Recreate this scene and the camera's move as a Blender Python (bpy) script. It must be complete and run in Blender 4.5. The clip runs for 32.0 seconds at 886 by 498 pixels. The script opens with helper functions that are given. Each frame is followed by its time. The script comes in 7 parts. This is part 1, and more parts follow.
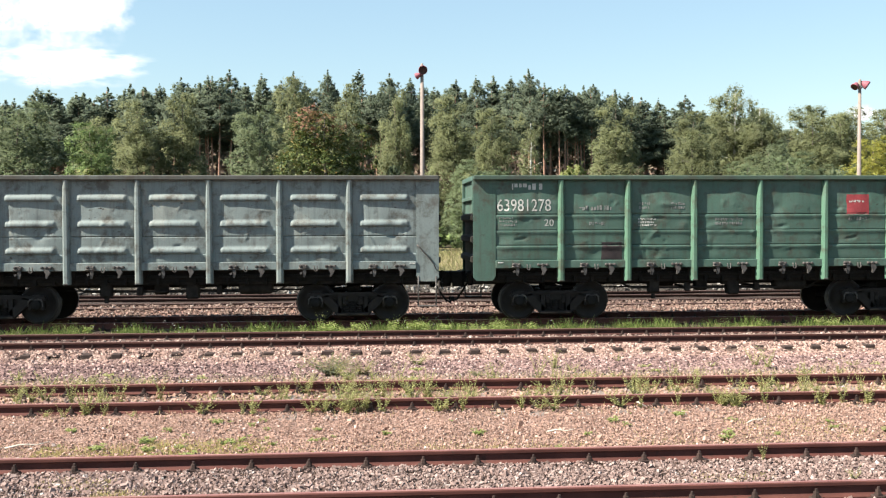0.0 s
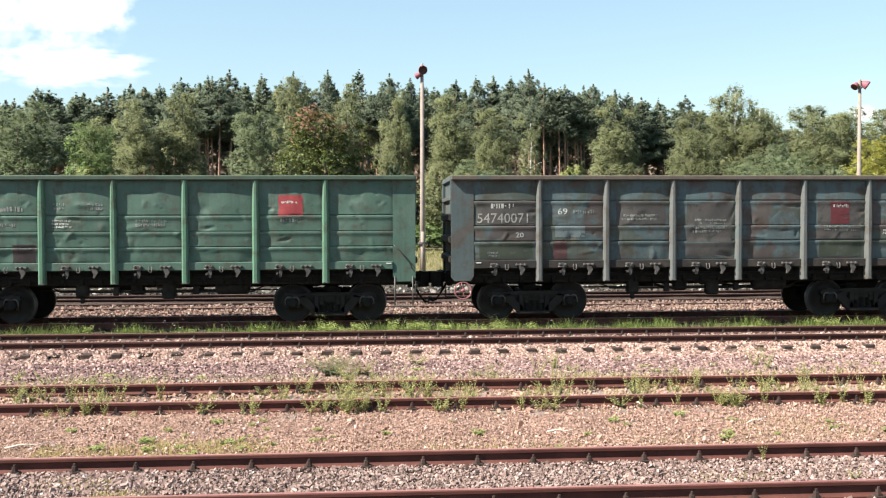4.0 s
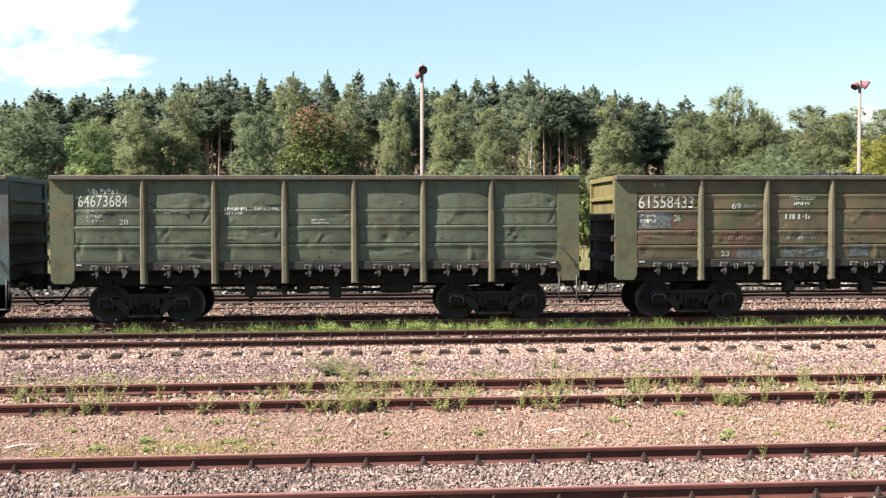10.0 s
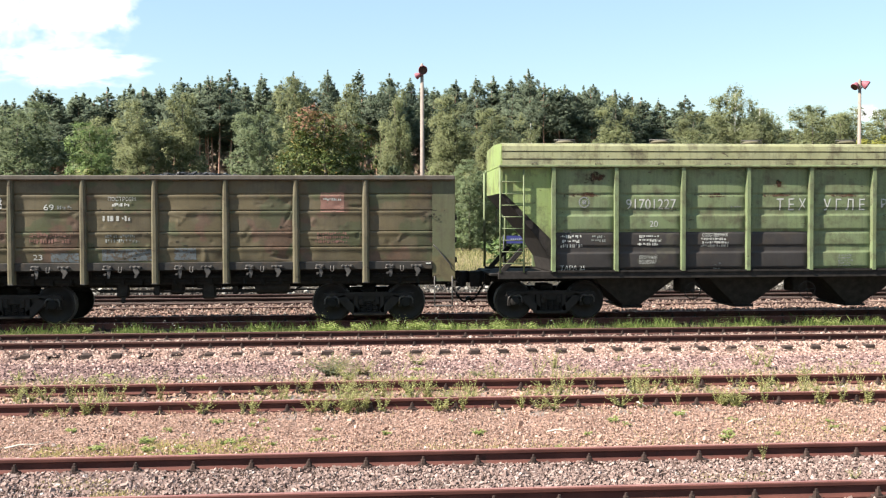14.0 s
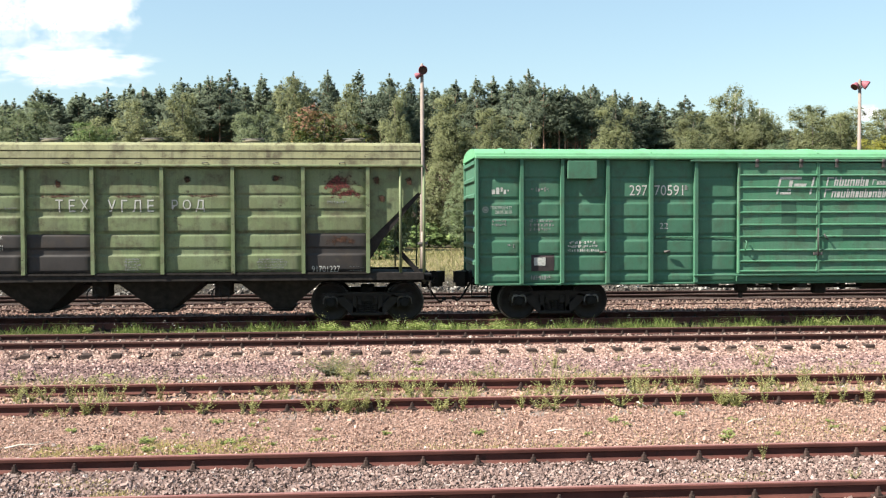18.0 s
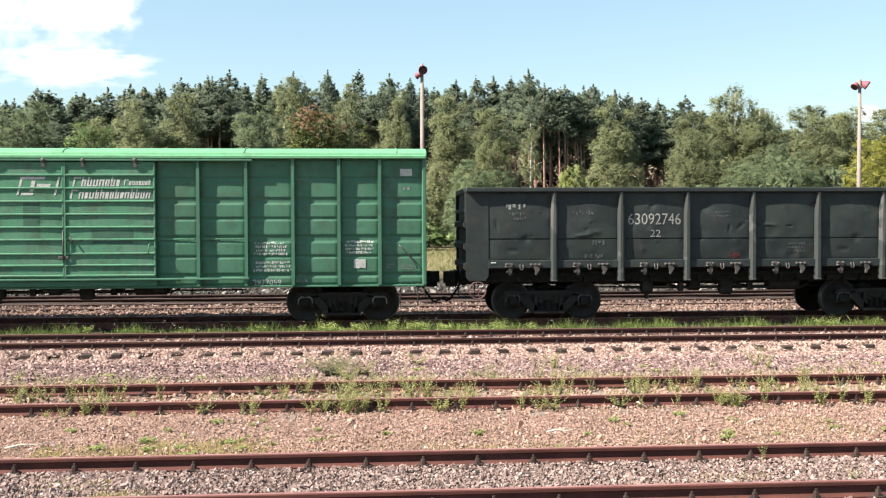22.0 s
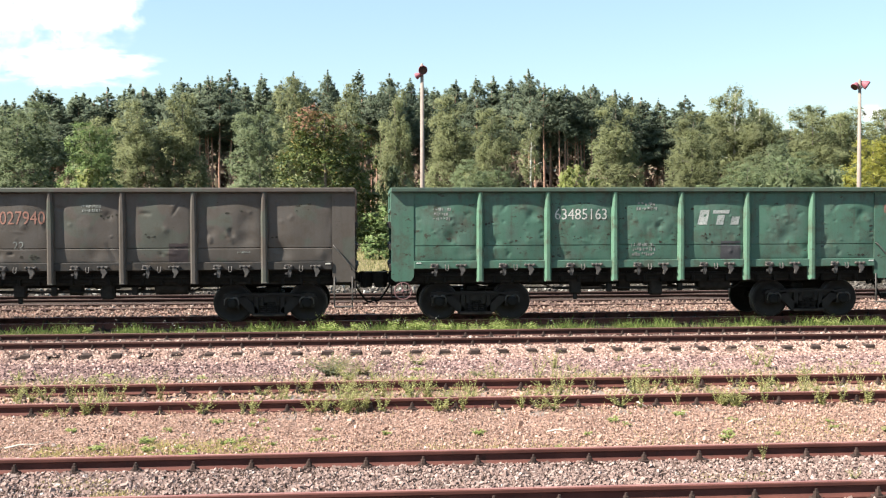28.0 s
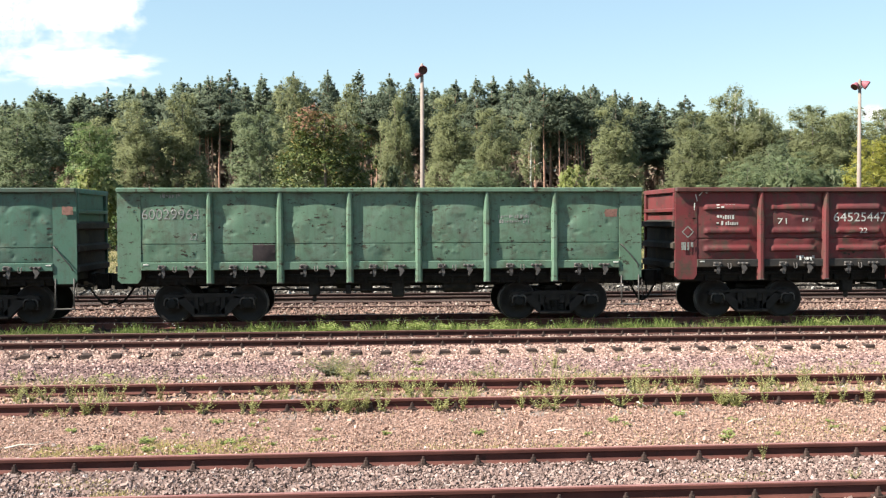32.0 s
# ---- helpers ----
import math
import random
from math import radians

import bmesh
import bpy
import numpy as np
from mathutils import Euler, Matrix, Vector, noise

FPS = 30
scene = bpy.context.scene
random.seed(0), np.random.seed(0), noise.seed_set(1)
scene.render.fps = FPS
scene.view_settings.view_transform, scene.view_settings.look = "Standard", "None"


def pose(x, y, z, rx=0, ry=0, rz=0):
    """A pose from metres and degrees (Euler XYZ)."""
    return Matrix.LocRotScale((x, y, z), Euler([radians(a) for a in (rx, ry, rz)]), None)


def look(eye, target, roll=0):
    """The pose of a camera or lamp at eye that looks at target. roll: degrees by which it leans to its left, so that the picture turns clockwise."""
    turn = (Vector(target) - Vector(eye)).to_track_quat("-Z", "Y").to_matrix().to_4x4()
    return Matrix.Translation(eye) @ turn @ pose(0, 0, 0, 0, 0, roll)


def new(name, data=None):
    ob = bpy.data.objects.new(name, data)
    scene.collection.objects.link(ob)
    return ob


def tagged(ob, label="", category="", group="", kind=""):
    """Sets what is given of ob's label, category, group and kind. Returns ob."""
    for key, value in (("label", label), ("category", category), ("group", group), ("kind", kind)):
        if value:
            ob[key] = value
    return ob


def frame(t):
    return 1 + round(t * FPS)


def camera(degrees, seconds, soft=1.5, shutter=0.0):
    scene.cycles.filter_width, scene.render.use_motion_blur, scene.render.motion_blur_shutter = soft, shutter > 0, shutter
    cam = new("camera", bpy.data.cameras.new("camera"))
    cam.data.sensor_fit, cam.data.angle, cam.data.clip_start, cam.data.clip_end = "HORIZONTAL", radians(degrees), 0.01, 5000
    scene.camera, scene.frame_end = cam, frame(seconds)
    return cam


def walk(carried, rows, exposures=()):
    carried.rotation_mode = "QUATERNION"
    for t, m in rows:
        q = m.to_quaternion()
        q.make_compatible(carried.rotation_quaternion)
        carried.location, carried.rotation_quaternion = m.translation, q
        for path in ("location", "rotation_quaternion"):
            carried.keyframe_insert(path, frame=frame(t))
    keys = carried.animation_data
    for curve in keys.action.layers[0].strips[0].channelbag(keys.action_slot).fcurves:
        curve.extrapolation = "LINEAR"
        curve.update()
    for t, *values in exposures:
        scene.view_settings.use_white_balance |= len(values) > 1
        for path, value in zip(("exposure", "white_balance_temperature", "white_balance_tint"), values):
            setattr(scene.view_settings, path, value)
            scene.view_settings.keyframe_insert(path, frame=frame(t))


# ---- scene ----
# ---------------------------------------------------------------- the camera, on a tripod
EYE = (0.0, 0.0, 2.504)
cam = camera(48.07, 32.0, soft=1.2)
YAW, PITCH = radians(4.176), radians(-1.592)
AIM = Vector((math.sin(YAW) * math.cos(PITCH), math.cos(YAW) * math.cos(PITCH), math.sin(PITCH)))
STAND = look(EYE, Vector(EYE) + AIM * 10, -0.182)
EXPOSED = [(0, 1.57), (1, 1.60), (2, 1.54), (3, 1.58), (6, 1.67), (14, 1.68), (17, 1.54), (18, 1.55), (20, 1.56), (22, 1.62), (24, 1.74), (29, 1.72), (32, 1.61)]
walk(cam, [(0, STAND), (32, STAND)], EXPOSED)

# ---------------------------------------------------------------- sky, sun
TO_SUN = Vector((-1.0, -0.31, 1.03)).normalized()
world = bpy.data.worlds.new("sky")
scene.world = world
world.use_nodes = True
wn = world.node_tree
sky = wn.nodes.new("ShaderNodeTexSky")
sky.sky_type, sky.sun_disc = "NISHITA", False
sky.sun_elevation = math.asin(TO_SUN.z)
sky.sun_rotation = math.atan2(TO_SUN.x, TO_SUN.y)
sky.air_density, sky.dust_density, sky.ozone_density = 1.3, 0.25, 0.5
wn.nodes["Background"].inputs["Strength"].default_value = 0.056
tint = wn.nodes.new("ShaderNodeVectorMath")
tint.operation = "MULTIPLY"
tint.inputs[1].default_value = (0.925, 1.0, 1.04)
wn.links.new(sky.outputs[0], tint.inputs[0])
veil = wn.nodes.new("ShaderNodeMix")      # a thin high veil evens the blue
veil.data_type = "RGBA"
veil.inputs[0].default_value = 0.35
veil.inputs[7].default_value = (3.35, 4.85, 5.9, 1)
wn.links.new(tint.outputs[0], veil.inputs[6])
wn.links.new(veil.outputs[2], wn.nodes["Background"].inputs["Color"])
sun = new("sun", bpy.data.lights.new("sun", "SUN"))
sun.data.energy, sun.data.angle, sun.data.color = 5.0, radians(0.53), (1.0, 0.93, 0.82)
sun.matrix_world = look(TO_SUN * 300, (0, 0, 0))

# ---------------------------------------------------------------- materials


def nodes_of(name):
    m = bpy.data.materials.new(name)
    m.use_nodes = True
    t = m.node_tree
    return m, t, t.nodes["Principled BSDF"]


def node(t, kind, links=(), **values):
    n = t.nodes.new(kind)
    for key, value in values.items():
        n.inputs[key].default_value = value
    for src, key in links:
        t.links.new(src, n.inputs[key])
    return n


def place(t, spread=60.0, stretch=(1, 1, 1)):
    """Object coordinates, shifted by a chance amount from object to object."""
    co = t.nodes.new("ShaderNodeTexCoord")
    info = t.nodes.new("ShaderNodeObjectInfo")
    shift = node(t, "ShaderNodeVectorMath", [(info.outputs["Random"], 0)])
    shift.operation = "MULTIPLY"
    shift.inputs[1].default_value = (spread, spread * 0.7, spread * 1.3)
    add = node(t, "ShaderNodeVectorMath", [(co.outputs["Object"], 0), (shift.outputs[0], 1)])
    mul = node(t, "ShaderNodeVectorMath", [(add.outputs[0], 0)])
    mul.operation = "MULTIPLY"
    mul.inputs[1].default_value = stretch
    return mul.outputs[0], co, info


def noise_at(t, co, scale, detail=4.0, rough=0.6):
    n = node(t, "ShaderNodeTexNoise", [(co, "Vector")], Scale=scale, Detail=detail, Roughness=rough)
    return n.outputs["Fac"]


def ramp(t, fac, stops, mode="LINEAR"):
    r = t.nodes.new("ShaderNodeValToRGB")
    r.color_ramp.interpolation = mode
    e = r.color_ramp.elements
    for i, (at, c) in enumerate(stops):
        el = e[i] if i < 2 else e.new(at)
        el.position = at
        el.color = (*c, 1) if len(c) == 3 else c
    t.links.new(fac, r.inputs[0])
    return r.outputs[0]


def grey(t, fac, a, b, x=0.0, y=1.0):
    return ramp(t, fac, [(a, (x, x, x)), (b, (y, y, y))])


def blend(t, fac, a, b, mode="MIX"):
    m = t.nodes.new("ShaderNodeMix")
    m.data_type, m.blend_type = "RGBA", mode
    for value, i in ((fac, 0), (a, 6), (b, 7)):
        if hasattr(value, "links"):
            t.links.new(value, m.inputs[i])
        else:
            m.inputs[i].default_value = value if i == 0 else (*value, 1)
    return m.outputs[2]


def bump(t, bsdf, height, strength, distance):
    b = node(t, "ShaderNodeBump", [(height, "Height")], Strength=strength, Distance=distance)
    t.links.new(b.outputs[0], bsdf.inputs["Normal"])


def surface(name, c1, c2, scale=4.0, rough=0.75, metal=0.0, fine=40.0, relief=0.3, depth=0.004, spots=None, spot_at=0.62, stretch=(1, 1, 1), gloss=0.25):
    m, t, s = nodes_of(name)
    co, _, _ = place(t, stretch=stretch)
    col = ramp(t, noise_at(t, co, scale), [(0.3, c1), (0.7, c2)])
    f = noise_at(t, co, fine, 5.0)
    col = blend(t, 0.45, col, grey(t, f, 0.25, 0.75, 0.55, 1.3), "MULTIPLY")
    if spots:
        col = blend(t, grey(t, noise_at(t, co, scale * 2.7, 6.0, 0.7), spot_at, spot_at + 0.06), col, spots)
    t.links.new(col, s.inputs["Base Color"])
    s.inputs["Metallic"].default_value = metal
    s.inputs["Specular IOR Level"].default_value = gloss
    t.links.new(grey(t, f, 0.2, 0.8, rough - 0.12, rough + 0.12), s.inputs["Roughness"])
    bump(t, s, f, relief, depth)
    return m


def paint(name, base, patches=(), rust=0.0, dirt=0.35, fade=0.25, rough=0.5):
    """Worn wagon paint: overpainted patches, faded cloudiness, dirt that ran down, rust at dents and scratches."""
    m, t, s = nodes_of(name)
    co, tc, info = place(t)
    col = base
    for i, (c, at) in enumerate(patches):
        off = node(t, "ShaderNodeVectorMath", [(co, 0)])
        off.inputs[1].default_value = (13.7 * i + 3, 5.1 * i, 9.3 * i)
        n = noise_at(t, off.outputs[0], 0.9, 3.0, 0.55)
        col = blend(t, grey(t, n, at, at + 0.03), col, c)
    cloud = noise_at(t, co, 1.7, 5.0, 0.65)
    pale = tuple(min(1, 0.55 * c + 0.45 * (0.10 + sum(base) / 3)) for c in base)
    col = blend(t, grey(t, cloud, 0.42, 0.75, 0.0, fade), col, pale)
    streak = node(t, "ShaderNodeVectorMath", [(co, 0)])
    streak.operation = "MULTIPLY"
    streak.inputs[1].default_value = (9, 9, 0.7)
    run = noise_at(t, streak.outputs[0], 1.0, 5.0, 0.65)
    col = blend(t, grey(t, run, 0.5, 0.75, 0.0, dirt), col, (0.055, 0.045, 0.035))
    grime = noise_at(t, co, 2.6, 7.0, 0.7)
    col = blend(t, grey(t, grime, 0.50, 0.66, 0.0, min(1.0, dirt * 1.5)), col, (0.060, 0.046, 0.034))
    fine = noise_at(t, co, 28.0, 6.0, 0.7)
    col = blend(t, 0.35, col, grey(t, fine, 0.3, 0.7, 0.7, 1.25), "MULTIPLY")
    if rust:
        flat = node(t, "ShaderNodeVectorMath", [(co, 0)])
        flat.operation = "MULTIPLY"
        flat.inputs[1].default_value = (0.62, 0.62, 1.25)
        r = noise_at(t, flat.outputs[0], 6.0, 8.0, 0.70)
        col = blend(t, grey(t, r, 0.67 - 0.11 * rust, 0.71 - 0.11 * rust, 0.0, 0.85), col, (0.036, 0.024, 0.017))
    t.links.new(col, s.inputs["Base Color"])
    t.links.new(grey(t, fine, 0.2, 0.8, rough - 0.05, rough + 0.25), s.inputs["Roughness"])
    s.inputs["Specular IOR Level"].default_value = 0.22
    bump(t, s, cloud, 0.25, 0.02)
    return m


def island(name, stops, rough=0.85, wet=0.0, through_light=0.0, noise_scale=0.0, dark=0.5, top=None):
    """Loose stuff whose pieces differ by chance: stones, blades, leaves. top: a colour that wins near the crown's top."""
    m, t, s = nodes_of(name)
    g = t.nodes.new("ShaderNodeNewGeometry")
    col = ramp(t, g.outputs["Random Per Island"], stops)
    co, tc, info = place(t)
    if noise_scale:
        n = noise_at(t, co, noise_scale, 3.0)
        col = blend(t, 0.8, col, grey(t, n, 0.3, 0.7, dark, 1.3), "MULTIPLY")
    if top:
        sep = node(t, "ShaderNodeSeparateXYZ", [(tc.outputs["Object"], 0)])
        n2 = noise_at(t, co, 1.3, 4.0)
        add = node(t, "ShaderNodeMath", [(sep.outputs["Z"], 0), (n2, 1)])
        add.operation = "MULTIPLY"
        tenth = node(t, "ShaderNodeMath", [(add.outputs[0], 0)])
        tenth.operation = "MULTIPLY"
        tenth.inputs[1].default_value = 0.1
        col = blend(t, grey(t, tenth.outputs[0], top[1], top[2], 0.0, 0.8), col, top[0])
    t.links.new(col, s.inputs["Base Color"])
    s.inputs["Roughness"].default_value = rough
    s.inputs["Specular IOR Level"].default_value = 0.2
    if through_light:
        out = t.nodes["Material Output"]
        tr = node(t, "ShaderNodeBsdfTranslucent", [(col, "Color")])
        mix = node(t, "ShaderNodeMixShader", [(s.outputs[0], 1), (tr.outputs[0], 2)], Fac=through_light)
        t.links.new(mix.outputs[0], out.inputs["Surface"])
    return m


RUST = surface("rusty_rail", (0.066, 0.023, 0.0185), (0.106, 0.039, 0.031), 3.0, 0.8, 0.0, 60, 0.3, 0.003, (0.05, 0.025, 0.02), 0.6)
RUSTDARK = surface("dark_rusty_rail", (0.042, 0.0165, 0.0135), (0.072, 0.030, 0.024), 3.0, 0.8, 0.0, 60, 0.3, 0.003, (0.035, 0.02, 0.016), 0.6)
# rust with the shade on the far rails' sides put into the colour
RUSTFAR = surface("shaded_rusty_far_rail", (0.024, 0.0125, 0.0105), (0.045, 0.024, 0.020), 3.0, 0.85, 0.0, 60, 0.3, 0.003, (0.05, 0.03, 0.025), 0.6)
RAILTOP = surface("worn_rail_top", (0.24, 0.105, 0.092), (0.33, 0.17, 0.15), 2.0, 0.5, 0.25, 50, 0.2, 0.002, (0.14, 0.06, 0.045))
DULLTOP = surface("dull_rail_top", (0.1063, 0.0594, 0.0518), (0.1688, 0.1026, 0.0882), 2.0, 0.7, 0.0, 50, 0.2, 0.002, (0.1250, 0.0743, 0.0630))
TIE_IRON = surface("rusty_fastening", (0.026, 0.017, 0.0145), (0.058, 0.036, 0.030), 9.0, 0.85, 0.0, 70, 0.4, 0.004)
SLEEPER = surface("old_sleeper", (0.030, 0.020, 0.016), (0.060, 0.040, 0.032), 5.0, 0.9, 0.0, 30, 0.5, 0.01, (0.05, 0.04, 0.035), stretch=(4, 1, 4))
TARSLEEPER = surface("tarred_brown_sleeper", (0.034, 0.022, 0.019), (0.060, 0.041, 0.035), 4.0, 0.85, 0.0, 40, 0.4, 0.006, (0.085, 0.064, 0.055), 0.6)
DUSTSLEEPER = surface("dusty_sleeper", (0.16, 0.125, 0.105), (0.24, 0.19, 0.165), 5.0, 0.9, 0.0, 30, 0.5, 0.01, (0.09, 0.07, 0.06), stretch=(4, 1, 4))
IRON = surface("sooty_iron", (0.0160, 0.0143, 0.0138), (0.0368, 0.0318, 0.0292), 6.0, 0.8, 0.0, 40, 0.3, 0.004, (0.0384, 0.0264, 0.0195), 0.64, gloss=0.13)
BOGIE = surface("oily_cast_steel", (0.0119, 0.0095, 0.0087), (0.0225, 0.0183, 0.0169), 6.0, 0.6, 0.0, 40, 0.25, 0.003, (0.0382, 0.0288, 0.0241), 0.66, gloss=0.2)
GREASE = surface("greased_iron", (0.0096, 0.0093, 0.0090), (0.0208, 0.0186, 0.0173), 6.0, 0.65, 0.0, 40, 0.2, 0.003, gloss=0.10)
TREAD = surface("wheel_tread", (0.070, 0.064, 0.060), (0.13, 0.12, 0.115), 6.0, 0.45, 0.4, 40, 0.1, 0.001)
WORN = surface("worn_adapter", (0.12, 0.115, 0.11), (0.26, 0.25, 0.24), 8.0, 0.55, 0.2, 60, 0.3, 0.003, (0.05, 0.04, 0.035))
ADAPTER = surface("dusty_adapter", (0.055, 0.050, 0.048), (0.130, 0.118, 0.110), 8.0, 0.6, 0.1, 60, 0.3, 0.003)
DUSTY = surface("dust_coated_iron", (0.085, 0.070, 0.052), (0.15, 0.125, 0.095), 9.0, 0.85, 0.0, 60, 0.3, 0.003, (0.04, 0.032, 0.026))
STEEL = surface("dusty_fitting", (0.050, 0.047, 0.046), (0.115, 0.105, 0.098), 8.0, 0.6, 0.2, 60, 0.3, 0.003, (0.08, 0.045, 0.03))
WHITE = surface("white_stencil", (0.38, 0.38, 0.355), (0.50, 0.50, 0.465), 9.0, 0.7, 0.0, 50, 0.1, 0.001, (0.22, 0.23, 0.21), 0.56)
FAINT = surface("faded_stencil", (0.16, 0.17, 0.16), (0.26, 0.27, 0.25), 14.0, 0.75, 0.0, 50, 0.1, 0.001, (0.085, 0.09, 0.08), 0.52)
GREYPATCH = surface("grey_stencil_ground", (0.050, 0.050, 0.056), (0.066, 0.064, 0.068), 4.0, 0.65)
# dark tone for small dents, their shade put into the colour
PITSHADE = surface("dent_shade", (0.020, 0.021, 0.016), (0.046, 0.040, 0.030), 5.0, 0.85)
FADEDWHITE = surface("faded_white_stencil", (0.2460, 0.2706, 0.2542), (0.3772, 0.3936, 0.3772), 9.0, 0.7, 0.0, 50, 0.1, 0.001, (0.0820, 0.1230, 0.0984), 0.55)
DIMWHITE = surface("dim_white_stencil", (0.23, 0.225, 0.21), (0.34, 0.33, 0.31), 9.0, 0.7, 0.0, 50, 0.1, 0.001, (0.10, 0.09, 0.085), 0.55)
GHOST = surface("nearly_gone_stencil", (0.055, 0.060, 0.058), (0.110, 0.115, 0.110), 14.0, 0.75, 0.0, 50, 0.1, 0.001, (0.035, 0.04, 0.04), 0.5)
BROWNOVER = surface("brown_overpaint", (0.052, 0.050, 0.048), (0.074, 0.068, 0.064), 2.2, 0.6, 0.0, 30, 0.2, 0.002, (0.036, 0.040, 0.036), 0.56)
GREENOVER = surface("dark_green_overpaint", (0.034, 0.044, 0.032), (0.052, 0.062, 0.046), 2.2, 0.6, 0.0, 30, 0.2, 0.002, (0.062, 0.072, 0.070), 0.57)
PALEOVER = surface("pale_blue_overpaint", (0.098, 0.128, 0.135), (0.135, 0.165, 0.172), 2.2, 0.6, 0.0, 30, 0.2, 0.002, (0.05, 0.055, 0.05), 0.58)
DARKPATCH = surface("dark_board", (0.030, 0.024, 0.026), (0.050, 0.038, 0.038), 6.0, 0.7, 0.0, 40, 0.2, 0.002)
REDPAINT = surface("red_sign_paint", (0.0828, 0.0192, 0.0240), (0.1188, 0.0288, 0.0336), 5.0, 0.6, 0.0, 40, 0.15, 0.002, (0.0864, 0.0400, 0.0360), 0.56)
BRIGHTRED = surface("bright_red_sign_paint", (0.22, 0.036, 0.042), (0.28, 0.052, 0.056), 5.0, 0.55, 0.0, 40, 0.15, 0.002, (0.28, 0.05, 0.05))
PINKPAINT = surface("faded_red_paint", (0.165, 0.085, 0.068), (0.23, 0.125, 0.10), 5.0, 0.65, 0.0, 40, 0.15, 0.002, (0.10, 0.075, 0.055), 0.55)
WHEELRED = surface("brake_wheel_red", (0.24, 0.085, 0.09), (0.32, 0.13, 0.13), 5.0, 0.55, 0.0, 40, 0.15, 0.002)
WHEELDULL = surface("dull_brake_wheel_red", (0.11, 0.055, 0.058), (0.16, 0.085, 0.085), 5.0, 0.65, 0.0, 40, 0.15, 0.002)
BLUEPATCH = surface("pale_blue_paint", (0.085, 0.095, 0.10), (0.125, 0.145, 0.155), 5.0, 0.65, 0.0, 40, 0.15, 0.002, (0.075, 0.06, 0.045), 0.50)
SANDPATCH = surface("sand_paint", (0.32, 0.26, 0.22), (0.40, 0.33, 0.27), 5.0, 0.65, 0.0, 40, 0.15, 0.002)
POLE = surface("weathered_concrete", (0.20, 0.165, 0.145), (0.27, 0.225, 0.195), 2.0, 0.9, 0.0, 30, 0.3, 0.004, (0.30, 0.25, 0.22))
LAMPRED = surface("faded_lamp_red", (0.23, 0.068, 0.088), (0.30, 0.11, 0.135), 5.0, 0.6, 0.0, 40, 0.15, 0.002)
LAMPGLASS = surface("dark_lamp_glass", (0.035, 0.016, 0.015), (0.06, 0.028, 0.025), 5.0, 0.2, 0.0, 40, 0.05, 0.001)
COAL = island("coal_lumps", [(0.0, (0.012, 0.012, 0.013)), (0.6, (0.035, 0.035, 0.037)), (1.0, (0.08, 0.08, 0.085))], 0.6)

# ---------------------------------------------------------------- mesh helpers


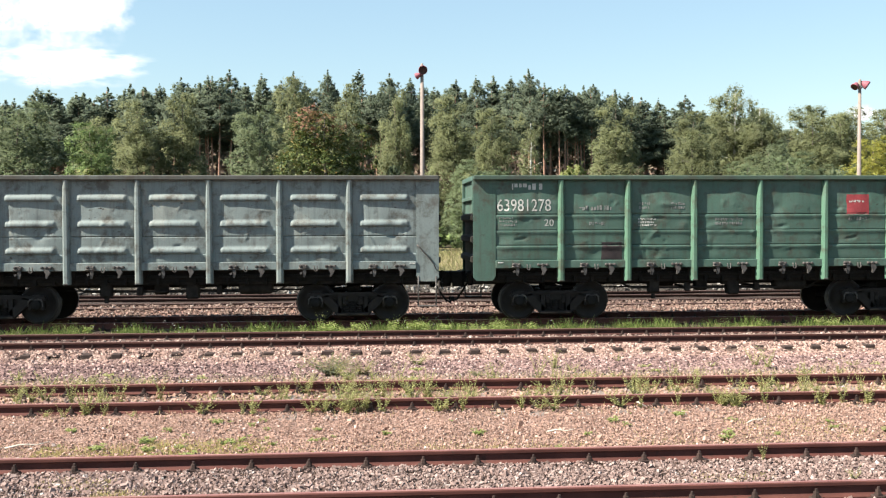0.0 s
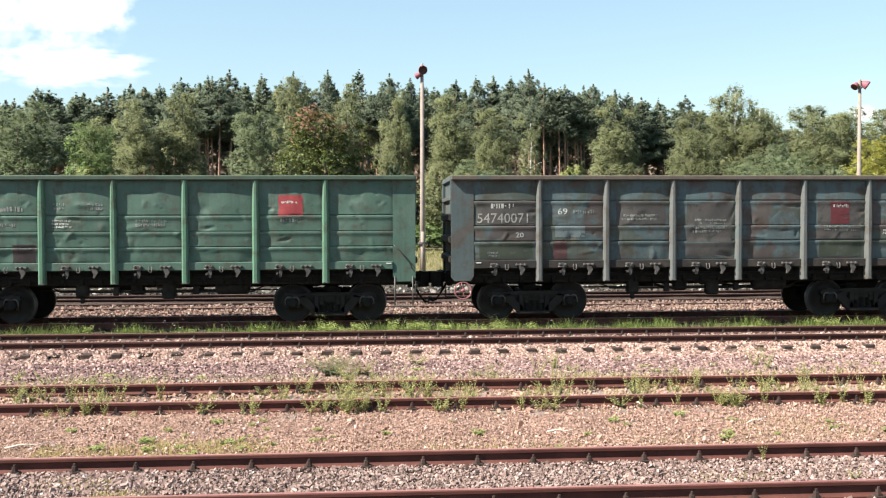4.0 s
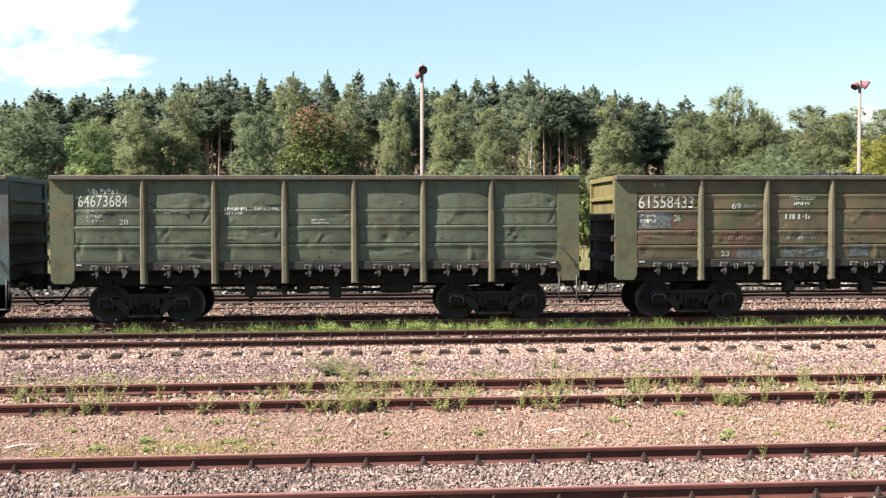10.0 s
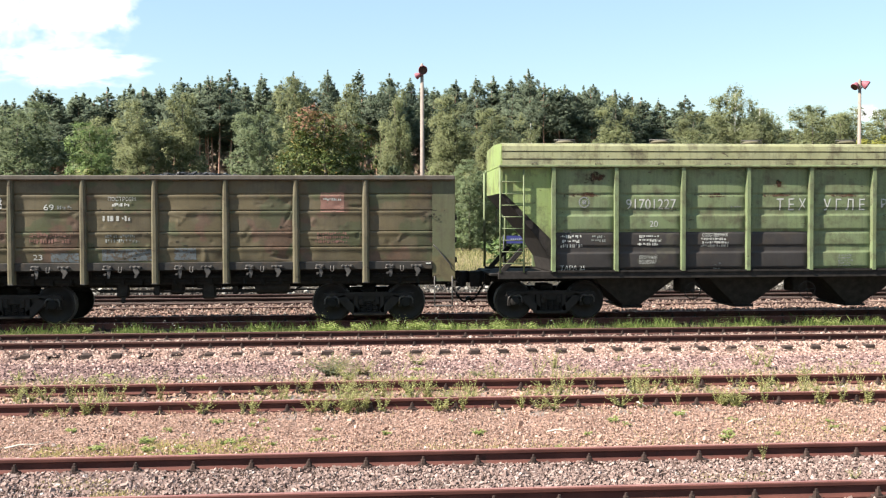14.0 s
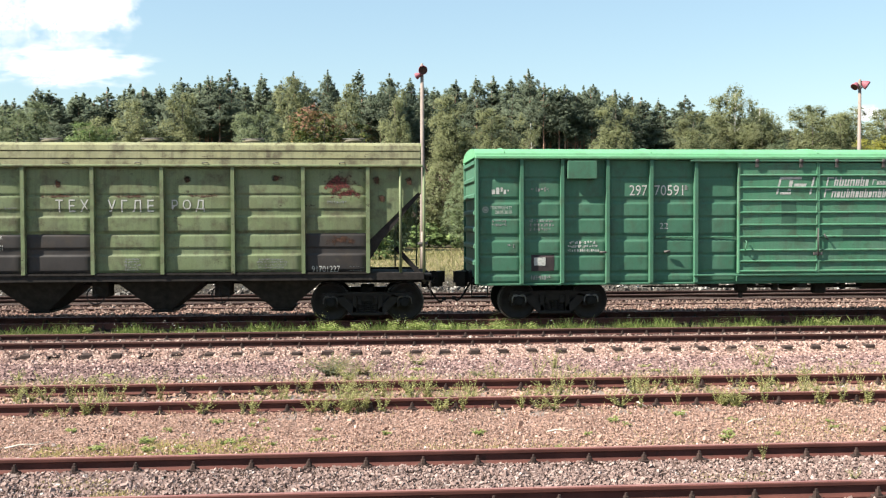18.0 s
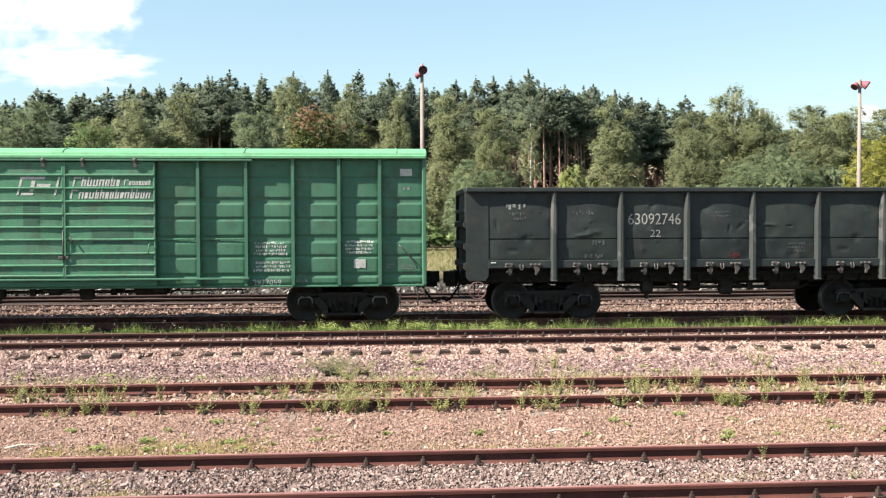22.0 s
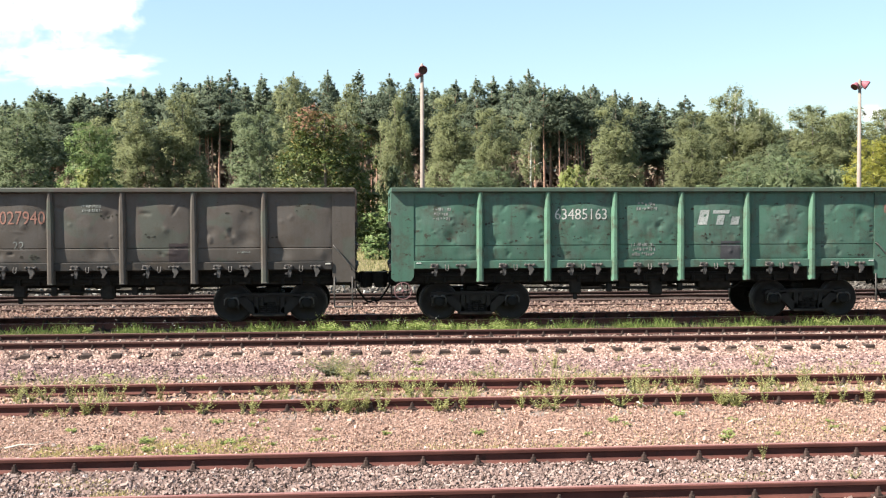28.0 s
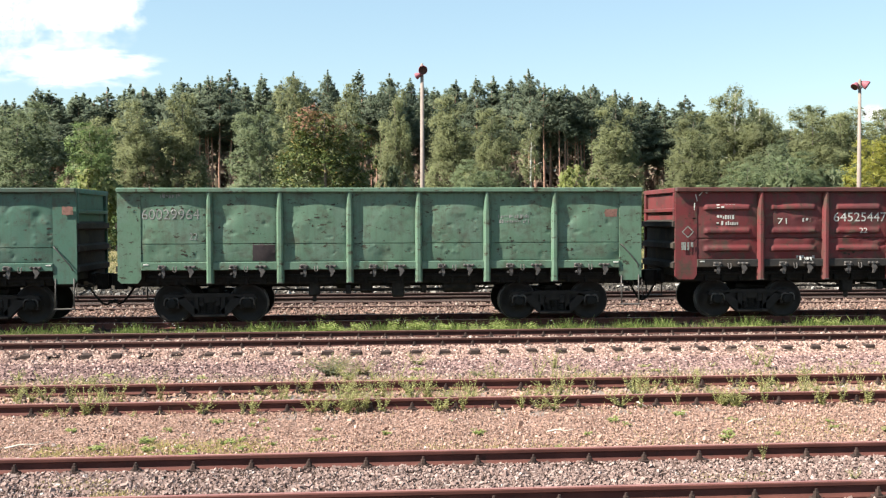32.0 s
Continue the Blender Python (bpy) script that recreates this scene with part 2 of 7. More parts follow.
class Shape:
    def __init__(self):
        self.v, self.f, self.s = [], [], []

    def add(self, verts, faces, smooth=False):
        n = len(self.v)
        self.v.extend(tuple(p) for p in verts)
        self.f.extend(tuple(i + n for i in f) for f in faces)
        self.s.extend([smooth] * len(faces))
        return self

    def box(self, x0, x1, y0, y1, z0, z1, b=0.0):
        if b <= 0:
            v = [(x, y, z) for x in (x0, x1) for y in (y0, y1) for z in (z0, z1)]
            return self.add(v, [(0, 1, 3, 2), (4, 6, 7, 5), (0, 4, 5, 1), (2, 3, 7, 6), (0, 2, 6, 4), (1, 5, 7, 3)])
        v, at = [], {}
        lo, hi = (x0, y0, z0), (x1, y1, z1)
        for c in range(8):
            s = [(c >> k) & 1 for k in range(3)]
            for k in range(3):
                p = [(hi[j] if s[j] else lo[j]) if j == k else (hi[j] - b if s[j] else lo[j] + b) for j in range(3)]
                at[c, k] = len(v)
                v.append(p)
        faces = []
        for k in range(3):
            a, d = [j for j in range(3) if j != k]
            for side in (0, 1):
                q = [side << k, side << k | 1 << a, side << k | 1 << a | 1 << d, side << k | 1 << d]
                faces.append([at[c, k] for c in q])
            for i in (0, 1):
                for j in (0, 1):
                    c0 = i << a | j << d
                    c1 = c0 | 1 << k
                    faces.append([at[c0, a], at[c1, a], at[c1, d], at[c0, d]])
        for c in range(8):
            faces.append([at[c, k] for k in range(3)])
        mid = Vector(((x0 + x1) / 2, (y0 + y1) / 2, (z0 + z1) / 2))
        out = []
        for f in faces:
            p = [Vector(v[i]) for i in f]
            nrm = (p[1] - p[0]).cross(p[2] - p[0])
            out.append(f if nrm.dot(sum(p, Vector()) / len(p) - mid) > 0 else f[::-1])
        return self.add(v, out)

    def tube(self, pts, r, n=8, smooth=True, caps=True):
        pts = [Vector(p) for p in pts]
        rs = r if isinstance(r, (list, tuple)) else [r] * len(pts)
        verts, faces = [], []
        side = None
        for i, p in enumerate(pts):
            d = (pts[min(i + 1, len(pts) - 1)] - pts[max(i - 1, 0)]).normalized()
            if side is None:
                side = d.orthogonal().normalized()
            side = (side - d * side.dot(d)).normalized()
            up = d.cross(side)
            verts += [p + (side * math.cos(a) + up * math.sin(a)) * rs[i] for a in (math.tau * k / n for k in range(n))]
        for i in range(len(pts) - 1):
            for k in range(n):
                a, b = i * n + k, i * n + (k + 1) % n
                faces.append((a, b, b + n, a + n))
        self.add(verts, faces, smooth)
        if caps:
            m = len(self.v) - len(verts)
            self.f += [tuple(m + k for k in reversed(range(n))), tuple(m + len(verts) - n + k for k in range(n))]
            self.s += [False, False]
        return self

    def extrude(self, poly, axis, a, b):
        """A polygon in the plane across the axis ('x': y, z; 'y': x, z; 'z': x, y), between a and b."""
        put = {"x": lambda p, t: (t, p[0], p[1]), "y": lambda p, t: (p[0], t, p[1]), "z": lambda p, t: (p[0], p[1], t)}[axis]
        n = len(poly)
        v = [put(p, a) for p in poly] + [put(p, b) for p in poly]
        area = sum(poly[i][0] * poly[(i + 1) % n][1] - poly[(i + 1) % n][0] * poly[i][1] for i in range(n))
        flip = (area > 0) ^ (axis == "y") ^ (b < a)
        f = [tuple(range(n)), tuple(range(2 * n - 1, n - 1, -1))] + [(i, i + n, (i + 1) % n + n, (i + 1) % n) for i in range(n)]
        return self.add(v, [q[::-1] for q in f] if flip else f)

    def lathe(self, prof, axis="y", n=28, smooth=True, at=(0, 0, 0)):
        v, f = [], []
        for r, h in prof:
            for k in range(n):
                c, s = r * math.cos(math.tau * k / n), r * math.sin(math.tau * k / n)
                p = {"y": (c, h, s), "z": (c, s, h), "x": (h, c, s)}[axis]
                v.append((p[0] + at[0], p[1] + at[1], p[2] + at[2]))
        for i in range(len(prof) - 1):
            for k in range(n):
                a, b = i * n + k, i * n + (k + 1) % n
                f.append((a, b, b + n, a + n))
        return self.add(v, f, smooth)

    def grid(self, fn, nu, nv, smooth=True):
        v = [fn(i / nu, j / nv) for j in range(nv + 1) for i in range(nu + 1)]
        f = [(j * (nu + 1) + i, j * (nu + 1) + i + 1, (j + 1) * (nu + 1) + i + 1, (j + 1) * (nu + 1) + i) for j in range(nv) for i in range(nu)]
        return self.add(v, f, smooth)

    def mesh(self, name):
        me = bpy.data.meshes.new(name)
        me.from_pydata(self.v, [], self.f)
        me.polygons.foreach_set("use_smooth", self.s)
        me.materials.append(None)
        me.update()
        return me


def clothe(ob, material):
    ob.material_slots[0].link = "OBJECT"
    ob.material_slots[0].material = material
    return ob


def part(name, shape, material, parent, label="", m=None):
    """One mesh object under a thing or a part; shape may be a mesh that several parts share."""
    me = shape.mesh(name) if isinstance(shape, Shape) else shape
    ob = clothe(new(name, me), material)
    ob.parent = parent
    if m is not None:
        ob.matrix_basis = m
    return tagged(ob, label) if label else ob


def thing(name, label, category, group="", m=None, kind=""):
    ob = new(name)
    ob.empty_display_size = 0.3
    if m is not None:
        ob.matrix_basis = m
    return tagged(ob, label, category, group, kind)


def solid(name, shape, material, label, category, group="", kind="", m=None):
    ob = clothe(new(name, shape.mesh(name) if isinstance(shape, Shape) else shape), material)
    if m is not None:
        ob.matrix_basis = m
    return tagged(ob, label, category, group, kind)


def bulk(name, verts, faces, smooth=False):
    """A mesh from whole arrays, for stuff with very many pieces; all faces have the same number of corners."""
    me = bpy.data.meshes.new(name)
    k = faces.shape[1]
    me.vertices.add(len(verts))
    me.vertices.foreach_set("co", np.ascontiguousarray(verts, dtype=np.float32).ravel())
    me.loops.add(faces.size)
    me.loops.foreach_set("vertex_index", np.ascontiguousarray(faces, dtype=np.int32).ravel())
    me.polygons.add(len(faces))
    me.polygons.foreach_set("loop_start", np.arange(0, faces.size, k, dtype=np.int32))
    me.polygons.foreach_set("use_smooth", np.full(len(faces), smooth))
    me.materials.append(None)
    me.update(calc_edges=True)
    return me


def shift(x=0.0, y=0.0, z=0.0):
    return Matrix.Translation((x, y, z))


TURNED = Matrix.Rotation(math.pi, 4, "Z")

# ---------------------------------------------------------------- ground, from the near track to the horizon
TRACKS = (9.98, 14.82, 21.98, 26.005, 30.25, 33.9)
HALF = 0.7975
STEPS = [(-50, -0.28), (8.3, -0.235), (9.0, -0.172), (10.9, -0.165), (11.4, -0.18), (13.6, -0.165), (14.10, -0.168), (14.3, -0.19), (15.35, -0.19), (15.55, -0.168), (15.9, -0.165), (17.0, -0.25), (18.7, -0.37), (19.5, -0.35), (20.3, -0.285), (20.54, -0.25), (20.80, -0.185),
         (23.0, -0.18), (23.6, -0.215), (24.6, -0.21), (27.0, -0.20), (28.3, -0.235), (29.25, -0.075), (31.4, -0.065), (32.4, -0.10), (35.2, -0.10), (39.0, -0.22), (43.0, -0.30), (60.0, -0.25), (3000, -0.25)]


def ground_z(y):
    return float(np.interp(y, [s[0] for s in STEPS], [s[1] for s in STEPS]))


def ground_material():
    m, t, s = nodes_of("stony_ground")
    tc = t.nodes.new("ShaderNodeTexCoord")
    sep = node(t, "ShaderNodeSeparateXYZ", [(tc.outputs["Object"], 0)])
    co = tc.outputs["Object"]
    big = noise_at(t, co, 0.6, 4.0)
    sway = node(t, "ShaderNodeMath", [(big, 0)])
    sway.operation = "MULTIPLY_ADD"
    sway.inputs[1].default_value, sway.inputs[2].default_value = 1.6, -0.8
    y = node(t, "ShaderNodeMath", [(sep.outputs["Y"], 0), (sway.outputs[0], 1)])
    y.operation = "ADD"
    unit = node(t, "ShaderNodeMath", [(y.outputs[0], 0)])
    unit.operation = "DIVIDE"
    unit.inputs[1].default_value = 60.0
    # grit and bank are darkened so gaps between the stones read as shade
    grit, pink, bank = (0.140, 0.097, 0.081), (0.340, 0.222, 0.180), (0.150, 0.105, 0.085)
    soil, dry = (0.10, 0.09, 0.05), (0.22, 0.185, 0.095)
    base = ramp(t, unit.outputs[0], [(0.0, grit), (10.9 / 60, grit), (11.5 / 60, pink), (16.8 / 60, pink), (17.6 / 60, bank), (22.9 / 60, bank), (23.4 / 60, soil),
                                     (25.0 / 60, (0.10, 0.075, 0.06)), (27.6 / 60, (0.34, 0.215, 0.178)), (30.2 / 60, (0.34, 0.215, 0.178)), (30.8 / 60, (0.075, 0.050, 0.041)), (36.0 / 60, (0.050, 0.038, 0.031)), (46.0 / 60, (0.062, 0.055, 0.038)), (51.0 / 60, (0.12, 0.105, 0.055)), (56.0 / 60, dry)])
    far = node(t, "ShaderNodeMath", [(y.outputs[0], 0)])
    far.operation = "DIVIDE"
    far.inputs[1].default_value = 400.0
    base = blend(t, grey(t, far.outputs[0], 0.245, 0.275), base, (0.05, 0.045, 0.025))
    pebbles = node(t, "ShaderNodeTexVoronoi", [(co, "Vector")], Scale=30.0)
    fine = node(t, "ShaderNodeTexVoronoi", [(co, "Vector")], Scale=70.0)
    tint = ramp(t, pebbles.outputs["Color"], [(0.1, (0.42, 0.41, 0.40)), (0.5, (1.0, 0.98, 0.95)), (0.9, (1.5, 1.5, 1.45))])
    col = blend(t, 0.9, base, tint, "MULTIPLY")
    tint2 = ramp(t, fine.outputs["Color"], [(0.1, (0.7, 0.68, 0.66)), (0.9, (1.3, 1.3, 1.3))])
    col = blend(t, 0.6, col, tint2, "MULTIPLY")
    worn = noise_at(t, co, 1.1, 5.0, 0.6)
    col = blend(t, 0.6, col, grey(t, worn, 0.3, 0.7, 0.62, 1.18), "MULTIPLY")
    t.links.new(col, s.inputs["Base Color"])
    s.inputs["Roughness"].default_value = 0.95
    s.inputs["Specular IOR Level"].default_value = 0.2
    h = blend(t, 0.5, pebbles.outputs["Distance"], fine.outputs["Distance"])
    bump(t, s, h, 1.0, 0.05)
    return m


def build_ground():
    xs = np.concatenate([[-3000, -1000, -300, -120, -60], np.arange(-32, 40.1, 0.4), [60, 120, 300, 1000, 3000]])
    ys = np.concatenate([[-400, -60, -10, 2], np.arange(6, 46, 0.2), [50, 56, 64, 80, 100, 130, 170, 300, 1000, 4000]])
    verts = []
    for y in ys:
        for x in xs:
            near = abs(x) < 45 and 5 < y < 46
            rough = 0.03 * noise.noise((x * 0.7, y * 0.9, 0)) + 0.012 * noise.noise((x * 2.6, y * 2.6, 4)) if near else 0.0
            verts.append((x, y, ground_z(y) + rough))
    n = len(xs)
    idx = np.arange(len(ys) * n).reshape(len(ys), n)
    faces = np.stack([idx[:-1, :-1], idx[:-1, 1:], idx[1:, 1:], idx[1:, :-1]], -1).reshape(-1, 4)
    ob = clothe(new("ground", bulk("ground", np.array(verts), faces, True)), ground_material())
    tagged(ob, "pink and grey gravel ground of a railway yard with a dry field behind", "ground", kind="structure")


build_ground()

# ---------------------------------------------------------------- tracks
RAIL_PROFILE = [(-0.066, -0.152), (0.066, -0.152), (0.066, -0.142), (0.022, -0.128), (0.009, -0.114), (0.0075, -0.050), (0.034, -0.037), (0.035, -0.008),
                (0.027, 0.0), (-0.027, 0.0), (-0.035, -0.008), (-0.034, -0.037), (-0.0075, -0.050), (-0.009, -0.114), (-0.022, -0.128), (-0.066, -0.142)]
PITCH = ((-3.74, 0.611), (2.35, 0.585), (0.93, 0.610), (0.2, 0.62), (0.1, 0.62), (0.3, 0.62))   # a sleeper's place, and the step to the next


def fastening():
    s = Shape()
    s.box(-0.10, 0.10, -0.18, 0.18, -0.164, -0.152, 0.004)
    for y in (-1, 1):
        s.box(-0.060, 0.060, y * 0.095 - 0.040, y * 0.095 + 0.040, -0.153, -0.118, 0.010)
        s.lathe([(0.0, -0.040), (0.014, -0.042), (0.016, -0.070), (0.028, -0.070), (0.030, -0.098), (0.030, -0.104), (0.038, -0.104), (0.038, -0.118)], "z", 6, False, (0, y * 0.098, 0))
        for x in (-0.066, 0.066):
            s.lathe([(0.0, -0.128), (0.018, -0.130), (0.022, -0.152)], "z", 6, False, (x, y * 0.155, 0))
    return s.mesh("fastening")


def build_tracks():
    rail = Shape().extrude(RAIL_PROFILE, "x", -160, 160).mesh("rail")
    cap = Shape().box(-160, 160, -0.025, 0.025, -0.001, 0.0025).mesh("rail_top")
    fast = fastening()
    woods = [Shape().box(-0.125 + e, 0.125 - e / 2, -1.40 - e, 1.38, -0.33, -0.164, 0.012 + e / 2).mesh("sleeper") for e in (0.0, 0.012, 0.022)]
    spans = ((-9, 10), (-12, 14), (-15, 18), (-17, 20), (-18, 22), (-20, 24))
    words = ("railway track with rusty rails on pink and grey ballast", "weedy railway track with rusty rails sunk in gravel", "railway track with rusty rails on a raised ballast bank",
             "railway track carrying the freight train, shaded and grassy", "railway track with rusty rails behind the train", "disused railway track with rusty rails far behind the train")
    for i, (yc, span, text) in enumerate(zip(TRACKS, spans, words)):
        rng = random.Random(40 + i)
        track = thing("railway_track", text, "track", "tracks of the yard", shift(0, yc, 0), "structure")
        for sy in (-HALF, HALF):
            r = part("rail", rail, RUSTDARK if i == 2 else RUST if i < 4 else RUSTFAR, track, m=shift(0, sy, 0))
            part("rail_head", cap, RAILTOP, r, "worn paler top of the rail") if i in (0, 1, 3) else part("rail_head", cap, DULLTOP, r, "dull rusty top of the rail")
        start, step = PITCH[i]
        for k in range(math.ceil((span[0] - start) / step), int((span[1] - start) / step) + 1):
            x = start + k * step
            turn = Matrix.Rotation(rng.uniform(-0.03, 0.03), 4, "Z")
            part("sleeper", woods[k % 3], DUSTSLEEPER if i == 1 else TARSLEEPER if i == 2 else SLEEPER, track, m=shift(x, rng.uniform(-0.04, 0.04), rng.uniform(-0.012, 0.0)) @ turn)
            if i < 5:
                for sy in (-HALF, HALF):
                    part("fastening", fast, TIE_IRON, track, m=shift(x + rng.uniform(-0.025, 0.025), sy, rng.uniform(-0.004, 0.004)))


build_tracks()

# ---------------------------------------------------------------- running gear
WHEEL_R = 0.4785
FLOOR_Y = -1.547      # the wagons' near side, in their own space
PANEL_Y = -1.415


def wheelset_mesh():
    s = Shape()
    prof = [(0.0, 0.13), (0.085, 0.13), (0.11, 0.10), (0.12, 0.055), (0.36, 0.03), (0.40, 0.065), (0.47, 0.065), (WHEEL_R, 0.058), (WHEEL_R + 0.002, -0.04),
            (0.492, -0.055), (0.507, -0.062), (0.507, -0.078), (0.49, -0.082), (0.40, -0.075), (0.36, -0.045), (0.13, -0.03), (0.09, -0.06)]
    s.lathe([(r, -0.79 - h) for r, h in prof][::-1], "y", 36)
    s.lathe([(r, 0.79 + h) for r, h in prof], "y", 36)
    s.tube([(0, -1.1, 0), (0, 1.1, 0)], 0.075, 12)
    # holes and lugs in the disc show that it turns
    for side in (-1, 1):
        for k in range(3):
            a = math.tau * k / 3
            s.tube([(0.22 * math.cos(a), side * 0.83, 0.22 * math.sin(a)), (0.22 * math.cos(a), side * 0.845, 0.22 * math.sin(a))], 0.03, 8)
    me = s.mesh("wheelset")
    me.materials.append(TREAD)
    for q in me.polygons:
        far = [math.hypot(me.vertices[i].co.x, me.vertices[i].co.z) for i in q.vertices]
        q.material_index = int(min(far) > 0.465)
    return me


def side_frame_mesh(style):
    """Cast side frame of a two-axle bogie: arched top, sloping arms, spring window."""
    s = Shape()
    y0, y1 = -0.075, 0.075
    top = [(-1.16, 0.60), (-1.12, 0.70), (-0.95, 0.735), (-0.72, 0.70), (-0.45, 0.74), (0.45, 0.74), (0.72, 0.70), (0.95, 0.735), (1.12, 0.70), (1.16, 0.60), (1.02, 0.60), (0.95, 0.63),
           (0.80, 0.60), (0.50, 0.64), (-0.50, 0.64), (-0.80, 0.60), (-0.95, 0.63), (-1.02, 0.60)]
    s.extrude(top, "y", y0, y1)
    for k in (-1, 1):
        arm = [(k * 0.84, 0.60), (k * 0.62, 0.68), (k * 0.26, 0.30), (k * 0.38, 0.15)]
        s.extrude(arm if k < 0 else arm[::-1], "y", y0, y1)
        s.box(min(k * 0.27, k * 0.38), max(k * 0.27, k * 0.38), y0, y1, 0.20, 0.66, 0.01)
        s.box(min(k * 0.74, k * 0.82), max(k * 0.74, k * 0.82), y0, y1, 0.36, 0.64, 0.01)
        s.box(min(k * 1.03, k * 1.11), max(k * 1.03, k * 1.11), y0, y1, 0.36, 0.64, 0.01)
        s.box(min(k * 0.40, k * 0.70), max(k * 0.40, k * 0.70), -0.02, 0.02, 0.56, 0.70)
    s.box(-0.40, 0.40, y0 - 0.03, y1 + 0.03, 0.15, 0.235, 0.02)
    # the cast wall behind the springs, with a slot over each arm
    s.extrude([(-0.40, 0.16), (0.40, 0.16), (0.86, 0.60), (0.72, 0.69), (-0.72, 0.69), (-0.86, 0.60)], "y", 0.058, 0.075)
    for k in (-1, 1):
        s.box(min(k * 0.14, k * 0.265), max(k * 0.14, k * 0.265), y0 + 0.01, y1, 0.42, 0.65, 0.02)
        s.box(k * 0.20 - 0.05, k * 0.20 + 0.05, y0 - 0.02, y0 + 0.02, 0.54, 0.60, 0.01)
    if style:
        s.box(-0.55, 0.55, y0 - 0.015, y0, 0.675, 0.715, 0.005)
    return s.mesh("side_frame")


def spring_mesh():
    s = Shape()
    pts = [(0.055 * math.cos(a), 0.055 * math.sin(a), 0.235 + 0.25 * a / (math.tau * 5)) for a in np.linspace(0, math.tau * 5, 60)]
    return s.tube(pts, 0.014, 5).mesh("spring")


def axle_box_mesh():
    s = Shape()
    s.lathe([(0.0, -0.13), (0.06, -0.13), (0.115, -0.12), (0.13, -0.10), (0.13, 0.10)], "y", 18)
    for k in range(4):
        a = math.tau * (k + 0.5) / 4
        s.tube([(0.085 * math.cos(a), -0.145, 0.085 * math.sin(a)), (0.085 * math.cos(a), -0.11, 0.085 * math.sin(a))], 0.015, 6)
    return s.mesh("axle_box")


def adapter_mesh():
    """Saddle over the axle box: two bent horns with a gap between them, and the seat under them."""
    s = Shape()
    for k in (-1, 1):
        s.tube([(k * 0.175, -0.105, -0.03), (k * 0.165, -0.110, 0.09), (k * 0.120, -0.110, 0.150), (k * 0.045, -0.108, 0.160)], [0.014, 0.019, 0.019, 0.013], 6)
    s.box(-0.15, 0.15, -0.085, 0.10, 0.115, 0.15, 0.01)
    return s.mesh("adapter")


GEAR = {"wheelset": wheelset_mesh(), "frame0": side_frame_mesh(0), "frame1": side_frame_mesh(1), "spring": spring_mesh(), "box": axle_box_mesh(), "adapter": adapter_mesh(),
        "bolster": Shape().box(-0.22, 0.22, -1.05, 1.05, 0.48, 0.70, 0.03).box(-0.18, 0.18, -0.4, 0.4, 0.70, 0.86, 0.03).mesh("bolster"),
        "beam": Shape().tube([(0, -0.75, 0.33), (0, 0.75, 0.33)], 0.05, 8).box(-0.06, 0.06, -0.87, -0.72, 0.22, 0.62, 0.02).box(-0.06, 0.06, 0.72, 0.87, 0.22, 0.62, 0.02).mesh("brake_beam")}
WHEELSETS = []   # (wheelset, its x in the bogie's space)


def bogie(parent, x, style, adapter_material):
    b = part("bogie", GEAR["bolster"], IRON, parent, m=shift(x))
    for k in (-1, 1):
        f = part("side_frame", GEAR["frame%d" % style], BOGIE, b, m=shift(0, k * 1.02) if k < 0 else shift(0, k * 1.02) @ TURNED)
        for dx in (-0.16, 0.0, 0.16):
            part("spring", GEAR["spring"], IRON, b, m=shift(dx, k * 1.02))
        for dx in (-0.925, 0.925):
            turn = Matrix.Identity(4) if k < 0 else TURNED
            part("axle_box", GEAR["box"], GREASE, b, m=shift(dx, k * 1.02, WHEEL_R) @ turn)
            part("axle_adapter", GEAR["adapter"], adapter_material, b, m=shift(dx, k * 1.02, WHEEL_R) @ turn)
    for dx in (-0.925, 0.925):
        w = part("wheelset", GEAR["wheelset"], BOGIE, b, m=shift(dx, 0, WHEEL_R))
        WHEELSETS.append((w, dx))
        part("brake_beam", GEAR["beam"], IRON, b, m=shift(dx - math.copysign(0.56, dx)))
    return b


def coupler_mesh():
    s = Shape()
    s.box(-0.75, -0.02, -0.12, 0.12, 0.92, 1.15, 0.03)
    s.box(-0.30, -0.14, -0.26, 0.26, 0.86, 1.22, 0.03)
    s.box(-0.34, -0.20, -0.34, -0.22, 0.80, 0.98, 0.02)
    head = [(-0.06, -0.20), (0.10, -0.23), (0.22, -0.13), (0.20, 0.02), (0.30, 0.10), (0.26, 0.20), (0.0, 0.22), (-0.10, 0.12)]
    s.extrude(head, "z", 0.90, 1.20)
    s.extrude([(q[0] * 0.8, q[1] * 0.85) for q in head], "z", 0.80, 0.90)
    s.tube([(-0.16, -0.27, 1.16), (-0.02, -0.27, 1.22), (0.06, -0.22, 1.19)], 0.016, 6)
    return s.mesh("coupler")


def hose_mesh():
    pts = [(-0.10, -0.30, 0.98), (0.02, -0.34, 0.95), (0.09, -0.34, 0.86), (0.24, -0.28, 0.62), (0.38, -0.20, 0.44), (0.47, -0.14, 0.41), (0.54, -0.10, 0.47)]
    s = Shape().tube(pts, 0.028, 7)
    s.box(0.49, 0.60, -0.14, -0.05, 0.43, 0.53, 0.015)
    return s.mesh("brake_hose")


def hose_bracket_mesh():
    arc = [(0.10 + 0.09 * math.cos(a), -0.36, 0.86 + 0.11 * math.sin(a)) for a in np.linspace(-1.2, 2.9, 12)]
    return Shape().tube(arc, 0.020, 6).box(-0.05, 0.06, -0.38, -0.32, 0.93, 1.02, 0.015).mesh("hose_bracket")


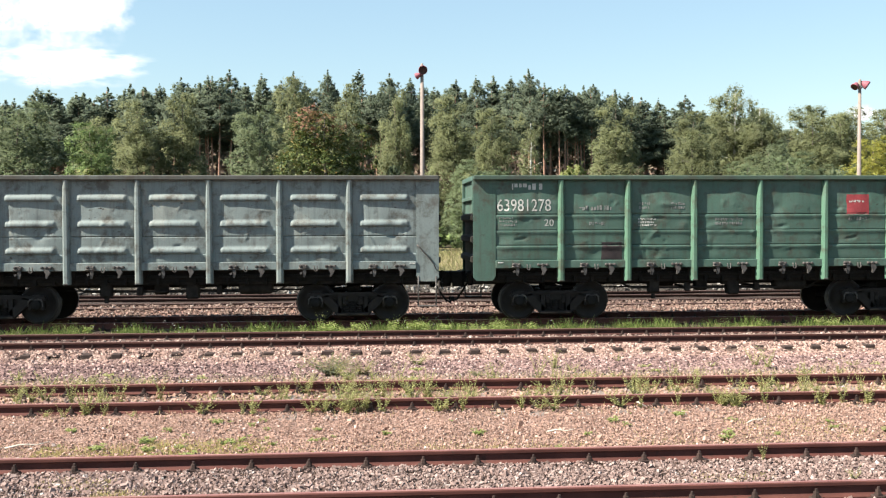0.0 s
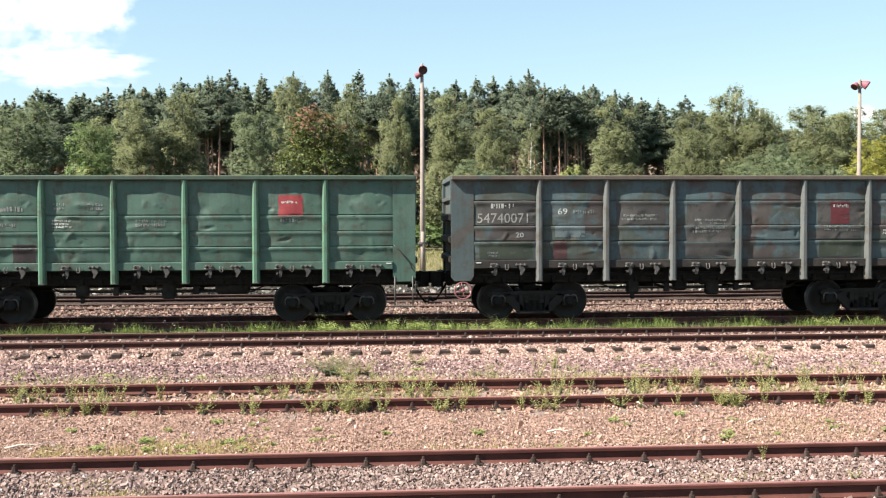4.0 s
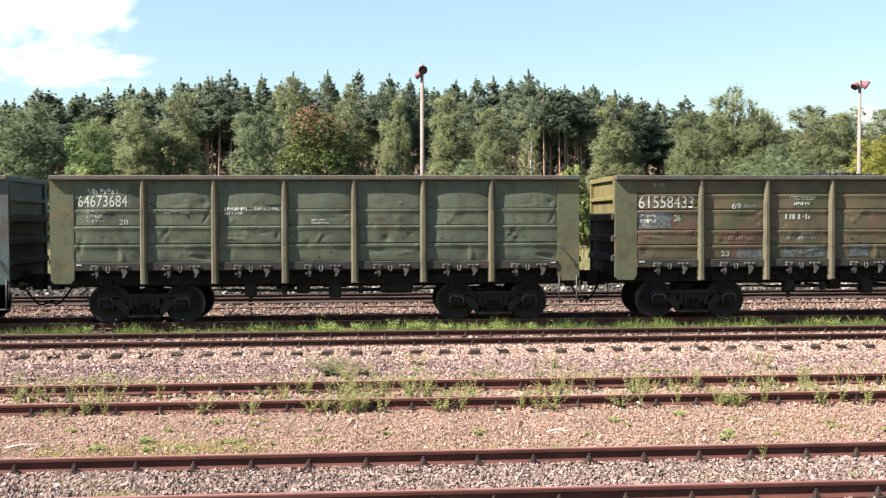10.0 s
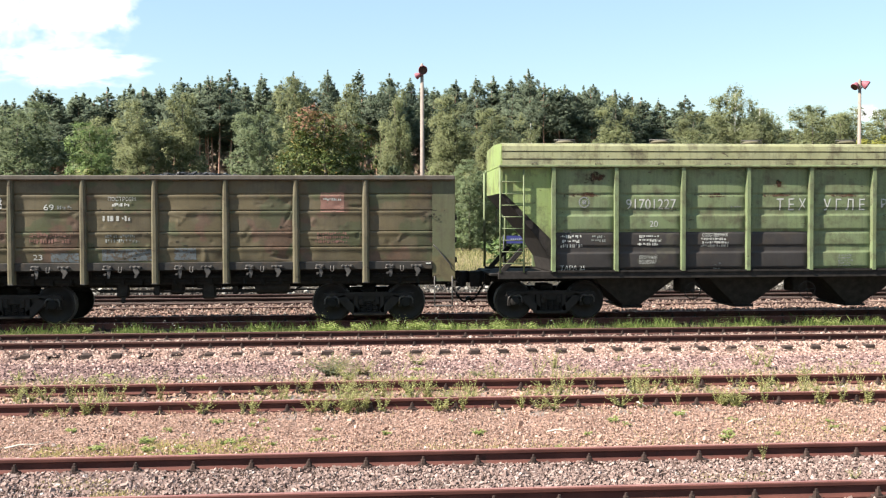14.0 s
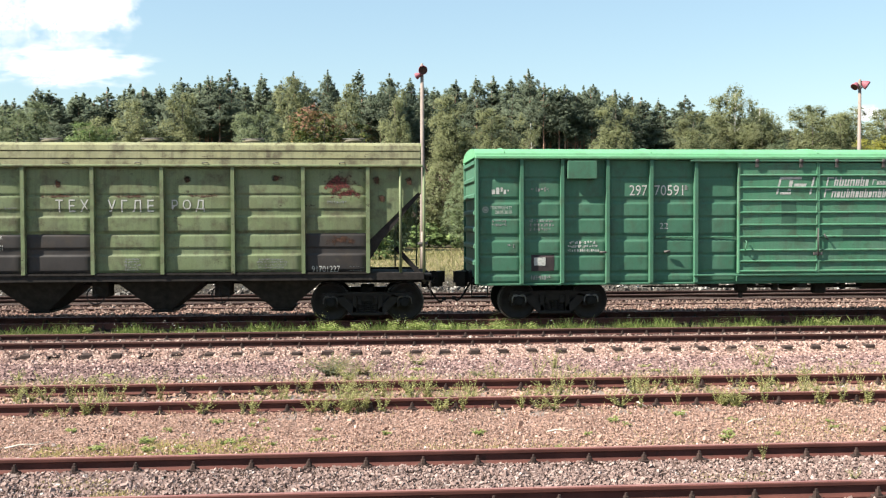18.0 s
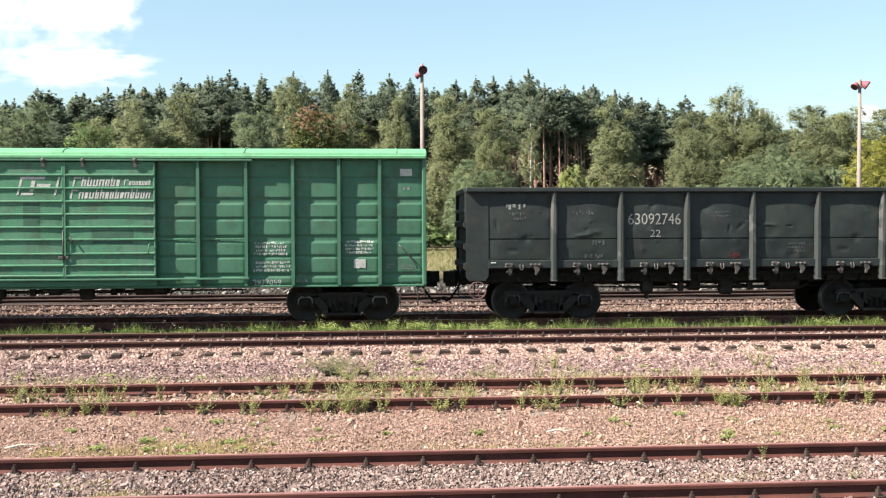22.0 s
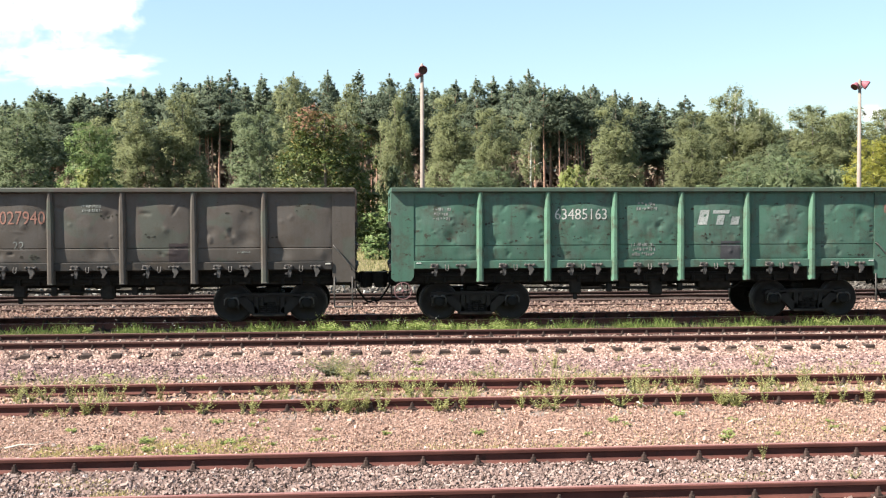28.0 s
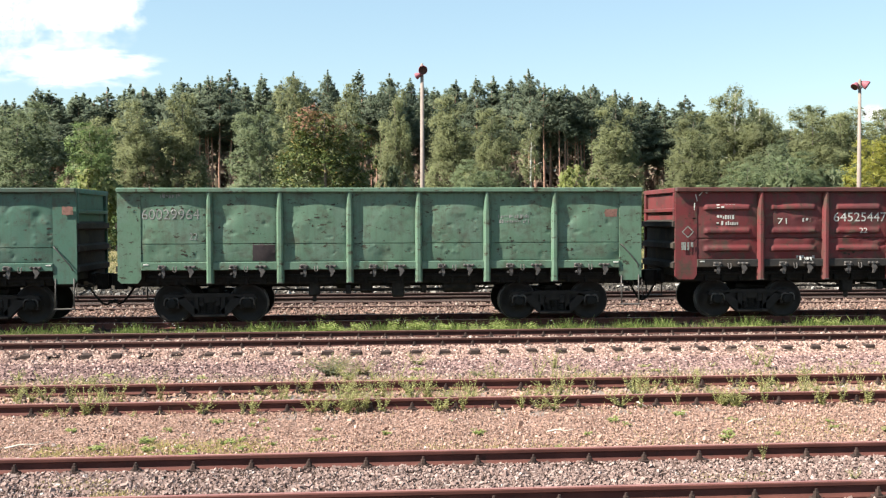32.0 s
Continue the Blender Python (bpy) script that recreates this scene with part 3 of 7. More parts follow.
def lever_mesh():
    return Shape().tube([(-0.02, -1.45, 1.02), (0.05, -1.40, 0.98), (0.10, -0.95, 0.95), (0.10, -0.45, 0.93), (0.16, -0.25, 1.05)], 0.016, 6).tube([(-0.02, -1.45, 1.02), (-0.02, -1.50, 0.70), (0.03, -1.50, 0.62)], 0.014, 6).mesh("uncoupling_lever")


FIT = {"coupler": coupler_mesh(), "hose": hose_mesh(), "lever": lever_mesh(), "bracket": hose_bracket_mesh()}


def brake_wheel_mesh():
    s = Shape()
    ring = [(0.21 * math.cos(a), 0, 0.21 * math.sin(a)) for a in np.linspace(0, math.tau, 25)]
    s.tube(ring, 0.016, 6, caps=False)
    for k in range(4):
        a = math.tau * k / 4 + 0.2
        s.tube([(0, 0, 0), (0.2 * math.cos(a), 0, 0.2 * math.sin(a))], 0.012, 5)
    s.lathe([(0.0, -0.03), (0.045, -0.03), (0.045, 0.04)], "y", 10)
    return s.mesh("brake_wheel")


FIT["brake_wheel"] = brake_wheel_mesh()


def ends(parent, half):
    for k in (0, 1):
        turn = TURNED if k else Matrix.Identity(4)
        part("coupler", FIT["coupler"], GREASE, parent, m=turn @ shift(half + 0.18))
        part("brake_hose", FIT["hose"], GREASE, parent, m=turn @ shift(half - 0.1))
        part("hose_bracket", FIT["bracket"], DUSTY, parent, "dust-coloured end cock and hose bracket", m=turn @ shift(half - 0.1))
        part("uncoupling_lever", FIT["lever"], IRON, parent, m=turn @ shift(half + 0.02))


# ---------------------------------------------------------------- lettering and stencils


def skin_y(w, x, z):
    """Where the near side of a wagon has its paint, with the bulges of its panels."""
    for a, b, shape, y in SKINS.get(w.name, ()):
        if a <= x <= b and shape[2] - 0.02 <= z <= shape[3] + 0.02:
            out, width, low, high = shape
            return y - out((x - a) / width, min(1, max(0, (z - low) / (high - low)))) - 0.0065
    return FLAT.get(w.name, PANEL_Y - 0.055) - 0.006


FLAT = {}


def laid_on(me, w, x, z):
    """Lays a flat mesh (x to the right, z up) on the wagon's side."""
    co = np.empty(len(me.vertices) * 3)
    me.vertices.foreach_get("co", co)
    co = co.reshape(-1, 3)
    for p in co:
        p[1] += skin_y(w, x + p[0], z + p[2])
    me.vertices.foreach_set("co", co.ravel())
    me.update()
    return me


def number(w, text, x0, x1, z0, z1, material):
    cu = bpy.data.curves.new("lettering", "FONT")
    cu.body, cu.resolution_u = text, 3
    tmp = new("tmp", cu)
    bpy.context.view_layer.update()
    me = bpy.data.meshes.new_from_object(tmp.evaluated_get(bpy.context.evaluated_depsgraph_get()))
    bpy.data.objects.remove(tmp)
    co = np.empty(len(me.vertices) * 3)
    me.vertices.foreach_get("co", co)
    co = co.reshape(-1, 3)
    lo, hi = co.min(0), co.max(0)
    flat = np.zeros_like(co)
    flat[:, 0] = (co[:, 0] - lo[0]) / (hi[0] - lo[0]) * (x1 - x0)
    flat[:, 2] = (co[:, 1] - lo[1]) / (hi[1] - lo[1]) * (z1 - z0)
    me.vertices.foreach_set("co", flat.ravel())
    me.materials.clear()
    me.materials.append(None)
    fine = bmesh.new()
    fine.from_mesh(me)
    for _ in range(3):
        bmesh.ops.triangulate(fine, faces=fine.faces)
        long_edges = [e for e in fine.edges if e.calc_length() > 0.045]
        if long_edges:
            bmesh.ops.subdivide_edges(fine, edges=long_edges, cuts=1)
    fine.to_mesh(me)
    fine.free()
    return part("lettering", laid_on(me, w, x0, z0), material, w, m=shift(x0, 0, z0))


def small_print(w, rows, x0, x1, z0, z1, material, seed):
    """Small writing that cannot be read: broken bars, row under row."""
    rng, s = random.Random(seed), Shape()
    pitch = (z1 - z0) / rows
    h = pitch * (0.68 if rows > 1 else 0.9)
    for r in range(rows):
        a, end = rng.uniform(0, 0.1) * (x1 - x0), (x1 - x0) * rng.uniform(0.8, 1.0)
        top = (z1 - z0) - r * pitch
        while a < end:
            b = min(end, a + h * rng.uniform(0.18, 0.62))
            lo, hi = top - h * rng.choice((1.0, 1.0, 0.62)), top - h * rng.choice((0.0, 0.0, 0.3))
            if hi - lo < 0.25 * h:
                lo = top - h
            s.add([(a, 0, lo), (b, 0, lo), (b, 0, hi), (a, 0, hi)], [(0, 1, 2, 3)])
            a = b + h * rng.choice((0.16, 0.2, 0.24, 0.55))
    return tagged(part("stencil", laid_on(s.mesh("stencil"), w, x0, z0), material, w, m=shift(x0, 0, z0)), kind="stuff")


def patch(w, x0, x1, z0, z1, material, sunk=0.003):
    lift = -0.003 if material is WHITE else sunk
    def spot(u, v):
        wob = 0.014 * noise.noise((u * 4 + x0, v * 4 + z0, 1.0)), 0.014 * noise.noise((u * 4 + x0, v * 4 + z0, 7.0))
        return u * (x1 - x0) + wob[0], lift, v * (z1 - z0) + wob[1]

    s = Shape().grid(spot, 22, 22)
    return part("painted_patch", laid_on(s.mesh("painted_patch"), w, x0, z0), material, w, m=shift(x0, 0, z0))


def stain_material(name, c1, c2):
    """Rust that ran out over paint: solid in the middle, torn at the edges."""
    m, t, s = nodes_of(name)
    tc = t.nodes.new("ShaderNodeTexCoord")
    mid = node(t, "ShaderNodeVectorMath", [(tc.outputs["Generated"], 0)])
    mid.operation = "MULTIPLY_ADD"
    mid.inputs[1].default_value, mid.inputs[2].default_value = (2, 0, 2), (-1, 0, -1)
    g = node(t, "ShaderNodeTexGradient", [(mid.outputs[0], 0)])
    g.gradient_type = "SPHERICAL"
    n = noise_at(t, tc.outputs["Object"], 7.0, 6.0, 0.65)
    add = node(t, "ShaderNodeMath", [(n, 0), (g.outputs["Fac"], 2)])
    add.operation = "MULTIPLY_ADD"
    add.inputs[1].default_value = 2.6
    third = node(t, "ShaderNodeMath", [(add.outputs[0], 0)])
    third.operation = "MULTIPLY"
    third.inputs[1].default_value = 0.4
    mask = grey(t, third.outputs[0], 0.66, 0.80, 0.0, 0.85)
    t.links.new(ramp(t, noise_at(t, tc.outputs["Object"], 18.0), [(0.35, c1), (0.65, c2)]), s.inputs["Base Color"])
    s.inputs["Roughness"].default_value, s.inputs["Specular IOR Level"].default_value = 0.85, 0.15
    clear = node(t, "ShaderNodeBsdfTransparent")
    mix = node(t, "ShaderNodeMixShader", [(mask, 0), (clear.outputs[0], 1), (s.outputs[0], 2)])
    t.links.new(mix.outputs[0], t.nodes["Material Output"].inputs["Surface"])
    return m


STAIN = stain_material("rust_stain", (0.040, 0.021, 0.014), (0.080, 0.042, 0.028))
REDSTAIN = stain_material("red_paint_stain", (0.075, 0.020, 0.020), (0.13, 0.045, 0.040))


def stain(w, x0, x1, z0, z1, material):
    s = Shape().grid(lambda u, v: (u * (x1 - x0), 0.003, v * (z1 - z0)), max(4, int((x1 - x0) * 22)), max(4, int((z1 - z0) * 22)))
    return part("rust_stain", laid_on(s.mesh("rust_stain"), w, x0, z0), material, w, m=shift(x0, 0, z0))


def shaded_dents(w, x0, x1, z0, z1, n, seed, material):
    """Small torn dark spots that paint the shade of beaten dents onto the sheet."""
    rng, s = random.Random(seed), Shape()
    spots = [(rng.uniform(0, x1 - x0), rng.random() * (z1 - z0)) for _ in range(n // 4)]
    for _ in range(n):
        cx, cz = rng.choice(spots)
        cx, cz = min(x1 - x0, max(0, cx + rng.gauss(0, 0.12))), min(z1 - z0, max(0, cz + rng.gauss(0, 0.07)))
        r, flat = 0.010 + 0.030 * rng.random() ** 2, rng.uniform(0.45, 1.1)
        s.add([(cx + r * rng.uniform(0.6, 1.3) / flat * math.cos(a), 0.002, cz + r * rng.uniform(0.6, 1.3) * flat * math.sin(a)) for a in (0.2, 1.0, 1.9, 2.7, 3.6, 4.5, 5.4)], [tuple(range(7))])
    return tagged(part("rust_pitting", laid_on(s.mesh("rust_pitting"), w, x0, z0), material, w, m=shift(x0, 0, z0)), kind="stuff")


def emblem(w, x0, x1, z0, z1, material):
    """A mark drawn as a plain slanting frame with bars in it."""
    s, wd, h = Shape(), x1 - x0, z1 - z0
    lean, k = 0.25 * h, 0.12 * h

    def bar(a, b, lo, hi):
        s.add([(a + lean * lo, 0, lo * h), (b + lean * lo, 0, lo * h), (b + lean * hi, 0, hi * h), (a + lean * hi, 0, hi * h)], [(0, 1, 2, 3)])

    wd -= lean
    bar(0, k, 0, 1)
    bar(wd - k, wd, 0, 1)
    bar(k, wd * 0.62, 0.86, 1)
    bar(k * 2, wd * 0.42, 0.0, 0.13)
    bar(wd * 0.30, wd * 0.40, 0.2, 0.8)
    bar(wd * 0.46, wd * 0.80, 0.42, 0.62)
    return part("emblem", laid_on(s.mesh("emblem"), w, x0, z0), material, w, m=shift(x0, 0, z0))


def ring(w, x, z, r, material, n=24):
    """A small round mark with a bar in it; n = 4 gives an empty diamond."""
    s = Shape()
    c = [(math.cos(a), math.sin(a)) for a in np.linspace(0, math.tau, n + 1)]
    s.add([(q * r * k, 0, p * r * k) for k in (0.78, 1.0) for q, p in c], [(i, i + 1, i + n + 2, i + n + 1) for i in range(n)])
    if n > 4:
        s.add([(-0.4 * r, 0, -0.35 * r), (0.4 * r, 0, -0.35 * r), (0.4 * r, 0, 0.35 * r), (-0.4 * r, 0, 0.35 * r)], [(0, 1, 2, 3)])
    return part("round_mark", laid_on(s.mesh("round_mark"), w, x, z), material, w, m=shift(x, 0, z))


def slant_mark(w, x0, x1, z0, z1, material):
    """A firm's sign as plain bold slanting bars."""
    s, wd, h = Shape(), x1 - x0, z1 - z0
    for a, b, lo, hi in ((0.02, 0.22, 0.0, 1.0), (0.30, 0.66, 0.76, 1.0), (0.42, 0.58, 0.0, 0.66), (0.74, 0.92, 0.0, 0.55)):
        s.add([(a * wd + 0.22 * h * lo, 0, lo * h), (b * wd + 0.22 * h * lo, 0, lo * h), (b * wd + 0.22 * h * hi, 0, hi * h), (a * wd + 0.22 * h * hi, 0, hi * h)], [(0, 1, 2, 3)])
    return tagged(part("wordmark", laid_on(s.mesh("wordmark"), w, x0, z0), material, w, m=shift(x0, 0, z0)), kind="stuff")


def wordmark(w, x0, x1, z0, z1, material, seed):
    """A firm's lettering as two rows of plain slanting strokes."""
    rng, s, h = random.Random(seed), Shape(), z1 - z0

    def stroke(a, b, lo, hi):
        s.add([(a + 0.2 * lo, 0, lo), (b + 0.2 * lo, 0, lo), (b + 0.2 * hi, 0, hi), (a + 0.2 * hi, 0, hi)], [(0, 1, 2, 3)])

    for lo, hi, end in ((0.56 * h, h, (x1 - x0) * 0.56), (0.62 * h, 0.88 * h, (x1 - x0) * 0.96), (0.0, 0.42 * h, (x1 - x0) * 0.93)):
        a = (x1 - x0) * 0.63 if hi == 0.88 * h else 0.0
        first, t = True, (hi - lo) * 0.17
        while a < end:
            wide, top = (hi - lo) * (0.75 if first else rng.uniform(0.34, 0.52)), hi if first else lo + (hi - lo) * rng.choice((0.72, 0.72, 1.0))
            stroke(a, a + t, lo, top)
            if not first:
                stroke(a + wide - t, a + wide, lo, lo + (hi - lo) * 0.72)
            at = rng.choice((lo, lo + (hi - lo) * 0.58)) if not first else hi - t
            stroke(a + t, a + wide - (0 if first else t), at, at + t * 0.8)
            a += wide + (hi - lo) * 0.13
            first = False
    return tagged(part("wordmark", laid_on(s.mesh("wordmark"), w, x0, z0), material, w, m=shift(x0, 0, z0)), kind="stuff")


# ---------------------------------------------------------------- gondola wagons
BAYS = ((-5.9, -4.325), (-4.175, -2.625), (-2.475, -0.925), (-0.775, 0.775), (0.925, 2.475), (2.625, 4.175), (4.325, 5.9))
HALF_BODY = 6.46
PANELS, OUTLINE, SKINS = {}, {}, {}
SEAMS = {"crease_teal": (1.90, 2.28, 2.67), "crease_slate": (2.00, 2.39, 3.01), "crease_olive": (1.97, 2.42, 2.83), "crease_brown": (1.89, 2.27, 2.78, 3.18), "line_dark": (2.05,), "line_umber": (1.87,),
         "pitted_spruce": (1.90,), "pitted_mint": (1.97,), "ribs": (2.155,), "soft_ribs": (2.05,)}
RIBS = {"ribs": (1.82, 2.47, 3.10), "soft_ribs": (1.80, 2.25, 2.85)}


def bay_bulge(u, v, amount):
    return amount * (math.sin(math.pi * u) ** 0.6) * (math.sin(math.pi * min(1, max(0, v))) ** 0.5)


def panel_mesh(width, top, style, variant, low=1.52, bulge=0.05, nx=46, nz=70):
    key = (round(width, 2), round(top, 2), style, variant) + ((nx,) if nx != 46 else ())
    if key in PANELS:
        return PANELS[key]
    kind = style.split("_")[0]
    rng = random.Random(900 + variant * 17 + len(style))
    high = top - 0.11
    dents = [(rng.random(), rng.random(), rng.uniform(0.07, 0.22), rng.uniform(-0.034, 0.020)) for _ in range(7 if kind == "crease" else 5)]
    small = [(rng.random(), rng.uniform(0.1, 0.95), rng.uniform(0.022, 0.050), rng.uniform(-0.016, 0.014)) for _ in range({"crease": 14, "line": 7, "pitted": 24, "ribs": 12, "soft": 10}[kind])]
    # folds: short sharp ridges and troughs in beaten sheet
    folds = [(rng.random() * width, low + rng.uniform(0.05, 0.85) * (high - low), rng.choice((rng.uniform(-0.3, 0.3), rng.uniform(0.6, 2.4))), rng.uniform(0.08, 0.30) * (0.6 if kind == "pitted" else 1.0), rng.uniform(0.03, 0.10), rng.uniform(-0.030, 0.026) * (0.55 if kind == "pitted" else 1.0))
             for _ in range({"crease": 9, "line": 3, "pitted": 8, "ribs": 5, "soft": 6}[kind])]
    seams, ribs = SEAMS[style], RIBS.get(style, ())
    wave = rng.uniform(0, 6)

    def out(u, v):
        d = bay_bulge(u, v, bulge)
        x, z = u * width, low + v * (high - low)
        for a, b, r, h in dents + small:
            q = (x - a * width) ** 2 + ((v - b) * (high - low)) ** 2
            d += h * math.exp(-q / (r * r))
        for a, b, turn, long, wide, h in folds:
            along, across = (x - a) * math.cos(turn) + (z - b) * math.sin(turn), (z - b) * math.cos(turn) - (x - a) * math.sin(turn)
            if abs(along) < long and abs(across) < wide:
                d += h * (1 - abs(across) / wide) * (1 - (along / long) ** 2)
        d += 0.006 * math.sin(9 * u + wave) * math.sin(7 * v + wave)
        for zc in seams:
            d -= 0.026 if abs(z - zc) < 0.010 else 0.0
            if kind == "crease":
                d += 0.020 * math.exp(-((z - zc + 0.05) / 0.06) ** 2) if z < zc else 0.0
        edge = min(1, max(0, (u - 0.11) / 0.03)) * min(1, max(0, (0.88 - u) / 0.03))
        for zc in ribs:
            e = (zc + 0.085 - z) / 0.17
            if 0 < e < 1:
                d += (0.062 if style == "ribs" else 0.05) * edge * min(1, e / 0.45) * min(1, (1 - e) / 0.10)
        return d

    def at(u, v):
        return (u * width, PANEL_Y - out(u, v), low + v * (high - low))

    rows = sorted({k / nz for k in range(nz + 1)} | {(z + e - low) / (high - low) for z in seams + tuple(q - 0.085 for q in ribs) for e in (-0.014, -0.009, 0.009, 0.014)})
    verts = [at(i / nx, v) for v in rows for i in range(nx + 1)]
    faces = [(j * (nx + 1) + i, j * (nx + 1) + i + 1, (j + 1) * (nx + 1) + i + 1, (j + 1) * (nx + 1) + i) for j in range(len(rows) - 1) for i in range(nx)]
    PANELS[key] = Shape().add(verts, faces, True).mesh("side_panel")
    depths = np.array([[out(i / nx, v) for i in range(nx + 1)] for v in rows]) if nx == 46 else None
    levels = np.array(rows)

    def sheet(u, v):
        i = min(nx - 1, max(0, int(u * nx)))
        j = min(len(rows) - 2, max(0, int(np.searchsorted(levels, v)) - 1))
        a, b = u * nx - i, (v - rows[j]) / (rows[j + 1] - rows[j])
        return float((depths[j, i] * (1 - a) + depths[j, i + 1] * a) * (1 - b) + (depths[j + 1, i] * (1 - a) + depths[j + 1, i + 1] * a) * b)

    OUTLINE[key] = (sheet, width, low, high)
    return PANELS[key]


def gondola_meshes(top):
    g = {}
    z0 = 1.0
    # hat-section post, slimmer towards the top
    s = Shape()
    outer = [(z0, -0.075, 0.075), (2.6, -0.075, 0.075), (top - 0.30, -0.062, 0.062), (top - 0.115, -0.055, 0.055)]
    for (za, a0, a1), (zb, b0, b1) in zip(outer, outer[1:]):
        yo, yi, c = FLOOR_Y + 0.015, PANEL_Y + 0.03, 0.040
        ring = lambda z, a, b: [(a - 0.02, yi, z), (a, yo + c, z), (a + c, yo, z), (b - c, yo, z), (b, yo + c, z), (b + 0.02, yi, z)]
        v = ring(za, a0, a1) + ring(zb, b0, b1)
        s.add(v, [(i, (i + 1) % 6, (i + 1) % 6 + 6, i + 6) for i in range(6)] + [tuple(range(5, -1, -1)), tuple(range(6, 12))])
    g["post"] = s.mesh("post")
    g["cap"] = Shape().box(-0.06, 0.06, FLOOR_Y + 0.008, FLOOR_Y + 0.03, 1.005, 1.03, 0.004).mesh("post_foot")
    # corner plate with a notched foot
    poly = [(-HALF_BODY, 1.10), (-HALF_BODY + 0.08, 1.02), (-5.98, 1.02), (-5.90, 1.14), (-5.90, top - 0.11), (-HALF_BODY, top - 0.11)]
    g["corner"] = Shape().extrude(poly, "y", PANEL_Y - 0.022, PANEL_Y + 0.05).mesh("corner_plate")
    s = Shape()
    s.box(-HALF_BODY, HALF_BODY, FLOOR_Y, FLOOR_Y + 0.19, top - 0.115, top, 0.02)
    g["chord"] = s.mesh("top_chord")
    s = Shape()
    s.box(-5.9, 5.9, PANEL_Y - 0.055, PANEL_Y + 0.10, 1.33, 1.525, 0.012)
    g["lower"] = s.mesh("lower_chord")
    # end wall with horizontal stiffeners
    g["end"] = Shape().box(HALF_BODY - 0.12, HALF_BODY - 0.06, -1.36, 1.36, 1.1, top - 0.95, 0.01).mesh("end_wall")
    g["end_head"] = Shape().box(HALF_BODY - 0.12, HALF_BODY - 0.06, -1.36, 1.36, top - 0.95, top - 0.1, 0.01).mesh("end_head")
    s = Shape().box(HALF_BODY - 0.06, HALF_BODY + 0.03, -1.36, 1.36, top - 0.62, top - 0.52, 0.015)
    for y in (-1.30, 1.30):
        s.box(HALF_BODY - 0.06, HALF_BODY + 0.02, y - 0.05, y + 0.05, top - 0.95, top - 0.13, 0.012)
    g["end_post"] = s.mesh("end_frame")
    g["end_chord"] = Shape().box(HALF_BODY - 0.14, HALF_BODY + 0.02, -1.36, 1.36, top - 0.13, top - 0.004, 0.015).mesh("end_chord")
    g["stiff"] = Shape().extrude([(HALF_BODY - 0.06, -0.11), (HALF_BODY + 0.05, -0.06), (HALF_BODY + 0.05, 0.06), (HALF_BODY - 0.06, 0.11)], "y", -1.40, 1.40).mesh("end_stiffener")
    g["floor"] = Shape().box(-6.3, 6.3, -1.35, 1.35, 1.30, 1.36).mesh("floor_plate")
    g["sill"] = Shape().box(-6.4, 6.4, -0.22, 0.22, 0.86, 1.28, 0.02).box(-6.35, 6.35, -1.05, -0.99, 0.96, 1.35).mesh("centre_sill")
    return g


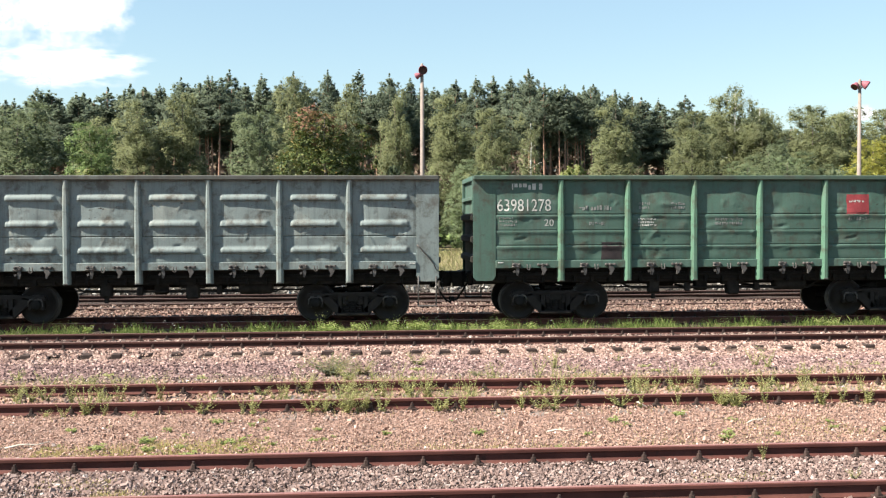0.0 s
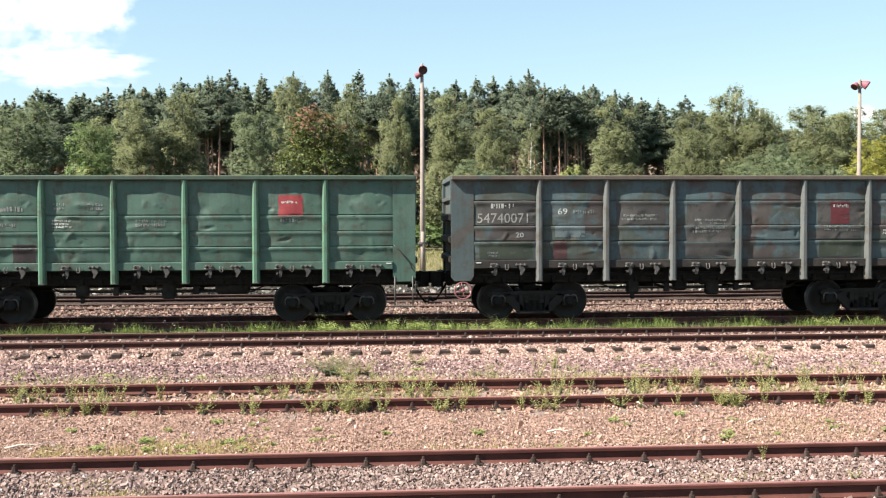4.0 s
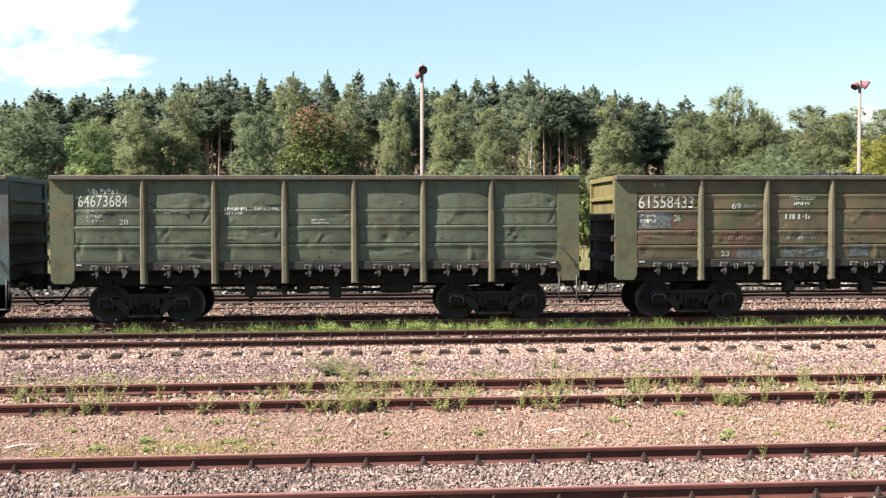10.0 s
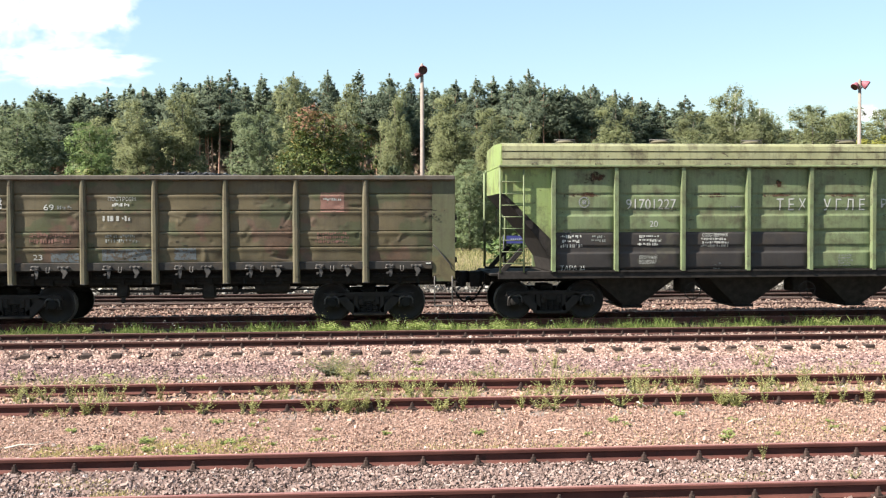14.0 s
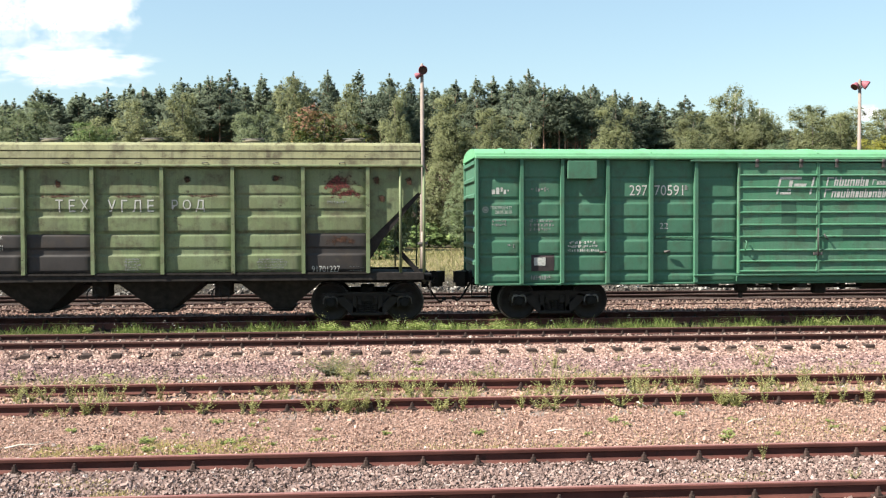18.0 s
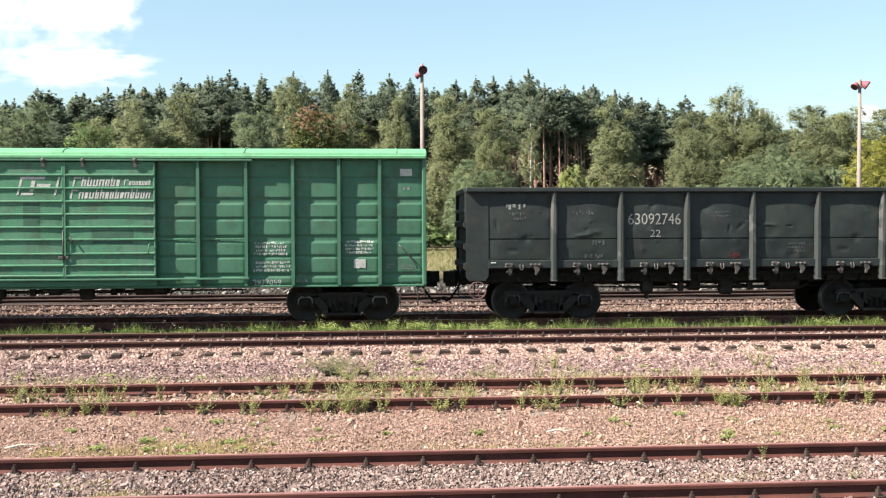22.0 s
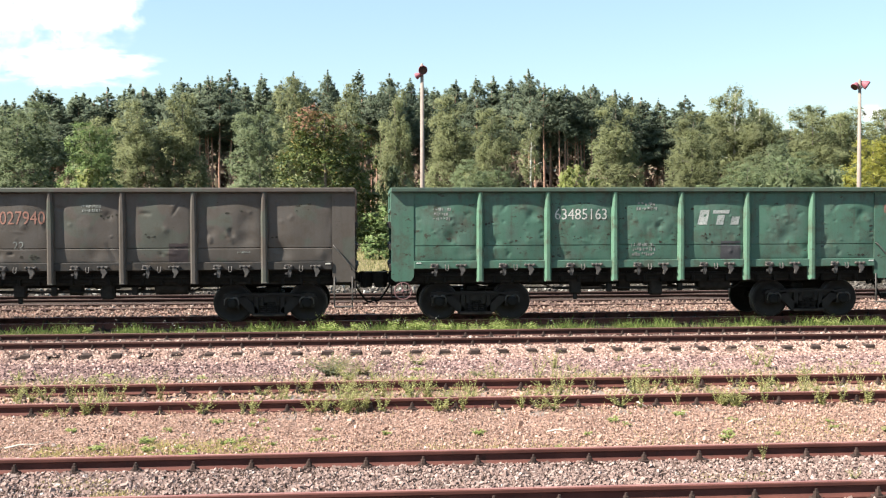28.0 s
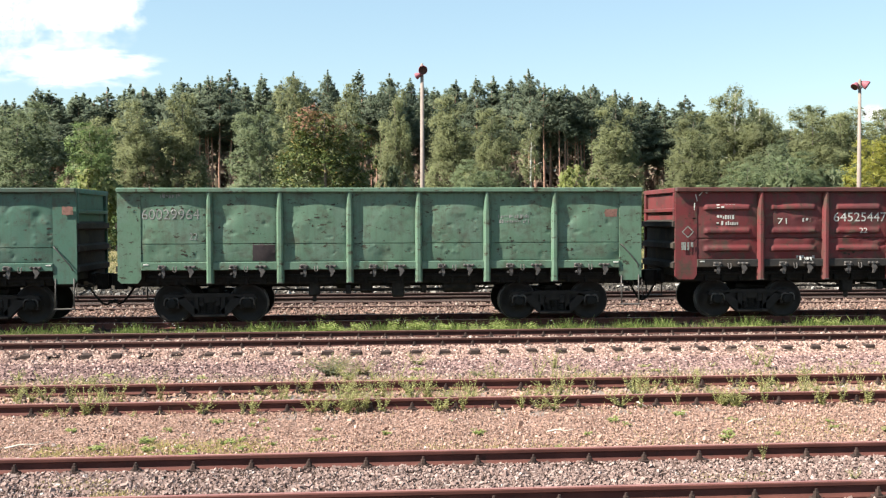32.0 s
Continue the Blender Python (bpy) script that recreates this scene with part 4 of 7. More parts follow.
def gear_meshes():
    g = {}
    # hatch cover with ribs, hanging under the floor
    s = Shape().box(-0.70, 0.70, -1.20, -0.28, 1.12, 1.20, 0.01)
    for x in (-0.45, 0.0, 0.45):
        s.box(x - 0.04, x + 0.04, -1.18, -0.30, 0.96, 1.12, 0.01)
    s.box(-0.76, 0.76, -1.12, -1.06, 1.02, 1.38, 0.01)
    g["hatch"] = s.mesh("floor_hatch")
    s = Shape().box(-0.085, 0.055, -0.030, 0.02, 0.005, 0.115, 0.010)
    for x in (-0.055, 0.085):
        s.lathe([(0.0, -0.075), (0.026, -0.070), (0.034, -0.050), (0.034, 0.0)], "y", 8, False, (x, 0, 0.075))
    s.tube([(-0.10, -0.035, 0.02), (0.12, -0.035, 0.02)], 0.020, 6)
    s.extrude([(0.0, 0.01), (0.075, 0.01), (0.085, -0.09), (0.05, -0.20), (0.01, -0.19)], "y", -0.035, 0.015)
    s.extrude([(-0.075, -0.09), (-0.015, -0.065), (-0.012, -0.115), (-0.055, -0.135)], "y", -0.055, -0.02)
    g["hinge"] = s.mesh("hatch_hinge")
    loop = [(-0.035, -0.02, 0.065), (-0.038, -0.05, 0.03), (-0.035, -0.06, -0.05), (0.0, -0.06, -0.075), (0.035, -0.06, -0.05), (0.038, -0.05, 0.03), (0.035, -0.02, 0.065)]
    g["loop"] = Shape().tube(loop, 0.014, 6).mesh("lock_loop")
    s = Shape().box(-0.13, 0.14, -0.025, 0.02, 0.045, 0.095, 0.010)
    for x in (-0.10, 0.0, 0.115):
        s.lathe([(0.0, -0.07), (0.026, -0.065), (0.034, -0.045), (0.034, 0.0)], "y", 8, False, (x, 0, 0.072))
    s.extrude([(-0.055, 0.04), (0.055, 0.04), (0.11, -0.045), (0.02, -0.19), (-0.012, -0.18), (0.0, -0.09), (-0.03, -0.04)], "y", -0.055, -0.005)
    g["hook"] = s.mesh("hatch_hook")
    # step below the corner and its handrail
    s = Shape()
    for x in (-0.22, 0.22):
        s.tube([(x, 0, 1.15), (x, -0.03, 0.42)], 0.018, 6)
    s.box(-0.24, 0.24, -0.10, 0.04, 0.40, 0.43, 0.006)
    g["step"] = s.mesh("corner_step")
    g["rail"] = Shape().tube([(-0.24, 0.0, 1.92), (-0.24, -0.07, 1.92), (-0.18, -0.08, 1.86), (0.16, -0.08, 1.45), (0.20, -0.06, 1.36), (0.20, 0.0, 1.34)], 0.016, 6).mesh("handrail")
    g["tank"] = Shape().lathe([(0.0, -0.42), (0.14, -0.42), (0.19, -0.36), (0.19, 0.36), (0.14, 0.42), (0.0, 0.42)], "x", 18).mesh("air_tank")
    g["cylinder"] = Shape().lathe([(0.0, -0.25), (0.16, -0.25), (0.18, -0.20), (0.18, 0.20), (0.10, 0.24), (0.05, 0.5), (0.0, 0.5)], "x", 16).mesh("brake_cylinder")
    g["valve"] = Shape().box(-0.16, 0.16, -0.14, 0.14, -0.2, 0.2, 0.04).tube([(-0.3, 0, 0.1), (0.3, 0, 0.1)], 0.05, 8).mesh("brake_valve")
    g["rod"] = Shape().tube([(-4.2, -0.42, 0.78), (4.2, -0.42, 0.78)], 0.022, 6).tube([(-4.0, 0.42, 0.82), (4.0, 0.42, 0.82)], 0.022, 6).mesh("brake_rod")
    g["sensor"] = Shape().box(-0.14, 0.14, -0.12, 0.12, 0.66, 1.05, 0.03).box(-0.05, 0.05, -0.05, 0.05, 0.50, 0.68, 0.02).mesh("load_sensor")
    g["lever"] = Shape().box(-0.04, 0.04, -0.5, 0.5, -0.03, 0.03, 0.01).tube([(0, -0.45, 0), (0.9, -0.45, -0.03)], 0.02, 6).box(-0.07, 0.07, -0.55, -0.43, -0.10, 0.12, 0.02).mesh("brake_lever")
    g["pipe"] = Shape().tube([(-6.3, -0.62, 0.98), (-2.6, -0.70, 0.92), (-2.3, -0.86, 0.78), (2.4, -0.86, 0.76), (2.7, -0.70, 0.92), (6.3, -0.62, 0.98)], 0.024, 6).mesh("air_pipe")
    return g


HARD = gear_meshes()
GONDOLA = {3.64: gondola_meshes(3.64), 3.34: gondola_meshes(3.34)}


def under_gear(parent):
    part("air_tank", HARD["tank"], IRON, parent, m=shift(1.9, -0.75, 0.88))
    part("brake_cylinder", HARD["cylinder"], IRON, parent, m=shift(-1.0, 0.6, 0.88))
    part("brake_valve", HARD["valve"], IRON, parent, m=shift(0.35, -0.85, 0.80))
    part("brake_valve", HARD["valve"], IRON, parent, m=shift(-0.45, -0.7, 0.90))
    part("load_sensor", HARD["sensor"], IRON, parent, m=shift(-1.75, -0.9, 0.0))
    part("brake_lever", HARD["lever"], IRON, parent, m=shift(-0.9, -0.55, 0.80))
    part("brake_lever", HARD["lever"], IRON, parent, m=shift(1.0, -0.35, 0.80))
    part("air_pipe", HARD["pipe"], IRON, parent)
    part("brake_rod", HARD["rod"], IRON, parent)


LOADS = []
GRIME = paint("grimy_sill_paint", (0.0257, 0.0242, 0.0234), [((0.0390, 0.0351, 0.0312), 0.58)], 0.3, 0.5, 0.15, 0.65)
# soot tone that also holds the shadow between coupled wagons in its colour
SOOTSHADE = paint("sooty_shaded_end_paint", (0.026, 0.023, 0.020), [((0.045, 0.040, 0.032), 0.60)], 0.2, 0.4, 0.15, 0.7)


def coal_heap(x):
    rng = np.random.default_rng(8)
    n = 2600
    cube = np.array([(a, b, c) for a in (-1, 1) for b in (-1, 1) for c in (-1, 1)], float)
    quad = np.array([(0, 1, 3, 2), (4, 6, 7, 5), (0, 4, 5, 1), (2, 3, 7, 6), (0, 2, 6, 4), (1, 5, 7, 3)])
    px, py = rng.uniform(-6.2, 6.2, n), rng.uniform(-1.3, 1.3, n)
    hump = 0.14 * np.exp(-((px + 0.2) / 1.5) ** 2) - 0.16 * np.clip(np.abs(px) - 1.2, 0, 2) / 2
    pz = 3.56 + hump - 0.12 * (py / 1.3) ** 2 + rng.normal(size=n) * 0.02
    v = cube[None] * (0.4 + 0.6 * rng.random((n, 8, 3))) * rng.uniform(0.03, 0.085, n)[:, None, None]
    v += np.stack([px, py, pz], 1)[:, None]
    f = (quad[None] + 8 * np.arange(n)[:, None, None]).reshape(-1, 4)
    ob = clothe(new("coal_heap", bulk("coal_heap", v.reshape(-1, 3), f)), COAL)
    ob.matrix_basis = shift(x, TRACKS[3], 0)
    return tagged(ob, "heap of black coal lumps in the wagon", "coal", kind="stuff")


def gondola(label, x, top, style, body, post, seeds=0, end_body=None, adapters=None, coal=False, wheel=False, bulge=0.045, chord=None, head=None):
    g = GONDOLA[top]
    w = thing("gondola_wagon", label, "freight wagon", "wagons of the train", shift(x, TRACKS[3], 0))
    end_body = end_body or body
    for k in (0, 1):
        turn = TURNED if k else Matrix.Identity(4)
        for i, (a, b) in enumerate(BAYS):
            me = panel_mesh(b - a, top, style, (i * 3 + seeds + k) % 5, bulge=bulge, **({"nx": 8, "nz": 12} if k else {}))
            part("side_panel", me, body, w, m=turn @ shift(a))
            if k == 0:
                SKINS.setdefault(w.name, []).append((a, b, OUTLINE[round(b - a, 2), round(top, 2), style, (i * 3 + seeds) % 5], PANEL_Y))
            xm = (a + b) / 2
            part("floor_hatch", HARD["hatch"], GREASE, w, m=turn @ shift(xm))
            part("hatch_hinge", HARD["hinge"], STEEL, w, m=turn @ shift(xm - 0.29, PANEL_Y - 0.056, 1.345))
            part("lock_loop", HARD["loop"], STEEL, w, m=turn @ shift(xm + 0.03, PANEL_Y - 0.056, 1.36))
            part("hatch_hook", HARD["hook"], STEEL, w, m=turn @ shift(xm + 0.38, PANEL_Y - 0.056, 1.345))
        for xp in (-4.25, -2.55, -0.85, 0.85, 2.55, 4.25):
            p = part("post", g["post"], post, w, m=turn @ shift(xp))
            part("post_foot", g["cap"], STEEL, p)
        part("corner_plate", g["corner"], end_body, w, m=turn)
        part("corner_plate", g["corner_m"], end_body, w, m=turn)
        part("top_chord", g["chord"], chord or post, w, m=turn)
        part("lower_chord", g["lower"], GRIME if seeds in (2, 3, 4, 7, 12) else body, w, m=turn)
        for q in (-5.78, 5.80):
            part("tag", Shape().box(-0.065, 0.065, PANEL_Y - 0.064, PANEL_Y - 0.055, 1.455, 1.487, 0.003), WHITE, w, "small white tag on the sill", m=turn @ shift(q))
        part("end_wall", g["end"], SOOTSHADE, w, "end wall black with soot and a painted-in gap shadow", m=turn)
        part("end_head", g["end_head"], head or end_body, w, m=turn)
        part("end_frame", g["end_post"], head or end_body, w, m=turn)
        part("end_chord", g["end_chord"], head or end_body, w, m=turn)
        for z in (1.55, 2.05, 2.60):
            part("end_stiffener", g["stiff"], SOOTSHADE, w, m=turn @ shift(0, 0, z + (top - 3.64) * 0.6))
        part("corner_step", HARD["step"], STEEL, w, m=turn @ shift(6.17, PANEL_Y - 0.02))
        part("handrail", HARD["rail"], STEEL, w, m=turn @ shift(6.17, PANEL_Y - 0.02))
    part("floor_plate", g["floor"], IRON, w)
    part("centre_sill", g["sill"], IRON, w)
    under_gear(w)
    for k in (-1, 1):
        bogie(w, k * 4.325, seeds % 2, adapters or ADAPTER)
    ends(w, HALF_BODY)
    if coal:
        LOADS.append((coal_heap(x), w))
    if wheel:
        part("brake_wheel", FIT["brake_wheel"], WHEELRED if seeds == 2 else WHEELDULL, w, "red hand brake wheel" if seeds == 2 else "dull hand brake wheel", m=shift(-6.17, -1.42, 0.78))
    return w


for g_ in GONDOLA.values():
    src = g_["corner"]
    v = [(-p.co.x, p.co.y, p.co.z) for p in src.vertices]
    f = [tuple(reversed(list(q.vertices))) for q in src.polygons]
    g_["corner_m"] = Shape().add(v, f).mesh("corner_plate")

# ---------------------------------------------------------------- the hopper wagon
def ribbed_sheet(width, z0, z1, ribs, seed, bulge=0.02, skin=None):
    """Pressed sheet: ribs = (lower, upper, height, sharpness) of steps that stand out."""
    rng = random.Random(seed)
    dents = [(rng.random(), rng.random(), rng.uniform(0.05, 0.2), rng.uniform(-0.012, 0.006)) for _ in range(6)]

    def out(u, v):
        z = z0 + v * (z1 - z0)
        d = bay_bulge(u, v, bulge)
        for a, b, r, h in dents:
            d += h * math.exp(-(((u - a) * width) ** 2 + ((v - b) * (z1 - z0)) ** 2) / (r * r))
        edge = min(1, max(0, u * width / 0.06)) * min(1, max(0, (1 - u) * width / 0.06))
        for lo, hi, h in ribs:
            d += h * edge * min(1, max(0, (z - lo) / 0.025)) * min(1, max(0, (hi - z) / 0.025))
        return d

    if skin:
        w, x, y = skin
        SKINS.setdefault(w.name, []).append((x, x + width, (out, width, z0, z1), y))
    return Shape().grid(lambda u, v: (u * width, -out(u, v), z0 + v * (z1 - z0)), 16, max(8, int((z1 - z0) * 40))).mesh("side_sheet")


HOPPER_POSTS = (-6.61, -5.02, -3.31, -1.63, 0.0, 1.65, 3.34, 5.04, 6.62)


def hopper_wagon(x, body, dark, roof):
    w = thing("hopper_wagon", "olive green covered hopper wagon with dark lower panels and rust streaks", "freight wagon", "wagons of the train", shift(x, TRACKS[3], 0))
    yp = -1.41
    FLAT[w.name] = yp - 0.06
    post = Shape().extrude([(-0.05, yp + 0.03), (-0.045, -1.55), (0.045, -1.55), (0.05, yp + 0.03)], "z", 1.24, 3.84).mesh("post")
    for k in (0, 1):
        turn = TURNED if k else Matrix.Identity(4)
        for i, (a, b) in enumerate(zip(HOPPER_POSTS, HOPPER_POSTS[1:])):
            wd = b - a - 0.09
            up = ribbed_sheet(wd, 2.22, 3.84, [(2.255, 2.655, 0.034), (2.80, 3.15, 0.020), (3.17, 3.82, 0.018)], 50 + i, skin=(w, a + 0.045, yp) if k == 0 else None)
            lo = ribbed_sheet(wd, 1.28, 2.22, [(1.30, 1.715, 0.034), (1.865, 2.21, 0.020)], 70 + i, skin=(w, a + 0.045, yp) if k == 0 else None)
            part("side_sheet", up, body, w, m=turn @ shift(a + 0.045, yp))
            lower = dark if i < 4 or i == 7 else body
            part("lower_sheet", lo, lower, w, "dark grey lower panel" if lower is dark else "", m=turn @ shift(a + 0.045, yp))
        for xp in HOPPER_POSTS:
            part("post", post, body, w, m=turn @ shift(xp))
        # cheek plates over the sloping ends
        for s in (-1, 1):
            poly = [(s * 6.66, 3.84), (s * 7.92, 3.84), (s * 7.92, 3.28), (s * 6.66, 2.05)]
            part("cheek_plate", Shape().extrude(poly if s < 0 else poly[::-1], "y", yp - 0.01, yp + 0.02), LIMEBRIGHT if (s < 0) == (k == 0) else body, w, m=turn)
        part("side_sill", Shape().box(-8.0, 8.0, -1.50, -1.38, 1.06, 1.25, 0.01).box(-6.7, 6.7, -1.53, -1.50, 1.22, 1.27), IRON, w, m=turn)
        part("eave", Shape().box(-7.98, 7.98, -1.58, -1.40, 3.84, 3.90, 0.015), body, w, m=turn)
        # end of the hopper: sloping sheet, upper wall, ladder, struts, platform
        part("slope_sheet", Shape().extrude([(7.90, 3.30), (7.94, 3.20), (6.98, 2.06), (6.66, 1.55), (6.58, 1.22), (6.24, 1.22), (6.24, 1.66)], "y", -1.40, 1.40), IRON, w, m=turn)
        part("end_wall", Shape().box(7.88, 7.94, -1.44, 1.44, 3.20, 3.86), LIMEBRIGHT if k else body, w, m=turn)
        lad = Shape()
        for yy in (7.95, 7.36):
            lad.tube([(-yy, -1.50, 1.22), (-yy, -1.50, 3.80)], 0.022, 6)
        for z in np.arange(1.45, 3.75, 0.29):
            lad.tube([(-7.95, -1.50, z), (-7.36, -1.50, z)], 0.013, 5)
        part("ladder", lad, body, w, "steel rung ladder", m=turn)
        part("end_bar", Shape().tube([(7.42, -1.48, 1.24), (7.42, -1.48, 3.84)], 0.035, 6).tube([(8.0, -1.48, 1.24), (8.0, -1.48, 3.84)], 0.035, 6), body, w, m=turn)
        for yy in (-1.2, 1.2):
            part("strut", Shape().box(-0.06, 0.06, -0.05, 0.05, 0.0, 0.80, 0.01), IRON, w, m=turn @ shift(7.90, yy, 1.2) @ Matrix.Rotation(radians(-42), 4, "Y"))
        part("platform", Shape().box(6.3, 8.2, -1.44, 1.44, 1.14, 1.2, 0.01), IRON, w, m=turn)
    # roof of lapped strips, with hatches
    side = [(-1.56, 3.88), (-1.543, 4.022), (-1.49, 4.026), (-1.49, 4.052), (-1.546, 4.056), (-1.528, 4.212), (-1.475, 4.216), (-1.475, 4.242), (-1.532, 4.246), (-1.505, 4.37), (-1.44, 4.43), (-1.25, 4.455)]
    part("roof", Shape().extrude(side + [(0.0, 4.50)] + [(-y, z) for y, z in side[::-1]], "x", -7.9, 7.9), roof, w, "pale olive roof of lapped sheets with dark lengthwise seams")
    for x0, x1 in ((-7.93, -7.90), (7.90, 7.93)):
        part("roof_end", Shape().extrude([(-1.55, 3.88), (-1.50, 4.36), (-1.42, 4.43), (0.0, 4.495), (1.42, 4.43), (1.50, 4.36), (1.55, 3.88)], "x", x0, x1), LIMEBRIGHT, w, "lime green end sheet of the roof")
    for i, ex in enumerate((-7.1, -5.5, -3.9, -2.2, -0.6, 1.1, 2.7, 4.4, 6.0)):
        part("roof_lug", Shape().tube([(ex - 0.07, -1.55, 3.91), (ex - 0.06, -1.58, 3.945), (ex + 0.06, -1.58, 3.945), (ex + 0.07, -1.55, 3.91)], 0.010, 5), STEEL, w)
    for i, hx in enumerate((-6.16, -3.70, -1.22, 1.27, 3.73, 6.27)):
        h = part("hatch", Shape().lathe([(0.20, 4.40), (0.20, 4.50), (0.25, 4.51), (0.25, 4.535), (0.15, 4.575), (0.0, 4.585)], "z", 20, True), KHAKI, w, "dark dusty round roof hatch", m=shift(hx, -0.75 if i % 2 else -0.6, 0))
        part("hatch_clamp", Shape().tube([(-0.27, 0, 4.50), (-0.27, 0, 4.59), (0.27, 0, 4.60), (0.27, 0, 4.50)], 0.015, 5), STEEL, h)
    # discharge chutes
    for cx in (-4.45, -1.5, 1.5, 4.45):
        s = Shape()
        v = [(-1.12, -1.2, 1.1), (1.12, -1.2, 1.1), (1.12, 1.2, 1.1), (-1.12, 1.2, 1.1), (-0.20, -0.8, 0.32), (0.20, -0.8, 0.32), (0.20, 0.8, 0.32), (-0.20, 0.8, 0.32)]
        s.add(v, [(0, 1, 5, 4), (1, 2, 6, 5), (2, 3, 7, 6), (3, 0, 4, 7), (4, 5, 6, 7), (3, 2, 1, 0)])
        ch = part("discharge_chute", s, IRON, w, m=shift(cx))
        part("chute_gate", Shape().box(-0.27, 0.27, -0.86, 0.86, 0.26, 0.325, 0.01), GREASE, ch)
    for cx in (-3.0, 0.0, 3.0):
        part("gate_wheel", FIT["brake_wheel"], IRON, w, m=shift(cx, -1.3, 0.72))
        part("gate_box", Shape().box(-0.2, 0.2, -0.3, 0.3, -0.2, 0.3, 0.03), IRON, w, m=shift(cx, -0.6, 0.85))
    part("centre_sill", Shape().box(-8.2, 8.2, -0.22, 0.22, 0.92, 1.14, 0.02), IRON, w)
    for k in (-1, 1):
        bogie(w, k * 6.6, 1, STEEL)
    ends(w, 8.15)
    return w


# ---------------------------------------------------------------- the boxcar
BOX_POSTS = (-7.56, -6.54, -5.39, -4.28, -3.13)
BOX_POSTS_R = (3.18, 4.33, 5.46, 6.58, 7.58)


def boxcar(x, body, roof, door_paint):
    w = thing("boxcar", "bright green covered boxcar with ribbed sides and sliding doors", "freight wagon", "wagons of the train", shift(x, TRACKS[3], 0))
    yp, half = -1.385, 8.68
    FLAT[w.name] = yp - 0.06
    post = Shape().extrude([(-0.045, yp + 0.03), (-0.04, -1.545), (0.04, -1.545), (0.045, yp + 0.03)], "z", 0.95, 4.06).mesh("post")
    ribs = [(0.97, 1.16, 0.026), (1.23, 1.635, 0.026), (1.665, 2.02, 0.026), (2.16, 2.565, 0.026), (2.595, 2.96, 0.026), (3.08, 3.555, 0.022), (3.585, 4.05, 0.022)]
    for k in (0, 1):
        turn = TURNED if k else Matrix.Identity(4)
        edges = (-half, *BOX_POSTS, -2.04) if k == 0 else (-half, *[-p for p in BOX_POSTS_R[::-1]], -2.16)
        edges_r = (2.16, *BOX_POSTS_R, half) if k == 0 else (2.04, *[-p for p in BOX_POSTS[::-1]], half)
        for j, e in enumerate((edges, edges_r)):
            for i, (a, b) in enumerate(zip(e, e[1:])):
                part("side_sheet", ribbed_sheet(b - a, 0.95, 4.06, ribs, 120 + i + 10 * j, 0.014, skin=(w, a, yp) if k == 0 else None), body, w, m=turn @ shift(a, yp))
            for p in e[1:-1]:
                part("post", post, body, w, m=turn @ shift(p))
        for p in (-half, half):
            part("corner_post", Shape().box(-0.05, 0.05, -1.53, -1.40, 0.93, 4.06, 0.02), body, w, m=turn @ shift(p))
        part("side_sill", Shape().box(-half, half, -1.46, -1.34, 0.90, 0.948, 0.01), body, w, m=turn)
        part("door_sill", Shape().box(-2.06, 2.18, -1.50, -1.38, 0.952, 1.098, 0.012), body, w, m=turn)
        part("eave", Shape().box(-half - 0.05, half + 0.05, -1.60, -1.42, 4.04, 4.13, 0.02), roof, w, m=turn)
        # sliding door of two leaves
        for a, b in ((-2.04, 0.0), (0.03, 2.16)):
            d = part("door_leaf", ribbed_sheet(b - a, 1.16, 3.96, [], 160, 0.012, skin=(w, a, -1.53) if k == 0 else None), door_paint, w, "green ribbed door leaf", m=turn @ shift(a, -1.53))
            for z in (1.22, 1.47, 1.75, 2.09, 2.39, 2.70, 3.01, 3.33, 3.645):
                part("door_rib", Shape().extrude([(0.0, z - 0.03), (-0.035, z - 0.012), (-0.035, z + 0.012), (0.0, z + 0.03)], "x", 0.02, b - a - 0.02), door_paint, d, m=shift(0, -0.008))
            for e0, e1 in ((-0.02, 0.03), (b - a - 0.03, b - a + 0.01)):
                part("door_edge", Shape().box(e0, e1, -0.03, 0.09, 1.16, 3.97, 0.008), door_paint, d)
            part("door_handle", Shape().tube([(0, 0, 0), (-0.01, -0.05, 0.02), (0.02, -0.06, 0.22), (0.02, 0, 0.25)], 0.016, 6), door_paint, d, m=shift(0.15 if a < 0 else b - a - 0.15, -0.04, 1.74))
            for q in (0.45, b - a - 0.45):
                part("door_roller", Shape().lathe([(0.0, -0.05), (0.05, -0.05), (0.06, -0.02), (0.06, 0.03)], "y", 12).box(-0.04, 0.04, -0.03, 0.0, -0.16, 0.02), STEEL, d, m=shift(q, -0.03, 4.0))
        part("door_rail", Shape().box(-3.3, 4.5, -1.60, -1.55, 3.98, 4.03, 0.01), body, w, m=turn)
        part("lower_door_rail", Shape().box(-3.2, 4.4, -1.58, -1.50, 1.10, 1.15, 0.01), body, w, m=turn)
        for x0, x1 in ((-4.15, -3.22), (-3.03, -2.16), (2.28, 3.10), (3.26, 4.26)):
            strip = Shape().box(x0, x1, yp - 0.052, yp - 0.030, 2.07, 2.11, 0.004)
            for q in np.arange(x0 + 0.08, x1, 0.14):
                strip.box(q - 0.025, q + 0.025, yp - 0.062, yp - 0.050, 2.078, 2.102, 0.003)
            part("tack_strip", strip, door_paint, w, m=turn)
